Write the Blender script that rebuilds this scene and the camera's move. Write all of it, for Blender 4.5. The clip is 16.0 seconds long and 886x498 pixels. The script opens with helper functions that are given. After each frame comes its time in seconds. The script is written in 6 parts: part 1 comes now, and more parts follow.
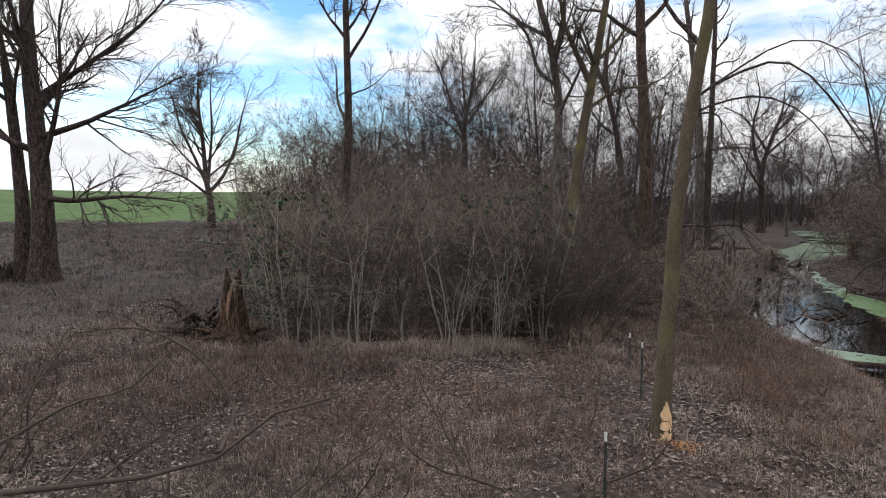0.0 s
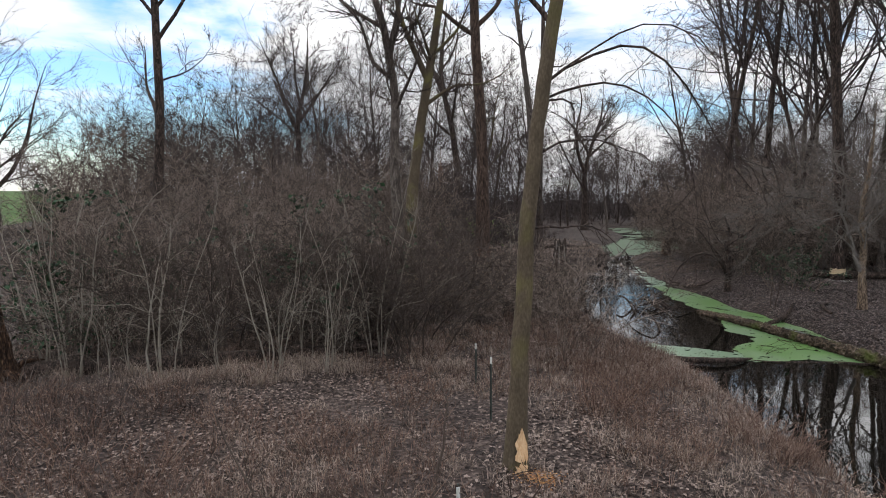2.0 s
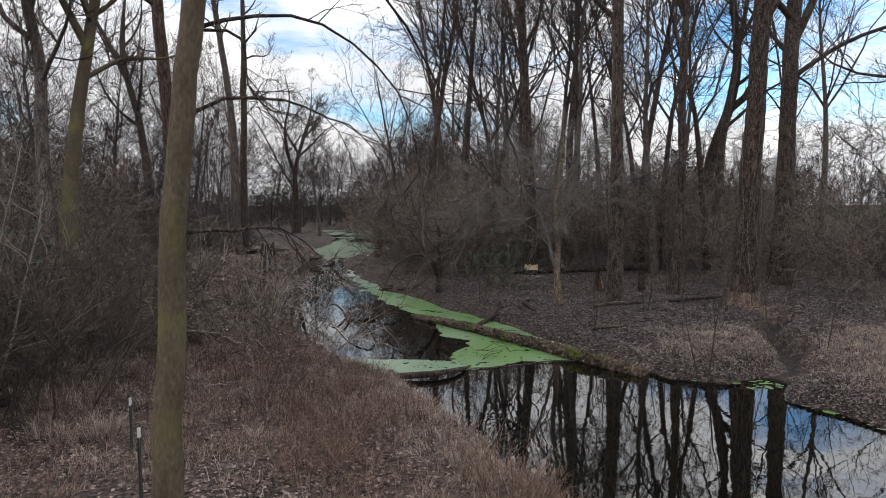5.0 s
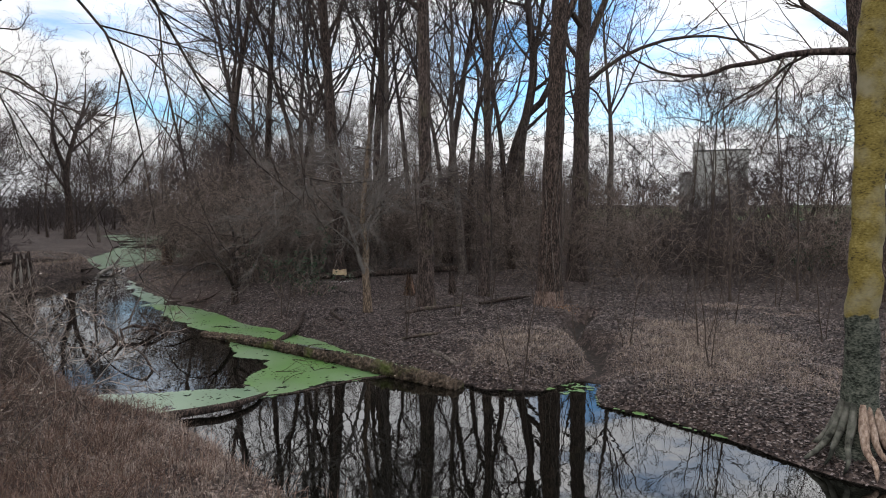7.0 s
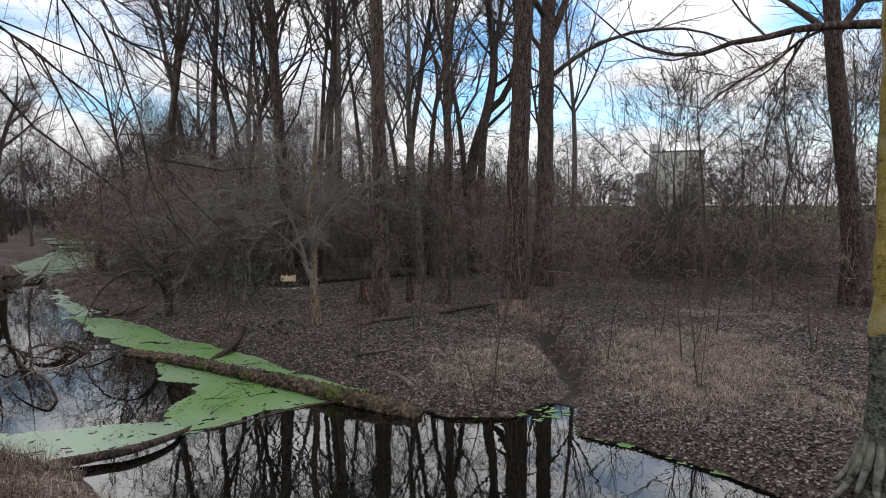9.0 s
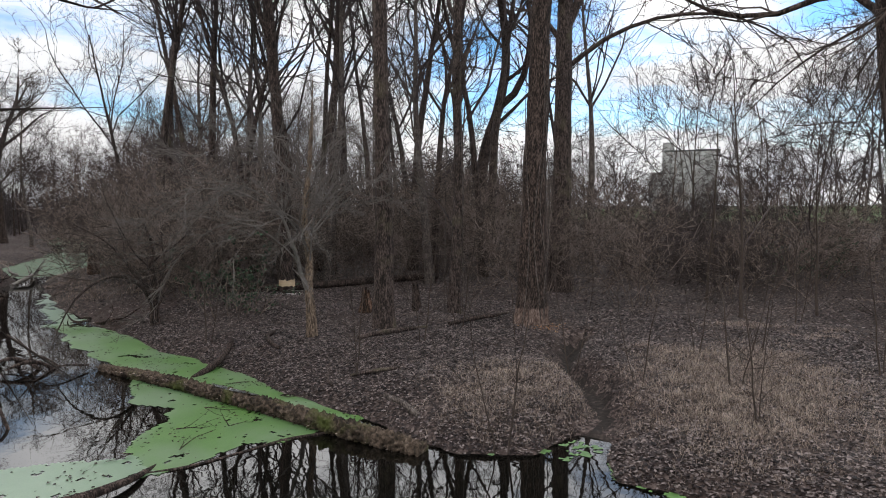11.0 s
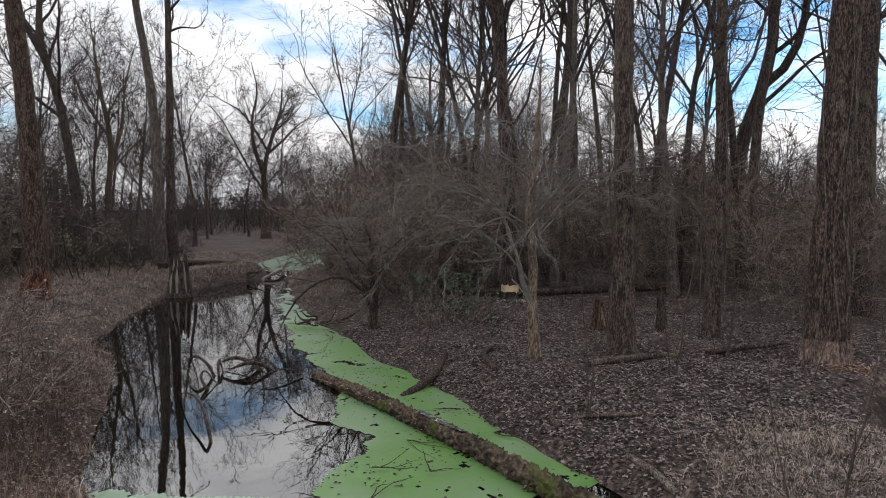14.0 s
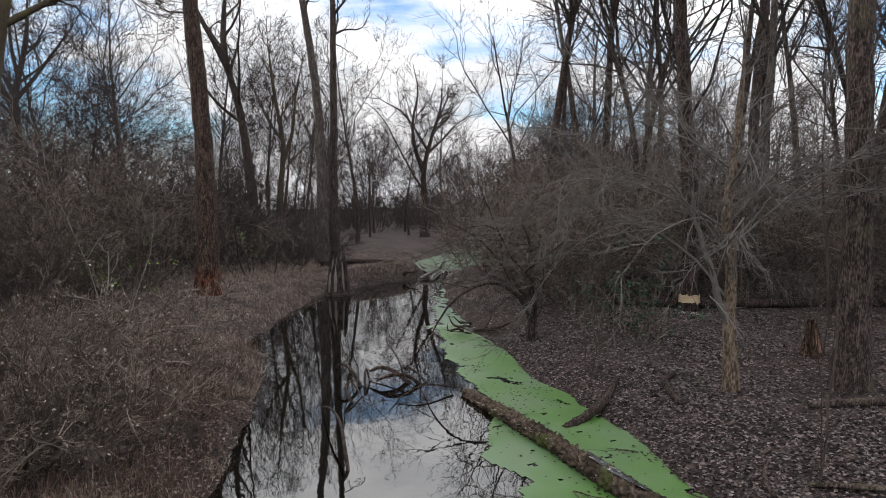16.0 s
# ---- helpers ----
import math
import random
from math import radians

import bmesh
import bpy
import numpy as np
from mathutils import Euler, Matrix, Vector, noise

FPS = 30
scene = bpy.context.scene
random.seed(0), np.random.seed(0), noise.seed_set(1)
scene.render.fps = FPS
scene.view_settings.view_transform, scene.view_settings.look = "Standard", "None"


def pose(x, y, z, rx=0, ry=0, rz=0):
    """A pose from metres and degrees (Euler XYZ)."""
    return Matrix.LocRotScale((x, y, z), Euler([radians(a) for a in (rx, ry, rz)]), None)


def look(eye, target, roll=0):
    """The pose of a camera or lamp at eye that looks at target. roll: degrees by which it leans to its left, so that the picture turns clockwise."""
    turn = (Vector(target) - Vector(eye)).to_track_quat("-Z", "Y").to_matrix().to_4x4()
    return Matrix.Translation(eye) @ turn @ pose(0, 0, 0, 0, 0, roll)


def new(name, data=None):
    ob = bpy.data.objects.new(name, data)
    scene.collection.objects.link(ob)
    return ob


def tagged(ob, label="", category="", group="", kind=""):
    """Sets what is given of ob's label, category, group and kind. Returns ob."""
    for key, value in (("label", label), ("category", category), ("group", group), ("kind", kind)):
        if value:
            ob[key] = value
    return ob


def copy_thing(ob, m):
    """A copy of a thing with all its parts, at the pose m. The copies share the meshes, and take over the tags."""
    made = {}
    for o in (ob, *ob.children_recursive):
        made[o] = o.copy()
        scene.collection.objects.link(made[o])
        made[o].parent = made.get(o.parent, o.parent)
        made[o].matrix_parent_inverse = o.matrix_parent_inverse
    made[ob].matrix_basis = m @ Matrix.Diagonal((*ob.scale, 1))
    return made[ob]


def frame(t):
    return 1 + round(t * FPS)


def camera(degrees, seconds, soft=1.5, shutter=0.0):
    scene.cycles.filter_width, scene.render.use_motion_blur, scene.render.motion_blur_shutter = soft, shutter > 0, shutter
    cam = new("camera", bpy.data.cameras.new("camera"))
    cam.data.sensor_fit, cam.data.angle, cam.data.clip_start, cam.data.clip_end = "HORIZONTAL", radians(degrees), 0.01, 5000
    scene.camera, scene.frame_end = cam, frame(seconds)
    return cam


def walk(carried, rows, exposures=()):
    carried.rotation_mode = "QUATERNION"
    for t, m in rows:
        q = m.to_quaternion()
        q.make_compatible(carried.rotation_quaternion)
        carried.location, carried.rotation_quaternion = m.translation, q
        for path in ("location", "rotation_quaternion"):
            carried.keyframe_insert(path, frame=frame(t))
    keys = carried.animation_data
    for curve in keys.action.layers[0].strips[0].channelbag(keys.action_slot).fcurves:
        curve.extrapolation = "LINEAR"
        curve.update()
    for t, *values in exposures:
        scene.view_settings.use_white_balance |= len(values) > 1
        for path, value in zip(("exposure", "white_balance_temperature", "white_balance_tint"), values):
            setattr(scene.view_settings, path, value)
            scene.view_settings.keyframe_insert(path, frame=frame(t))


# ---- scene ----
cam = camera(69.2, 16.0, soft=1.0)
METRES, EYE, TILT, LEAN, TURN = 15.0, 4.26, -4.2, 0.0, 0.0
ROWS = [
    (0.0, 0.0, 0.0, 0.0, 0.0, 0.0, -0.0),
    (0.5, 0.003, 0.0291, 0.0015, -4.08, 0.01, 0.31),
    (1.0, 0.0083, 0.0581, 0.0032, -7.76, -0.02, 0.59),
    (1.5, 0.0145, 0.0862, 0.0054, -10.79, -0.08, 0.88),
    (2.0, 0.023, 0.1156, 0.0071, -14.16, -0.14, 1.12),
    (2.5, 0.0339, 0.1433, 0.0089, -18.03, -0.22, 1.37),
    (3.0, 0.0465, 0.1715, 0.0105, -22.07, -0.32, 1.6),
    (3.5, 0.0619, 0.1985, 0.0123, -26.25, -0.46, 1.87),
    (4.0, 0.0826, 0.2303, 0.0112, -30.52, -0.53, 2.12),
    (6.5, 0.1943, 0.3354, 0.0145, -52.07, -1.37, 3.45),
    (7.0, 0.2194, 0.353, 0.0157, -55.99, -1.58, 3.64),
    (7.5, 0.2448, 0.3699, 0.0173, -58.7, -1.74, 3.8),
    (8.0, 0.2715, 0.3865, 0.0184, -59.29, -1.76, 3.82),
    (8.5, 0.2988, 0.4026, 0.0192, -59.75, -1.76, 3.85),
    (11.0, 0.4362, 0.4831, 0.0232, -58.84, -1.67, 3.82),
    (11.5, 0.4622, 0.4993, 0.0245, -58.2, -1.64, 3.85),
    (12.0, 0.487, 0.5179, 0.0257, -54.8, -1.43, 3.72),
    (12.5, 0.5116, 0.5383, 0.0272, -50.66, -1.19, 3.52),
    (13.0, 0.5345, 0.5601, 0.0281, -46.38, -0.94, 3.34),
    (13.5, 0.5556, 0.583, 0.029, -42.35, -0.73, 3.14),
    (14.0, 0.5761, 0.6072, 0.0305, -38.77, -0.55, 2.98),
    (14.5, 0.5944, 0.6328, 0.0319, -35.27, -0.4, 2.8),
    (15.0, 0.6119, 0.6591, 0.0339, -31.76, -0.26, 2.64),
    (15.5, 0.6274, 0.6867, 0.0361, -28.23, -0.13, 2.48),
    (16.0, 0.6414, 0.7148, 0.0377, -24.78, -0.01, 2.29),
]
walk(cam, [(t, pose(0, 0, EYE, TILT, LEAN, TURN) @ pose(METRES * x, METRES * y, METRES * z, 90 + pitch, roll, yaw)) for t, x, y, z, yaw, pitch, roll in ROWS])

# ---- world, sun and exposure ----
scene.view_settings.exposure = -0.2
SUN_EL, SUN_AZ = 22.0, 285.0
world = bpy.data.worlds.new("sky")
scene.world = world
world.use_nodes = True
wt = world.node_tree
wt.nodes.clear()


def wnode(kind, **sets):
    n = wt.nodes.new(kind)
    for k, v in sets.items():
        if k == "sky_type":
            n.sky_type = v
    return n


sky = wnode("ShaderNodeTexSky", sky_type="NISHITA")
sky.sun_disc = False
sky.sun_elevation = radians(SUN_EL)
sky.sun_rotation = radians(SUN_AZ)
sky.air_density, sky.dust_density, sky.ozone_density = 1.0, 0.6, 2.5
wco = wnode("ShaderNodeTexCoord")
wmap = wnode("ShaderNodeMapping")
wmap.inputs["Scale"].default_value = (1.0, 1.0, 3.2)
wmap.inputs["Rotation"].default_value = (0, 0, radians(150))
wmap.inputs["Location"].default_value = (0, 0, 0)
wn = wnode("ShaderNodeTexNoise")
wn.inputs["Scale"].default_value = 2.1
wn.inputs["Detail"].default_value = 9.0
wn.inputs["Roughness"].default_value = 0.56
wn.inputs["Distortion"].default_value = 0.35
wr = wnode("ShaderNodeValToRGB")
wr.color_ramp.elements[0].position, wr.color_ramp.elements[0].color = 0.425, (0, 0, 0, 1)
wr.color_ramp.elements[1].position, wr.color_ramp.elements[1].color = 0.56, (1, 1, 1, 1)
wn2 = wnode("ShaderNodeTexNoise")
wn2.inputs["Scale"].default_value = 5.5
wn2.inputs["Detail"].default_value = 6.0
wr2 = wnode("ShaderNodeValToRGB")
wr2.color_ramp.elements[0].position, wr2.color_ramp.elements[0].color = 0.3, (8.9, 9.1, 9.6, 1)
wr2.color_ramp.elements[1].position, wr2.color_ramp.elements[1].color = 0.62, (12.9, 12.8, 12.9, 1)
whs = wnode("ShaderNodeHueSaturation")
whs.inputs["Saturation"].default_value, whs.inputs["Value"].default_value = 1.22, 2.6
wm = wnode("ShaderNodeMix")
wm.data_type = "RGBA"
wb = wnode("ShaderNodeBackground")
wb.inputs["Strength"].default_value = 0.11
wo = wnode("ShaderNodeOutputWorld")
wl = wt.links
wl.new(wco.outputs["Generated"], wmap.inputs["Vector"])
wl.new(wmap.outputs["Vector"], wn.inputs["Vector"])
wl.new(wmap.outputs["Vector"], wn2.inputs["Vector"])
wsep = wnode("ShaderNodeSeparateXYZ")
wl.new(wco.outputs["Generated"], wsep.inputs[0])
whz = wnode("ShaderNodeMapRange")
whz.inputs[1].default_value, whz.inputs[2].default_value, whz.inputs[3].default_value, whz.inputs[4].default_value = 0.0, 0.14, 0.17, 0.0
wl.new(wsep.outputs["Z"], whz.inputs[0])
wup = wnode("ShaderNodeMapRange")
wup.inputs[1].default_value, wup.inputs[2].default_value, wup.inputs[3].default_value, wup.inputs[4].default_value = 0.2, 0.45, 0.0, 0.1
wl.new(wsep.outputs["Z"], wup.inputs[0])
wad = wnode("ShaderNodeMath")
wl.new(wn.outputs[0], wad.inputs[0])
wl.new(whz.outputs[0], wad.inputs[1])
wad2 = wnode("ShaderNodeMath")
wl.new(wad.outputs[0], wad2.inputs[0])
wl.new(wup.outputs[0], wad2.inputs[1])
wl.new(wad2.outputs[0], wr.inputs[0])
wzen = wnode("ShaderNodeMapRange")
wzen.inputs[1].default_value, wzen.inputs[2].default_value, wzen.inputs[3].default_value, wzen.inputs[4].default_value = 0.2, 0.5, 1.0, 2.2
wl.new(wsep.outputs["Z"], wzen.inputs[0])
wsc = wnode("ShaderNodeVectorMath")
wsc.operation = "SCALE"
wl.new(wzen.outputs[0], wsc.inputs["Scale"])
wl.new(wr2.outputs[0], wsc.inputs[0])
wl.new(wn2.outputs[0], wr2.inputs[0])
wl.new(wr.outputs[0], wm.inputs[0])
wl.new(sky.outputs[0], whs.inputs["Color"])
wl.new(whs.outputs[0], wm.inputs[6])
wl.new(wsc.outputs[0], wm.inputs[7])
wl.new(wm.outputs[2], wb.inputs["Color"])
wl.new(wb.outputs[0], wo.inputs["Surface"])

sun_data = bpy.data.lights.new("sun", "SUN")
sun_data.energy, sun_data.angle, sun_data.color = 0.5, radians(14), (1.0, 0.93, 0.84)
sun_ob = new("sun", sun_data)
# the sky's rotation turns clockwise from +y, seen from above
sun_dir = Vector((math.sin(radians(SUN_AZ)) * math.cos(radians(SUN_EL)), math.cos(radians(SUN_AZ)) * math.cos(radians(SUN_EL)), math.sin(radians(SUN_EL))))
sun_ob.matrix_world = look(sun_dir * 60, (0, 0, 0))


# ---- materials ----
def material(name, stops, scale=4.0, stretch=(1, 1, 1), rough=0.9, bump=0.3, fine=40.0, dist=0.02, spec=0.2, island=0.0, perobj=0.0, second=None, band=None, furrow=None, cells=None):
    """A material of noise at two scales. stops: positions and colours. second: a patch colour with (colour, scale, low, high)."""
    m = bpy.data.materials.new(name)
    m.use_nodes = True
    t = m.node_tree
    nd, lk = t.nodes, t.links
    bs = nd["Principled BSDF"]
    co, mp = nd.new("ShaderNodeTexCoord"), nd.new("ShaderNodeMapping")
    mp.inputs["Scale"].default_value = stretch
    lk.new(co.outputs["Object"], mp.inputs["Vector"])
    n1, n2 = nd.new("ShaderNodeTexNoise"), nd.new("ShaderNodeTexNoise")
    n1.inputs["Scale"].default_value, n1.inputs["Detail"].default_value, n1.inputs["Roughness"].default_value = scale, 5.0, 0.65
    n2.inputs["Scale"].default_value, n2.inputs["Detail"].default_value = fine, 4.0
    lk.new(mp.outputs[0], n1.inputs["Vector"])
    lk.new(mp.outputs[0], n2.inputs["Vector"])
    mixv = nd.new("ShaderNodeMath")
    mixv.operation = "MULTIPLY_ADD"
    mixv.inputs[1].default_value = 0.55
    lk.new(n2.outputs[0], mixv.inputs[0])
    half = nd.new("ShaderNodeMath")
    half.operation = "MULTIPLY"
    half.inputs[1].default_value = 0.45
    lk.new(n1.outputs[0], half.inputs[0])
    lk.new(half.outputs[0], mixv.inputs[2])
    fac = mixv.outputs[0]
    if furrow:
        # plates parted by dark upright furrows: across and along in plates a metre, depth
        across, along, deep = furrow
        wob, addv, mpf, vor, mrf, addf = nd.new("ShaderNodeTexNoise"), nd.new("ShaderNodeMixRGB"), nd.new("ShaderNodeMapping"), nd.new("ShaderNodeTexVoronoi"), nd.new("ShaderNodeMapRange"), nd.new("ShaderNodeMath")
        wob.inputs["Scale"].default_value, wob.inputs["Detail"].default_value = 5.0, 3.0
        lk.new(co.outputs["Object"], wob.inputs["Vector"])
        addv.blend_type = "ADD"
        addv.inputs[0].default_value = 0.06
        lk.new(co.outputs["Object"], addv.inputs[1])
        lk.new(wob.outputs[1], addv.inputs[2])
        mpf.inputs["Scale"].default_value = (across, across, along)
        lk.new(addv.outputs[0], mpf.inputs["Vector"])
        vor.feature = "DISTANCE_TO_EDGE"
        vor.inputs["Scale"].default_value = 1.0
        lk.new(mpf.outputs[0], vor.inputs["Vector"])
        mrf.inputs[1].default_value, mrf.inputs[2].default_value, mrf.inputs[3].default_value, mrf.inputs[4].default_value = 0.0, 0.3, -deep, deep * 0.6
        lk.new(vor.outputs["Distance"], mrf.inputs[0])
        lk.new(fac, addf.inputs[0])
        lk.new(mrf.outputs[0], addf.inputs[1])
        fac = addf.outputs[0]
    if cells:
        # leaves lying over one another: each cell has its own shade
        many, much = cells
        vc, sepc, mcs = nd.new("ShaderNodeTexVoronoi"), nd.new("ShaderNodeSeparateColor"), nd.new("ShaderNodeMath")
        vc.inputs["Scale"].default_value = many
        lk.new(co.outputs["Object"], vc.inputs["Vector"])
        lk.new(vc.outputs["Color"], sepc.inputs[0])
        mcs.operation = "MULTIPLY_ADD"
        mcs.inputs[1].default_value = much
        cen = nd.new("ShaderNodeMath")
        cen.operation = "SUBTRACT"
        cen.inputs[1].default_value = much * 0.5
        lk.new(fac, cen.inputs[0])
        lk.new(sepc.outputs[0], mcs.inputs[0])
        lk.new(cen.outputs[0], mcs.inputs[2])
        fac = mcs.outputs[0]
    for amount, kind, sock in ((island, "ShaderNodeNewGeometry", "Random Per Island"), (perobj, "ShaderNodeObjectInfo", "Random")):
        if amount:
            g = nd.new(kind)
            s = nd.new("ShaderNodeMath")
            s.operation = "MULTIPLY_ADD"
            s.inputs[1].default_value = amount
            o = nd.new("ShaderNodeMath")
            o.operation = "SUBTRACT"
            o.inputs[1].default_value = amount / 2
            lk.new(fac, o.inputs[0])
            lk.new(g.outputs[sock], s.inputs[0])
            lk.new(o.outputs[0], s.inputs[2])
            fac = s.outputs[0]
    rp = nd.new("ShaderNodeValToRGB")
    el = rp.color_ramp.elements
    while len(el) < len(stops):
        el.new(0.5)
    for e, (p, c) in zip(el, stops):
        e.position, e.color = p, (*c, 1)
    lk.new(fac, rp.inputs[0])
    out = rp.outputs[0]
    if second:
        colour, sc, lo, hi = second
        n3 = nd.new("ShaderNodeTexNoise")
        n3.inputs["Scale"].default_value, n3.inputs["Detail"].default_value = sc, 4.0
        lk.new(co.outputs["Object"], n3.inputs["Vector"])
        mr = nd.new("ShaderNodeMapRange")
        mr.inputs[1].default_value, mr.inputs[2].default_value = lo, hi
        lk.new(n3.outputs[0], mr.inputs[0])
        mx = nd.new("ShaderNodeMix")
        mx.data_type = "RGBA"
        lk.new(mr.outputs[0], mx.inputs[0])
        lk.new(out, mx.inputs[6])
        mx.inputs[7].default_value = (*colour, 1)
        out = mx.outputs[2]
    if band:
        # another bark below a height, with a ragged edge
        top, soft, low = band
        rp2 = nd.new("ShaderNodeValToRGB")
        e2 = rp2.color_ramp.elements
        while len(e2) < len(low):
            e2.new(0.5)
        for e, (p, c) in zip(e2, low):
            e.position, e.color = p, (*c, 1)
        lk.new(fac, rp2.inputs[0])
        sx, n4, ad, mr2, mx2 = nd.new("ShaderNodeSeparateXYZ"), nd.new("ShaderNodeTexNoise"), nd.new("ShaderNodeMath"), nd.new("ShaderNodeMapRange"), nd.new("ShaderNodeMix")
        n4.inputs["Scale"].default_value, n4.inputs["Detail"].default_value = 3.5, 5.0
        ad.operation = "MULTIPLY_ADD"
        ad.inputs[1].default_value = -soft * 4
        mx2.data_type = "RGBA"
        lk.new(co.outputs["Object"], sx.inputs[0])
        lk.new(co.outputs["Object"], n4.inputs["Vector"])
        lk.new(n4.outputs[0], ad.inputs[0])
        lk.new(sx.outputs["Z"], ad.inputs[2])
        mr2.inputs[1].default_value, mr2.inputs[2].default_value = top - soft * 2.2, top - soft * 1.8
        lk.new(ad.outputs[0], mr2.inputs[0])
        lk.new(mr2.outputs[0], mx2.inputs[0])
        lk.new(rp2.outputs[0], mx2.inputs[6])
        lk.new(out, mx2.inputs[7])
        out = mx2.outputs[2]
    lk.new(out, bs.inputs["Base Color"])
    bs.inputs["Roughness"].default_value = rough
    bs.inputs["Specular IOR Level"].default_value = spec
    if bump:
        bp = nd.new("ShaderNodeBump")
        bp.inputs["Strength"].default_value, bp.inputs["Distance"].default_value = bump, dist
        lk.new(fac, bp.inputs["Height"])
        lk.new(bp.outputs[0], bs.inputs["Normal"])
    return m


BARK = (6, 6, 2.0)
M_bark = material("bark_grey_brown", [(0.42, (0.01411, 0.01022, 0.008549)), (0.5, (0.05094, 0.03634, 0.03038)), (0.6, (0.1132, 0.08552, 0.07445))], 1.6, BARK, bump=1.0, fine=6.0, dist=0.06, second=((0.085, 0.075, 0.045), 1.2, 0.55, 0.75), furrow=(26.0, 1.2, 0.045))
M_bark_dark = material("bark_dark", [(0.42, (0.01009, 0.007107, 0.005727)), (0.5, (0.0379, 0.02627, 0.02174)), (0.6, (0.09474, 0.0686, 0.05752))], 1.6, BARK, bump=1.0, fine=6.0, dist=0.06, furrow=(26.0, 1.2, 0.045))
M_bark_gnawed = material("bark_dark_gnawed_foot", [(0.42, (0.01109, 0.007694, 0.006003)), (0.5, (0.04165, 0.02844, 0.02279)), (0.6, (0.1042, 0.07426, 0.06029))], 1.6, BARK, bump=1.0, fine=6.0, dist=0.06, band=(0.5, 0.12, [(0.36, (0.035, 0.02, 0.015)), (0.5, (0.12, 0.082, 0.066)), (0.64, (0.24, 0.185, 0.155))]), furrow=(26.0, 1.2, 0.045))
M_bark_redfoot = material("bark_red_stripped_foot", [(0.42, (0.01472, 0.00912, 0.007)), (0.5, (0.05299, 0.03344, 0.0256)), (0.6, (0.1178, 0.08208, 0.064))], 1.4, BARK, bump=1.0, fine=6.0, dist=0.06, band=(1.0, 0.25, [(0.42, (0.01104, 0.0057, 0.004)), (0.5, (0.0644, 0.0247, 0.016)), (0.6, (0.2208, 0.095, 0.055))]), furrow=(26.0, 1.2, 0.045))
M_bark_pale = material("bark_pale_grey", [(0.42, (0.03133, 0.02467, 0.02117)), (0.5, (0.07842, 0.06325, 0.05395)), (0.6, (0.1464, 0.1235, 0.1111))], 1.4, BARK, bump=1.0, fine=6.0, dist=0.05, furrow=(26.0, 1.2, 0.045))
M_bark_green = material("bark_olive_smooth", [(0.28, (0.0263, 0.0195, 0.0128)), (0.5, (0.0638, 0.0488, 0.0323)), (0.75, (0.1125, 0.0863, 0.06))], 2.0, (3, 3, 1.2), bump=0.5, fine=14.0, dist=0.012, second=((0.1, 0.09, 0.03), 1.4, 0.5, 0.75))
M_bark_lichen = material("bark_yellow_lichen", [(0.36, (0.03, 0.022, 0.008)), (0.44, (0.1, 0.075, 0.017)), (0.56, (0.15, 0.115, 0.03)), (0.68, (0.2, 0.165, 0.065))], 1.6, (2.5, 2.5, 5.0), bump=0.4, fine=9.0, dist=0.015, second=((0.19, 0.165, 0.1), 1.5, 0.5, 0.66), band=(2.1, 0.1, [(0.4, (0.006, 0.006, 0.004)), (0.48, (0.03, 0.035, 0.026)), (0.6, (0.09, 0.09, 0.072))]))
M_root_bare = material("bare_root_wood", [(0.34, (0.06, 0.038, 0.027)), (0.5, (0.2, 0.14, 0.105)), (0.68, (0.38, 0.3, 0.245))], 3.0, (2, 2, 1), bump=0.5, fine=14.0, dist=0.01)
M_bark_wet = material("bark_grey_wet", [(0.38, (0.012, 0.012, 0.009)), (0.47, (0.06, 0.06, 0.048)), (0.62, (0.13, 0.125, 0.105))], 1.2, (1.4, 1.4, 1.2), bump=0.5, fine=7.0, dist=0.02, second=((0.008, 0.009, 0.006), 1.1, 0.5, 0.58))
M_meadow = material("dull_meadow_grass", [(0.2, (0.04, 0.0328, 0.02992)), (0.5, (0.084, 0.0697, 0.06336)), (0.8, (0.16, 0.1353, 0.1188))], 0.3, bump=0, fine=2.0, island=0.5)
M_bark_tan = material("bark_tan_swollen", [(0.42, (0.042, 0.0294, 0.021)), (0.5, (0.112, 0.0805, 0.0574)), (0.6, (0.21, 0.1575, 0.1155))], 1.4, BARK, bump=1.0, fine=6.0, dist=0.05)
M_ring = material("gnawed_pale_ring", [(0.3, (0.2952, 0.2, 0.1064)), (0.5, (0.451, 0.344, 0.2204)), (0.72, (0.5576, 0.464, 0.3344))], 4.0, (1, 1, 6), bump=0.6, fine=20.0, dist=0.01)
# duckweed at a low view: the sky's sheen is put into a paler, greyer green
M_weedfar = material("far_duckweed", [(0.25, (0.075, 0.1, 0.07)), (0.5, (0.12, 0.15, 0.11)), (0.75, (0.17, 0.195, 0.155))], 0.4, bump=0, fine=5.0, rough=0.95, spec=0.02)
M_twig = material("twig_bark", [(0.3, (0.024, 0.0178, 0.0142)), (0.7, (0.07, 0.0525, 0.0435))], 2.0, bump=0, fine=9.0, island=0.4)
M_twig_far = material("twig_bark_far", [(0.3, (0.025, 0.019, 0.01813)), (0.7, (0.0625, 0.04813, 0.04525))], 1.0, bump=0, fine=5.0, island=0.3, perobj=0.25)
M_brush = material("brush_twigs", [(0.25, (0.0335, 0.0245, 0.0196)), (0.5, (0.081, 0.0605, 0.0495)), (0.78, (0.215, 0.172, 0.147))], 1.5, bump=0, fine=8.0, island=0.75)
M_sapling = material("sapling_bark_pale", [(0.25, (0.09, 0.078, 0.064)), (0.75, (0.225, 0.2, 0.168))], 2.0, bump=0, fine=9.0, island=0.4)
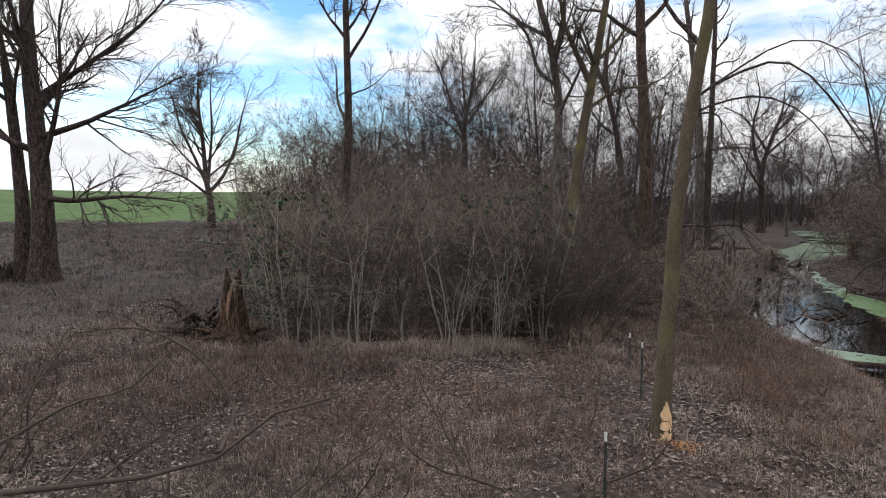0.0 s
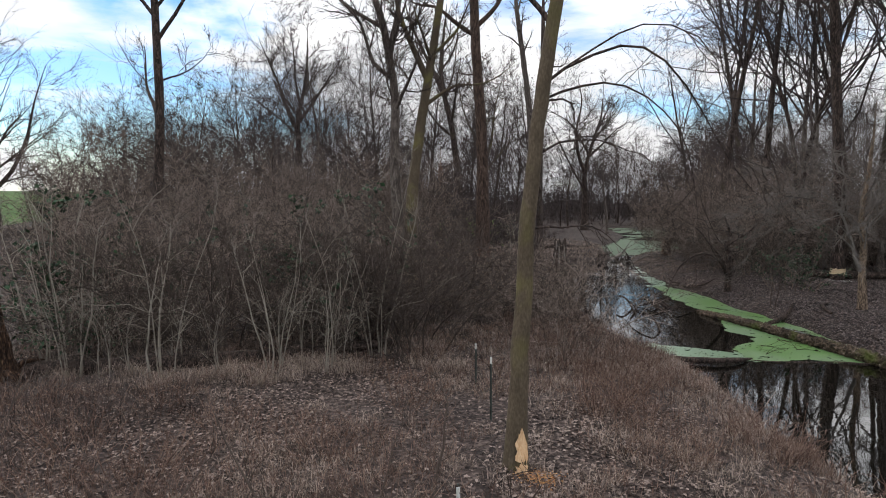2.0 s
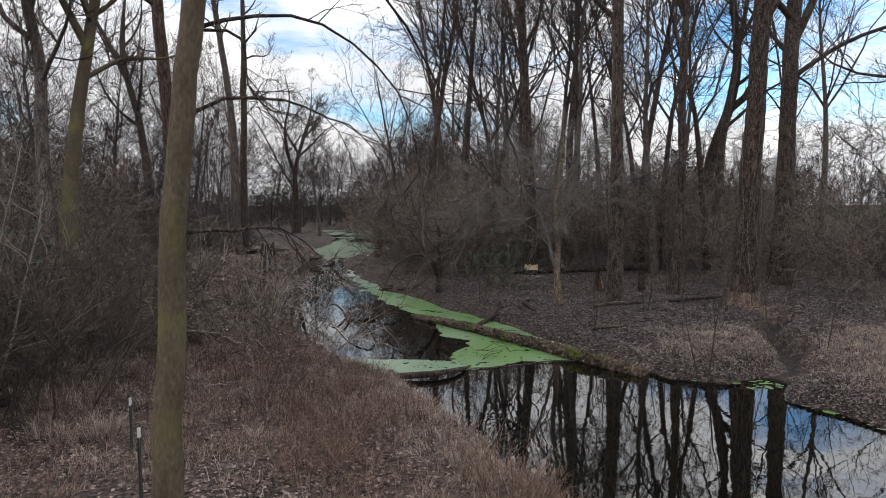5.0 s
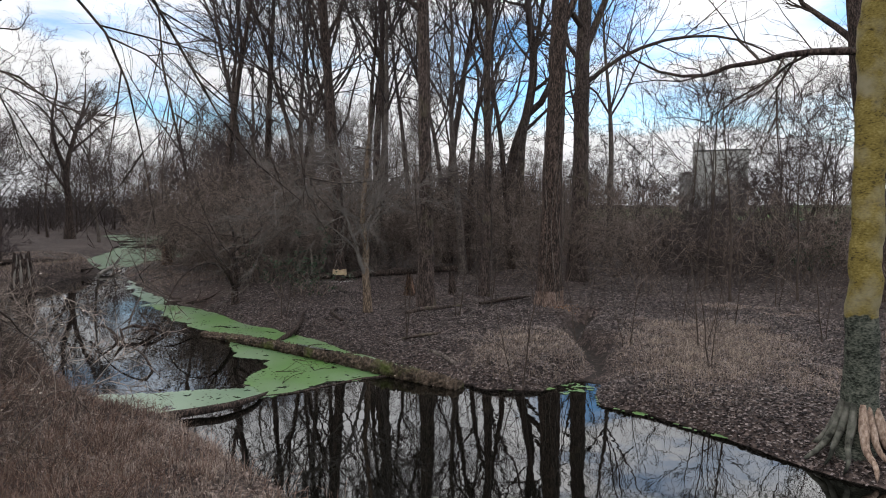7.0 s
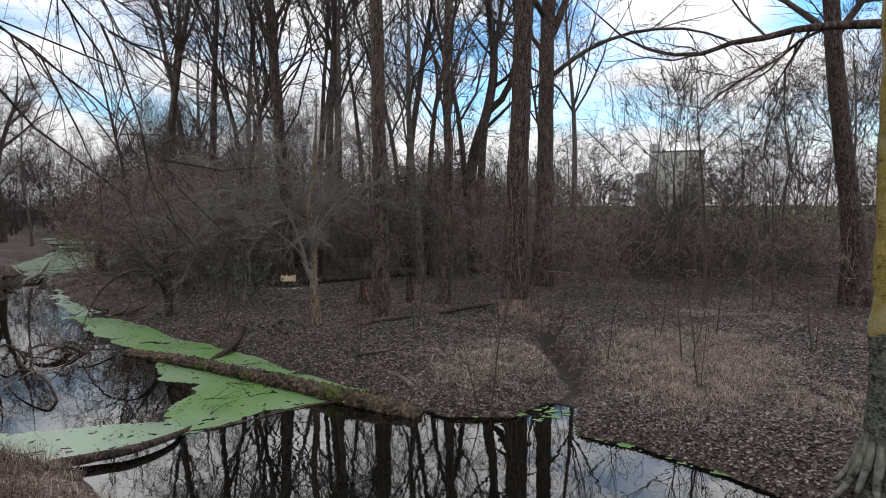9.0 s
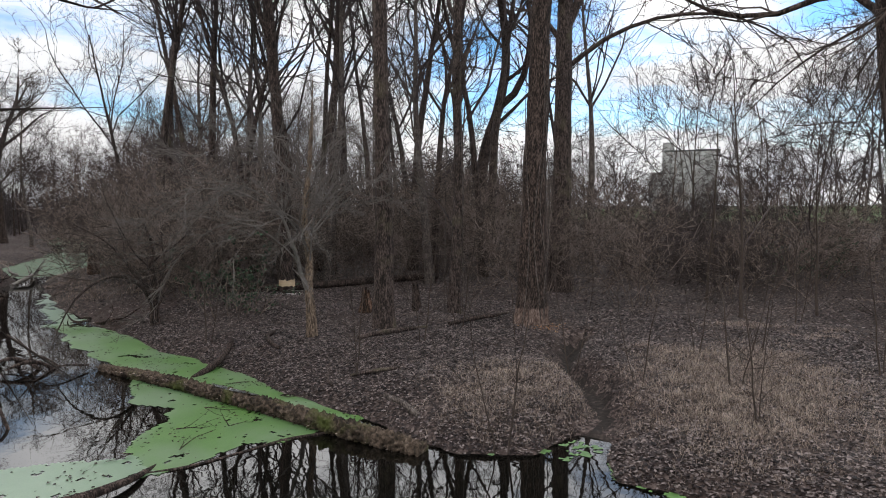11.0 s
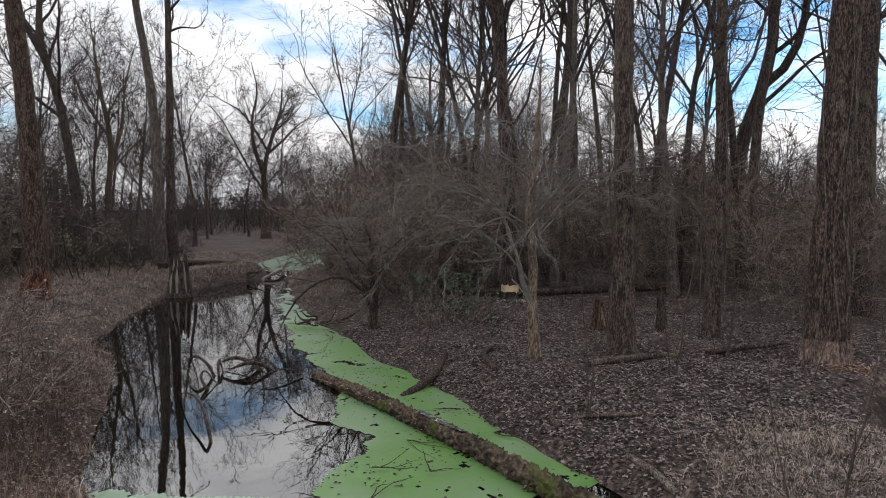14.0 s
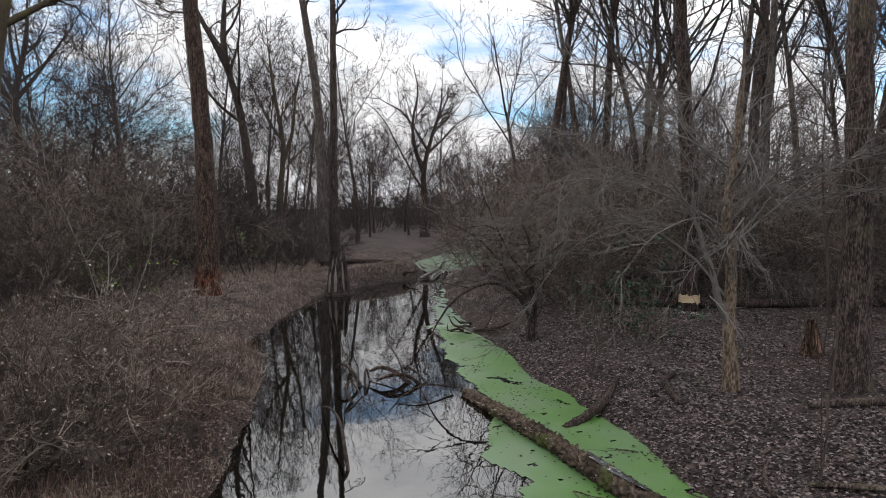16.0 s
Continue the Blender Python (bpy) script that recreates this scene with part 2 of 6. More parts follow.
M_ground = material("leaf_mould_ground", [(0.22, (0.007, 0.0049, 0.0044)), (0.42, (0.0225, 0.0158, 0.0138)), (0.58, (0.05, 0.0358, 0.0312)), (0.78, (0.115, 0.088, 0.077))], 0.4, bump=1.0, fine=11.0, dist=0.06, second=((0.0294, 0.0185, 0.0148), 0.16, 0.5, 0.7), cells=(17.0, 0.42))
M_leaf = material("dry_leaf", [(0.2, (0.00846, 0.00589, 0.005936)), (0.42, (0.02914, 0.02042, 0.02014)), (0.62, (0.077, 0.06, 0.056)), (0.9, (0.18, 0.147, 0.138))], 3.0, bump=0.2, fine=30.0, island=0.95, rough=0.7, spec=0.25)
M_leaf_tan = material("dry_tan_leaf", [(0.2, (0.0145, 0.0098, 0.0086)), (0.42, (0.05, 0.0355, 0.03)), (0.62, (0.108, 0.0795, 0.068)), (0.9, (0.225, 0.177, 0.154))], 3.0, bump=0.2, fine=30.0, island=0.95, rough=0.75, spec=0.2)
M_twig_pale = material("pale_dead_twig", [(0.3, (0.0702, 0.06098, 0.05432)), (0.7, (0.1458, 0.1303, 0.1181))], 2.0, bump=0, fine=9.0, island=0.3)
M_grass = material("dry_grass", [(0.2, (0.083, 0.0605, 0.0485)), (0.5, (0.19, 0.147, 0.121)), (0.8, (0.33, 0.264, 0.224))], 0.5, bump=0, fine=3.0, island=0.85)
M_deadweed = material("dead_dark_weed", [(0.2, (0.018, 0.0132, 0.0122)), (0.5, (0.04, 0.029, 0.0262)), (0.8, (0.075, 0.057, 0.05))], 0.5, bump=0, fine=3.0, island=0.7)
M_grass_pale = material("bleached_grass", [(0.2, (0.088, 0.066, 0.052)), (0.5, (0.2, 0.158, 0.128)), (0.8, (0.34, 0.278, 0.234))], 0.5, bump=0, fine=3.0, island=0.85)
M_bared = material("bared_wet_wood", [(0.44, (0.006, 0.006, 0.006)), (0.54, (0.02, 0.02, 0.021)), (0.6, (0.3, 0.3, 0.31)), (0.75, (0.5, 0.5, 0.5))], 2.6, (4, 1, 4), bump=0.5, fine=14.0, dist=0.02, rough=0.4, spec=0.4)
M_weed = material("dry_red_weed", [(0.2, (0.05, 0.028, 0.0215)), (0.5, (0.108, 0.065, 0.049)), (0.8, (0.19, 0.133, 0.105))], 0.5, bump=0, fine=3.0, island=0.85)
M_seed = material("pale_seed_head", [(0.3, (0.17, 0.137, 0.11)), (0.7, (0.36, 0.31, 0.262))], 2.0, bump=0, fine=9.0, island=0.5)
M_evergreen = material("evergreen_leaf", [(0.3, (0.009, 0.02, 0.01)), (0.7, (0.026, 0.055, 0.024))], 2.0, bump=0, fine=9.0, island=0.4, rough=0.5)
M_newleaf = material("pale_green_leaf", [(0.3, (0.1, 0.16, 0.04)), (0.7, (0.22, 0.32, 0.09))], 2.0, bump=0, fine=9.0, island=0.4, rough=0.6)
M_fresh = material("gnawed_fresh_wood", [(0.3, (0.3591, 0.2009, 0.099)), (0.5, (0.5301, 0.3515, 0.198)), (0.72, (0.6412, 0.4855, 0.3366))], 4.0, (6, 6, 1), bump=0.6, fine=20.0, dist=0.01)
M_gnaw_old = material("gnawed_old_wood", [(0.36, (0.05, 0.026, 0.018)), (0.5, (0.15, 0.088, 0.062)), (0.66, (0.33, 0.235, 0.175))], 4.0, (6, 6, 1), bump=0.6, fine=20.0, dist=0.01)
M_rot = material("rotten_wood", [(0.36, (0.009, 0.0052, 0.0038)), (0.48, (0.035, 0.0195, 0.0125)), (0.58, (0.085, 0.05, 0.031)), (0.7, (0.17, 0.11, 0.07))], 2.0, (7, 7, 0.8), bump=1.0, fine=8.0, dist=0.03, furrow=(16.0, 2.5, 0.08))
M_grey_wood = material("weathered_grey_wood", [(0.3, (0.072, 0.064, 0.056)), (0.5, (0.16, 0.144, 0.128)), (0.72, (0.288, 0.264, 0.24))], 2.0, (6, 6, 1), bump=0.8, fine=9.0, dist=0.02)
M_log = material("mossy_log_bark", [(0.36, (0.008, 0.0062, 0.0042)), (0.47, (0.034, 0.0245, 0.0165)), (0.56, (0.078, 0.056, 0.04)), (0.68, (0.17, 0.134, 0.104))], 2.2, (1, 1, 1), bump=1.0, fine=13.0, dist=0.05, second=((0.042, 0.05, 0.012), 1.1, 0.52, 0.64))
M_chips = material("wood_chips", [(0.3, (0.2, 0.084, 0.03)), (0.7, (0.4, 0.224, 0.096))], 6.0, bump=0.2, fine=20.0, island=0.5)
M_post = material("green_post_paint", [(0.3, (0.018, 0.026, 0.021)), (0.7, (0.04, 0.046, 0.041))], 8.0, bump=0.1, fine=40.0, rough=0.5, spec=0.4)
M_white = material("white_post_paint", [(0.3, (0.36, 0.36, 0.34)), (0.7, (0.55, 0.55, 0.52))], 8.0, bump=0.1, fine=40.0, rough=0.6)
M_field = material("field_grass", [(0.3, (0.021, 0.042, 0.0072)), (0.5, (0.042, 0.078, 0.015)), (0.72, (0.072, 0.108, 0.03))], 0.05, bump=0.3, fine=0.6, dist=0.2)
M_weedwater = material("duckweed", [(0.25, (0.0345, 0.08048, 0.01607)), (0.5, (0.05959, 0.13, 0.02892)), (0.75, (0.0878, 0.1672, 0.04498))], 1.6, bump=0.2, fine=70.0, dist=0.005, rough=0.42, spec=0.4, second=((0.09061, 0.1445, 0.0714), 0.5, 0.44, 0.62))
M_film = material("thin_duckweed_film", [(0.3, (0.0684, 0.1232, 0.06842)), (0.7, (0.1197, 0.187, 0.1075))], 0.8, bump=0.05, fine=60.0, dist=0.003, rough=0.3, spec=0.7)
M_concrete = material("stained_concrete", [(0.3, (0.2, 0.19, 0.185)), (0.5, (0.33, 0.32, 0.31)), (0.72, (0.45, 0.44, 0.43))], 0.08, (1, 1, 0.25), bump=0.2, fine=1.5, dist=0.05)
M_dark_roof = material("dark_roofing", [(0.3, (0.05, 0.05, 0.05)), (0.7, (0.1, 0.1, 0.1))], 0.3, bump=0.2, fine=3.0)

# far glass: distance haze is painted in as a lighter, low-contrast tone
M_window = material("hazed_window", [(0.3, (0.1, 0.095, 0.09)), (0.7, (0.16, 0.15, 0.14))], 0.5, bump=0, fine=3.0, rough=0.5)

M_mud = material("wet_mud", [(0.3, (0.006, 0.005, 0.0044)), (0.55, (0.024, 0.019, 0.0165)), (0.75, (0.07, 0.054, 0.046))], 1.2, bump=0.8, fine=12.0, dist=0.03, rough=0.85, spec=0.12)

M_water = bpy.data.materials.new("pond_water")
M_water.use_nodes = True
wtree = M_water.node_tree
pb = wtree.nodes["Principled BSDF"]
pb.inputs["Base Color"].default_value = (0.002, 0.002, 0.0015, 1)
pb.inputs["Roughness"].default_value = 0.015
pb.inputs["IOR"].default_value = 1.5
pb.inputs["Specular IOR Level"].default_value = 0.85
wco2, wnz, wbp = wtree.nodes.new("ShaderNodeTexCoord"), wtree.nodes.new("ShaderNodeTexNoise"), wtree.nodes.new("ShaderNodeBump")
wnz.inputs["Scale"].default_value, wnz.inputs["Detail"].default_value = 1.1, 3.0
wbp.inputs["Strength"].default_value, wbp.inputs["Distance"].default_value = 0.16, 0.02
wtree.links.new(wco2.outputs["Object"], wnz.inputs["Vector"])
wtree.links.new(wnz.outputs[0], wbp.inputs["Height"])
wtree.links.new(wbp.outputs[0], pb.inputs["Normal"])


# ---- mesh helpers ----
RNG = np.random.default_rng(7)


def mesh_of(name, V, F, mat, smooth=True):
    """A mesh from arrays of corners and of faces that all have as many corners."""
    V, F = np.asarray(V, dtype=np.float32), np.asarray(F, dtype=np.int32)
    me = bpy.data.meshes.new(name)
    k = F.shape[1]
    me.vertices.add(len(V))
    me.vertices.foreach_set("co", V.ravel())
    me.loops.add(F.size)
    me.loops.foreach_set("vertex_index", F.ravel())
    me.polygons.add(len(F))
    me.polygons.foreach_set("loop_start", np.arange(0, F.size, k, dtype=np.int32))
    me.polygons.foreach_set("use_smooth", np.full(len(F), smooth, dtype=bool))
    me.update(calc_edges=True)
    me.materials.append(mat)
    return me


def child(name, me, parent, label=""):
    ob = new(name, me)
    ob.parent = parent
    return tagged(ob, label) if label else ob


def part(name, bm, mat, parent, label=""):
    me = bpy.data.meshes.new(name)
    bm.to_mesh(me)
    bm.free()
    me.materials.append(mat)
    return child(name, me, parent, label)


def unit(a):
    return a / np.maximum(np.linalg.norm(a, axis=-1, keepdims=True), 1e-9)


def tubes(P, R, sides):
    """Corners and faces of tubes along the lines P (n, k, 3) with radii R (n, k)."""
    n, k, _ = P.shape
    T = unit(np.gradient(P, axis=1))
    ref = np.where(np.abs(T[:, :1, 2:3]) > 0.8, np.array([1.0, 0, 0]), np.array([0, 0, 1.0]))
    U = unit(np.cross(T, np.broadcast_to(ref, T.shape)))
    W = np.cross(T, U)
    a = np.linspace(0, 2 * np.pi, sides, endpoint=False)
    V = P[:, :, None] + R[:, :, None, None] * (np.cos(a)[:, None] * U[:, :, None] + np.sin(a)[:, None] * W[:, :, None])
    i = np.arange(n * k).reshape(n, k)[:, :-1, None] * sides
    s = np.arange(sides)
    q = np.stack([i + s, i + (s + 1) % sides, i + sides + (s + 1) % sides, i + sides + s], -1)
    return V.reshape(-1, 3), q.reshape(-1, 4)


def needles(P, R, sides=3):
    """Tubes that end in a point, as triangles."""
    n, k, _ = P.shape
    if k > 2:
        V, q = tubes(P, R, sides)
        i = (np.arange(n)[:, None] * k + k - 2) * sides
        q = q.reshape(n, k - 1, sides, 4)[:, :-1].reshape(-1, 4)
        body = np.concatenate([q[:, [0, 1, 2]], q[:, [0, 2, 3]]])
    else:
        V, q = tubes(P, R, sides)
        i = (np.arange(n)[:, None] * k) * sides
        body = np.zeros((0, 3), dtype=int)
    V = V.reshape(n, k, sides, 3).copy()
    V[:, -1, 0] = P[:, -1]
    s = np.arange(sides)[None]
    tip = np.stack([i + s, i + (s + 1) % sides, np.broadcast_to(i + sides, (n, sides))], -1).reshape(-1, 3)
    F = np.concatenate([body, tip])
    used, inv = np.unique(F, return_inverse=True)
    return V.reshape(-1, 3)[used], inv.reshape(-1, 3)


def join(pieces):
    Vs, Fs, at = [], [], 0
    for V, F in pieces:
        Vs.append(V)
        Fs.append(F + at)
        at += len(V)
    return np.concatenate(Vs), np.concatenate(Fs)


def grow(start, way, length, k, wander, up, rng):
    """Wandering lines (n, k, 3) from starts, in ways, of lengths."""
    n = len(start)
    P = np.zeros((n, k, 3))
    P[:, 0] = start
    d = unit(np.array(way, dtype=float))
    step = (np.asarray(length) / (k - 1))[:, None]
    for i in range(1, k):
        P[:, i] = P[:, i - 1] + d * step
        d = unit(d + rng.normal(0, wander, (n, 3)) + np.array([0, 0, up]))
    return P


def sprout(P, R, each, lo, hi, ang, ratio, rng, rshare=0.55, rmin=0.004):
    """Starts, ways, lengths and radii of shoots along the lines P."""
    n, k, _ = P.shape
    L = np.linalg.norm(np.diff(P, axis=1), axis=2).sum(1)
    b = np.repeat(np.arange(n), each)
    t = rng.uniform(lo, hi, n * each)
    f = t * (k - 1)
    i = np.minimum(f.astype(int), k - 2)
    w = (f - i)[:, None]
    p0, p1 = P[b, i], P[b, i + 1]
    start = p0 * (1 - w) + p1 * w
    tan = unit(p1 - p0)
    side = unit(np.cross(tan, rng.normal(0, 1, (n * each, 3))))
    a = np.radians(rng.uniform(ang[0], ang[1], n * each))[:, None]
    way = np.cos(a) * tan + np.sin(a) * side
    rad = np.maximum((R[b, i] * (1 - w[:, 0]) + R[b, i + 1] * w[:, 0]) * rshare, rmin)
    length = L[b] * rng.uniform(ratio[0], ratio[1], n * each) * (1.15 - 0.6 * t)
    return start, way, length, rad


def taper(rad, k, end=0.25):
    return rad[:, None] * np.linspace(1, end, k)[None]


def smooth_line(points, k):
    """k points on a soft curve through the given ones."""
    p = np.array(points, dtype=float)
    s = np.concatenate([[0], np.cumsum(np.linalg.norm(np.diff(p, axis=0), axis=1))])
    m = np.gradient(p, s, axis=0) if len(p) > 2 else np.repeat((p[1:] - p[:1]) / s[-1], 2, 0)
    q = np.linspace(0, s[-1], k)
    i = np.clip(np.searchsorted(s, q, "right") - 1, 0, len(p) - 2)
    h = (s[i + 1] - s[i])[:, None]
    u = ((q - s[i]) / (s[i + 1] - s[i]))[:, None]
    return (2 * u**3 - 3 * u**2 + 1) * p[i] + (u**3 - 2 * u**2 + u) * h * m[i] + (-2 * u**3 + 3 * u**2) * p[i + 1] + (u**3 - u**2) * h * m[i + 1]


def lattice(x, y, seed):
    h = np.sin(x * 127.1 + y * 311.7 + seed * 74.7) * 43758.5453
    return h - np.floor(h)


def vnoise(x, y, seed=0.0):
    xi, yi = np.floor(x), np.floor(y)
    fx, fy = x - xi, y - yi
    fx, fy = fx * fx * (3 - 2 * fx), fy * fy * (3 - 2 * fy)
    a = lattice(xi, yi, seed) * (1 - fx) + lattice(xi + 1, yi, seed) * fx
    b = lattice(xi, yi + 1, seed) * (1 - fx) + lattice(xi + 1, yi + 1, seed) * fx
    return a * (1 - fy) + b * fy


def fbm(x, y, seed=0.0, octaves=4):
    v, amp = 0, 0.5
    for o in range(octaves):
        v = v + amp * vnoise(x * 2**o, y * 2**o, seed + o * 3.1)
        amp /= 2
    return v / (1 - 0.5**octaves)


# ---- the lie of the land ----
LEFT_SHORE = [(8.4, -60), (8.3, 4), (8.4, 9), (8.9, 10.8), (9.2, 11.9), (9.8, 13.8), (10.4, 16.2), (10.1, 17.8), (10.3, 19.6), (11.0, 22.4), (12.0, 26), (12.5, 28.2), (12.2, 30.2), (13.7, 33.7), (15.6, 37.2), (17.2, 40.2), (20, 42.3), (22.6, 43.6), (24.3, 45.4), (24.3, 48.6), (26.6, 53), (34.6, 62.4), (41.6, 73.6), (52, 97)]
RIGHT_SHORE = [(13.2, -60), (13.4, 3), (14.3, 4.9), (14.65, 6.0), (15.3, 7.4), (15.65, 8.6), (15.9, 9.8), (16.9, 10.3), (17.0, 10.9), (16.2, 11.3), (15.5, 12.5), (15.7, 13.6), (16.1, 15), (16.5, 16.8), (17.0, 18.9), (17.5, 20.8), (17.7, 23.4), (18.5, 26), (19.0, 28.6), (20.3, 33.2), (22.4, 38.2), (24.4, 42.6), (26.2, 45.2), (29.6, 46.6), (33.4, 49.6), (38.6, 57), (43.6, 64), (55, 85), (58, 95)]
POND = np.array(LEFT_SHORE + RIGHT_SHORE[::-1])
DAM = [(19.6, 42.9), (22.4, 44.2), (23.9, 46.2)]
GULLY = [(16.8, 10.7), (18.1, 10.7), (19.5, 11.4), (20.8, 12.6), (23.5, 13.2)]


def to_line(x, y, line):
    """Distance to a line of points."""
    best = np.full(np.shape(x), 1e9)
    for (ax, ay), (bx, by) in zip(line[:-1], line[1:]):
        dx, dy = bx - ax, by - ay
        u = np.clip(((x - ax) * dx + (y - ay) * dy) / (dx * dx + dy * dy), 0, 1)
        best = np.minimum(best, np.hypot(x - ax - u * dx, y - ay - u * dy))
    return best


def inside(x, y, ring):
    c = np.zeros(np.shape(x), dtype=bool)
    for (ax, ay), (bx, by) in zip(ring, np.roll(ring, -1, 0)):
        hit = ((ay > y) != (by > y)) & (x < (bx - ax) * (y - ay) / (by - ay + 1e-12) + ax)
        c ^= hit
    return c


def shore_distance(x, y):
    """Metres from the water's edge: more than nought on land."""
    d = np.minimum(to_line(x, y, LEFT_SHORE), to_line(x, y, RIGHT_SHORE))
    return np.where(inside(x, y, POND), -d, d)


def height(x, y):
    x, y = np.asarray(x, dtype=float), np.asarray(y, dtype=float)
    d = shore_distance(x, y) + 0.5 * (fbm(x * 0.9, y * 0.9, 5.0) - 0.5)
    land = 0.62 * (1 - np.exp(-np.maximum(d, 0) / 0.95))
    z = np.where(d > 0, land, np.maximum(d * 0.5, -0.9))
    bumps = 0.22 * (fbm(x * 0.35, y * 0.35, 1.0) - 0.5) + 0.12 * (fbm(x * 1.6, y * 1.6, 2.0) - 0.5)
    z = z + bumps * np.clip(d / 1.5, 0, 1)
    g = to_line(x, y, GULLY)
    z = z - 0.62 * np.exp(-(g / 0.38) ** 2) * np.clip(d / 1.0 + 0.3, 0, 1)
    z = np.where(d > 0.3, np.maximum(z, 0.05), z)
    # a low bar of mud and wood narrows the pond
    z = z + 0.55 * np.exp(-(to_line(x, y, DAM) / 0.8) ** 2)
    # the meadow and the field climb to the north-west, a bank closes the wood to the east
    nw = np.clip((y - 0.9 * x - 38) / 1.345, 0, None)
    z = z + np.where(x < 14, 1, np.clip(1 - (x - 14) / 20, 0, 1)) * (0.028 * np.minimum(nw, 110) + 0.05 * np.clip(nw - 50, 0, 55))
    east = np.clip(x - 30 - np.clip(y - 25, 0, None) * 0.9, 0, 30)
    z = z + 0.07 * east * np.clip(east / 12, 0, 1)
    return z


def axis(lo, fine_lo, fine_hi, hi, step, far):
    a = list(np.arange(fine_lo, fine_hi, step))
    s, p = step, fine_hi
    while p < hi:
        a.append(p)
        s = min(s * 1.16, far)
        p += s
    a.append(hi)
    s, p = step, fine_lo
    b = []
    while p > lo:
        s = min(s * 1.16, far)
        p -= s
        b.append(p)
    return np.array(sorted(b) + a)


def sheet(xs, ys, z):
    X, Y = np.meshgrid(xs, ys)
    V = np.stack([X, Y, z(X, Y)], -1).reshape(-1, 3)
    n, m = len(ys), len(xs)
    i = (np.arange(n - 1)[:, None] * m + np.arange(m - 1)[None]).ravel()
    return V, np.stack([i, i + 1, i + 1 + m, i + m], -1)


GV, GF = sheet(axis(-900, -10, 28, 900, 0.2, 60), axis(-300, 2, 40, 1200, 0.2, 60), height)
ground_me = mesh_of("ground", GV, GF, M_ground)
ground_me.materials.append(M_field)
ground_me.materials.append(M_mud)
fc = GV[GF].mean(1)
on_field = ((fc[:, 1] - 0.9 * fc[:, 0] > 104 + 9 * (fbm(fc[:, 0] * 0.05, fc[:, 1] * 0.05) - 0.5)) & (fc[:, 0] < 5)) | ((fc[:, 0] > 62) & (fc[:, 1] < 70))
muddy = to_line(fc[:, 0], fc[:, 1], GULLY) < 0.02 + 0.36 * fbm(fc[:, 0] * 1.4, fc[:, 1] * 1.4, 61.0)
ground_me.polygons.foreach_set("material_index", np.where(muddy, 2, on_field.astype(np.int32)).astype(np.int32))
tagged(new("ground", ground_me), "brown leaf-strewn woodland floor rising to a green field", "ground", kind="structure")

WV, WF = sheet(np.array([4.0, 20, 50, 95]), np.array([-60.0, 0, 40, 80, 160]), lambda x, y: x * 0)
tagged(new("water", mesh_of("water", WV, WF, M_water)), "still dark pond water mirroring bare trees and sky", "water", kind="structure")


# ---- trees ----
def crown(limbs, radii, rng, branches=7, twigs=6, sprigs=0, blen=(0.3, 0.6), up=0.06, fine=0.006, ang=(25, 65), lo=0.2, wander=0.24, tight=1.0):
    """Branches, twigs and sprigs on limb lines, as joined tubes."""
    st, wy, ln, rd = sprout(limbs, radii, branches, lo, 1.0, ang, blen, rng, 0.5, fine * 1.6)
    B = grow(st, wy, ln, 5, wander, up, rng)
    BR = taper(rd, 5)
    out = [needles(B, BR, 3)]
    st, wy, ln, rd = sprout(B, BR, twigs, 0.1, 1.0, (20 * tight, 65 * tight), (0.3, 0.65), rng, 0.6, fine)
    T = grow(st, wy, ln, 3, wander, up, rng)
    TR = taper(rd, 3, 0.5)
    out.append(needles(T, TR, 3))
    if sprigs:
        st, wy, ln, rd = sprout(T, TR, sprigs, 0.15, 1.0, (20 * tight, 60 * tight), (0.5, 1.05), rng, 0.8, fine * 0.8)
        S = grow(st, wy, ln, 2, wander, up, rng)
        out.append(needles(S, taper(rd, 2, 0.8), 3))
    return join(out)


def flare(k, r0, r1, root=1.45, share=0.09):
    """Radii of a trunk with a swollen foot."""
    t = np.linspace(0, 1, k)
    return (r0 + (r1 - r0) * t**0.85) * (1 + (root - 1) * np.exp(-t / share))


def trunk_mesh(line, r, mat, sides=12, rough=0.05, seed=0.0, lobes=0.0, ridge=0.0):
    """A trunk with an uneven, lobed skin."""
    k = len(line)
    V, F = tubes(line[None], r[None], sides)
    c = np.repeat(line, sides, 0)
    a = np.tile(np.linspace(0, 2 * np.pi, sides, endpoint=False), k)
    z = np.repeat(np.arange(k), sides)
    w = 1 + rough * (2 * fbm(a * 1.3 + seed, z * 0.45 + seed, seed) - 1) + lobes * np.exp(-z / 2.2) * (0.5 + 0.5 * np.cos(a * 5 + seed))
    if ridge:
        zz = c[:, 2]
        n = a * sides / 6.28 / 2.2
        w = w + ridge * (np.abs(2 * fbm(n + 0.6 * fbm(n * 0.2, zz * 0.8, seed), zz * 1.6, seed + 5) - 1) - 0.25)
    return mesh_of("trunk", c + (V - c) * w[:, None], F, mat)


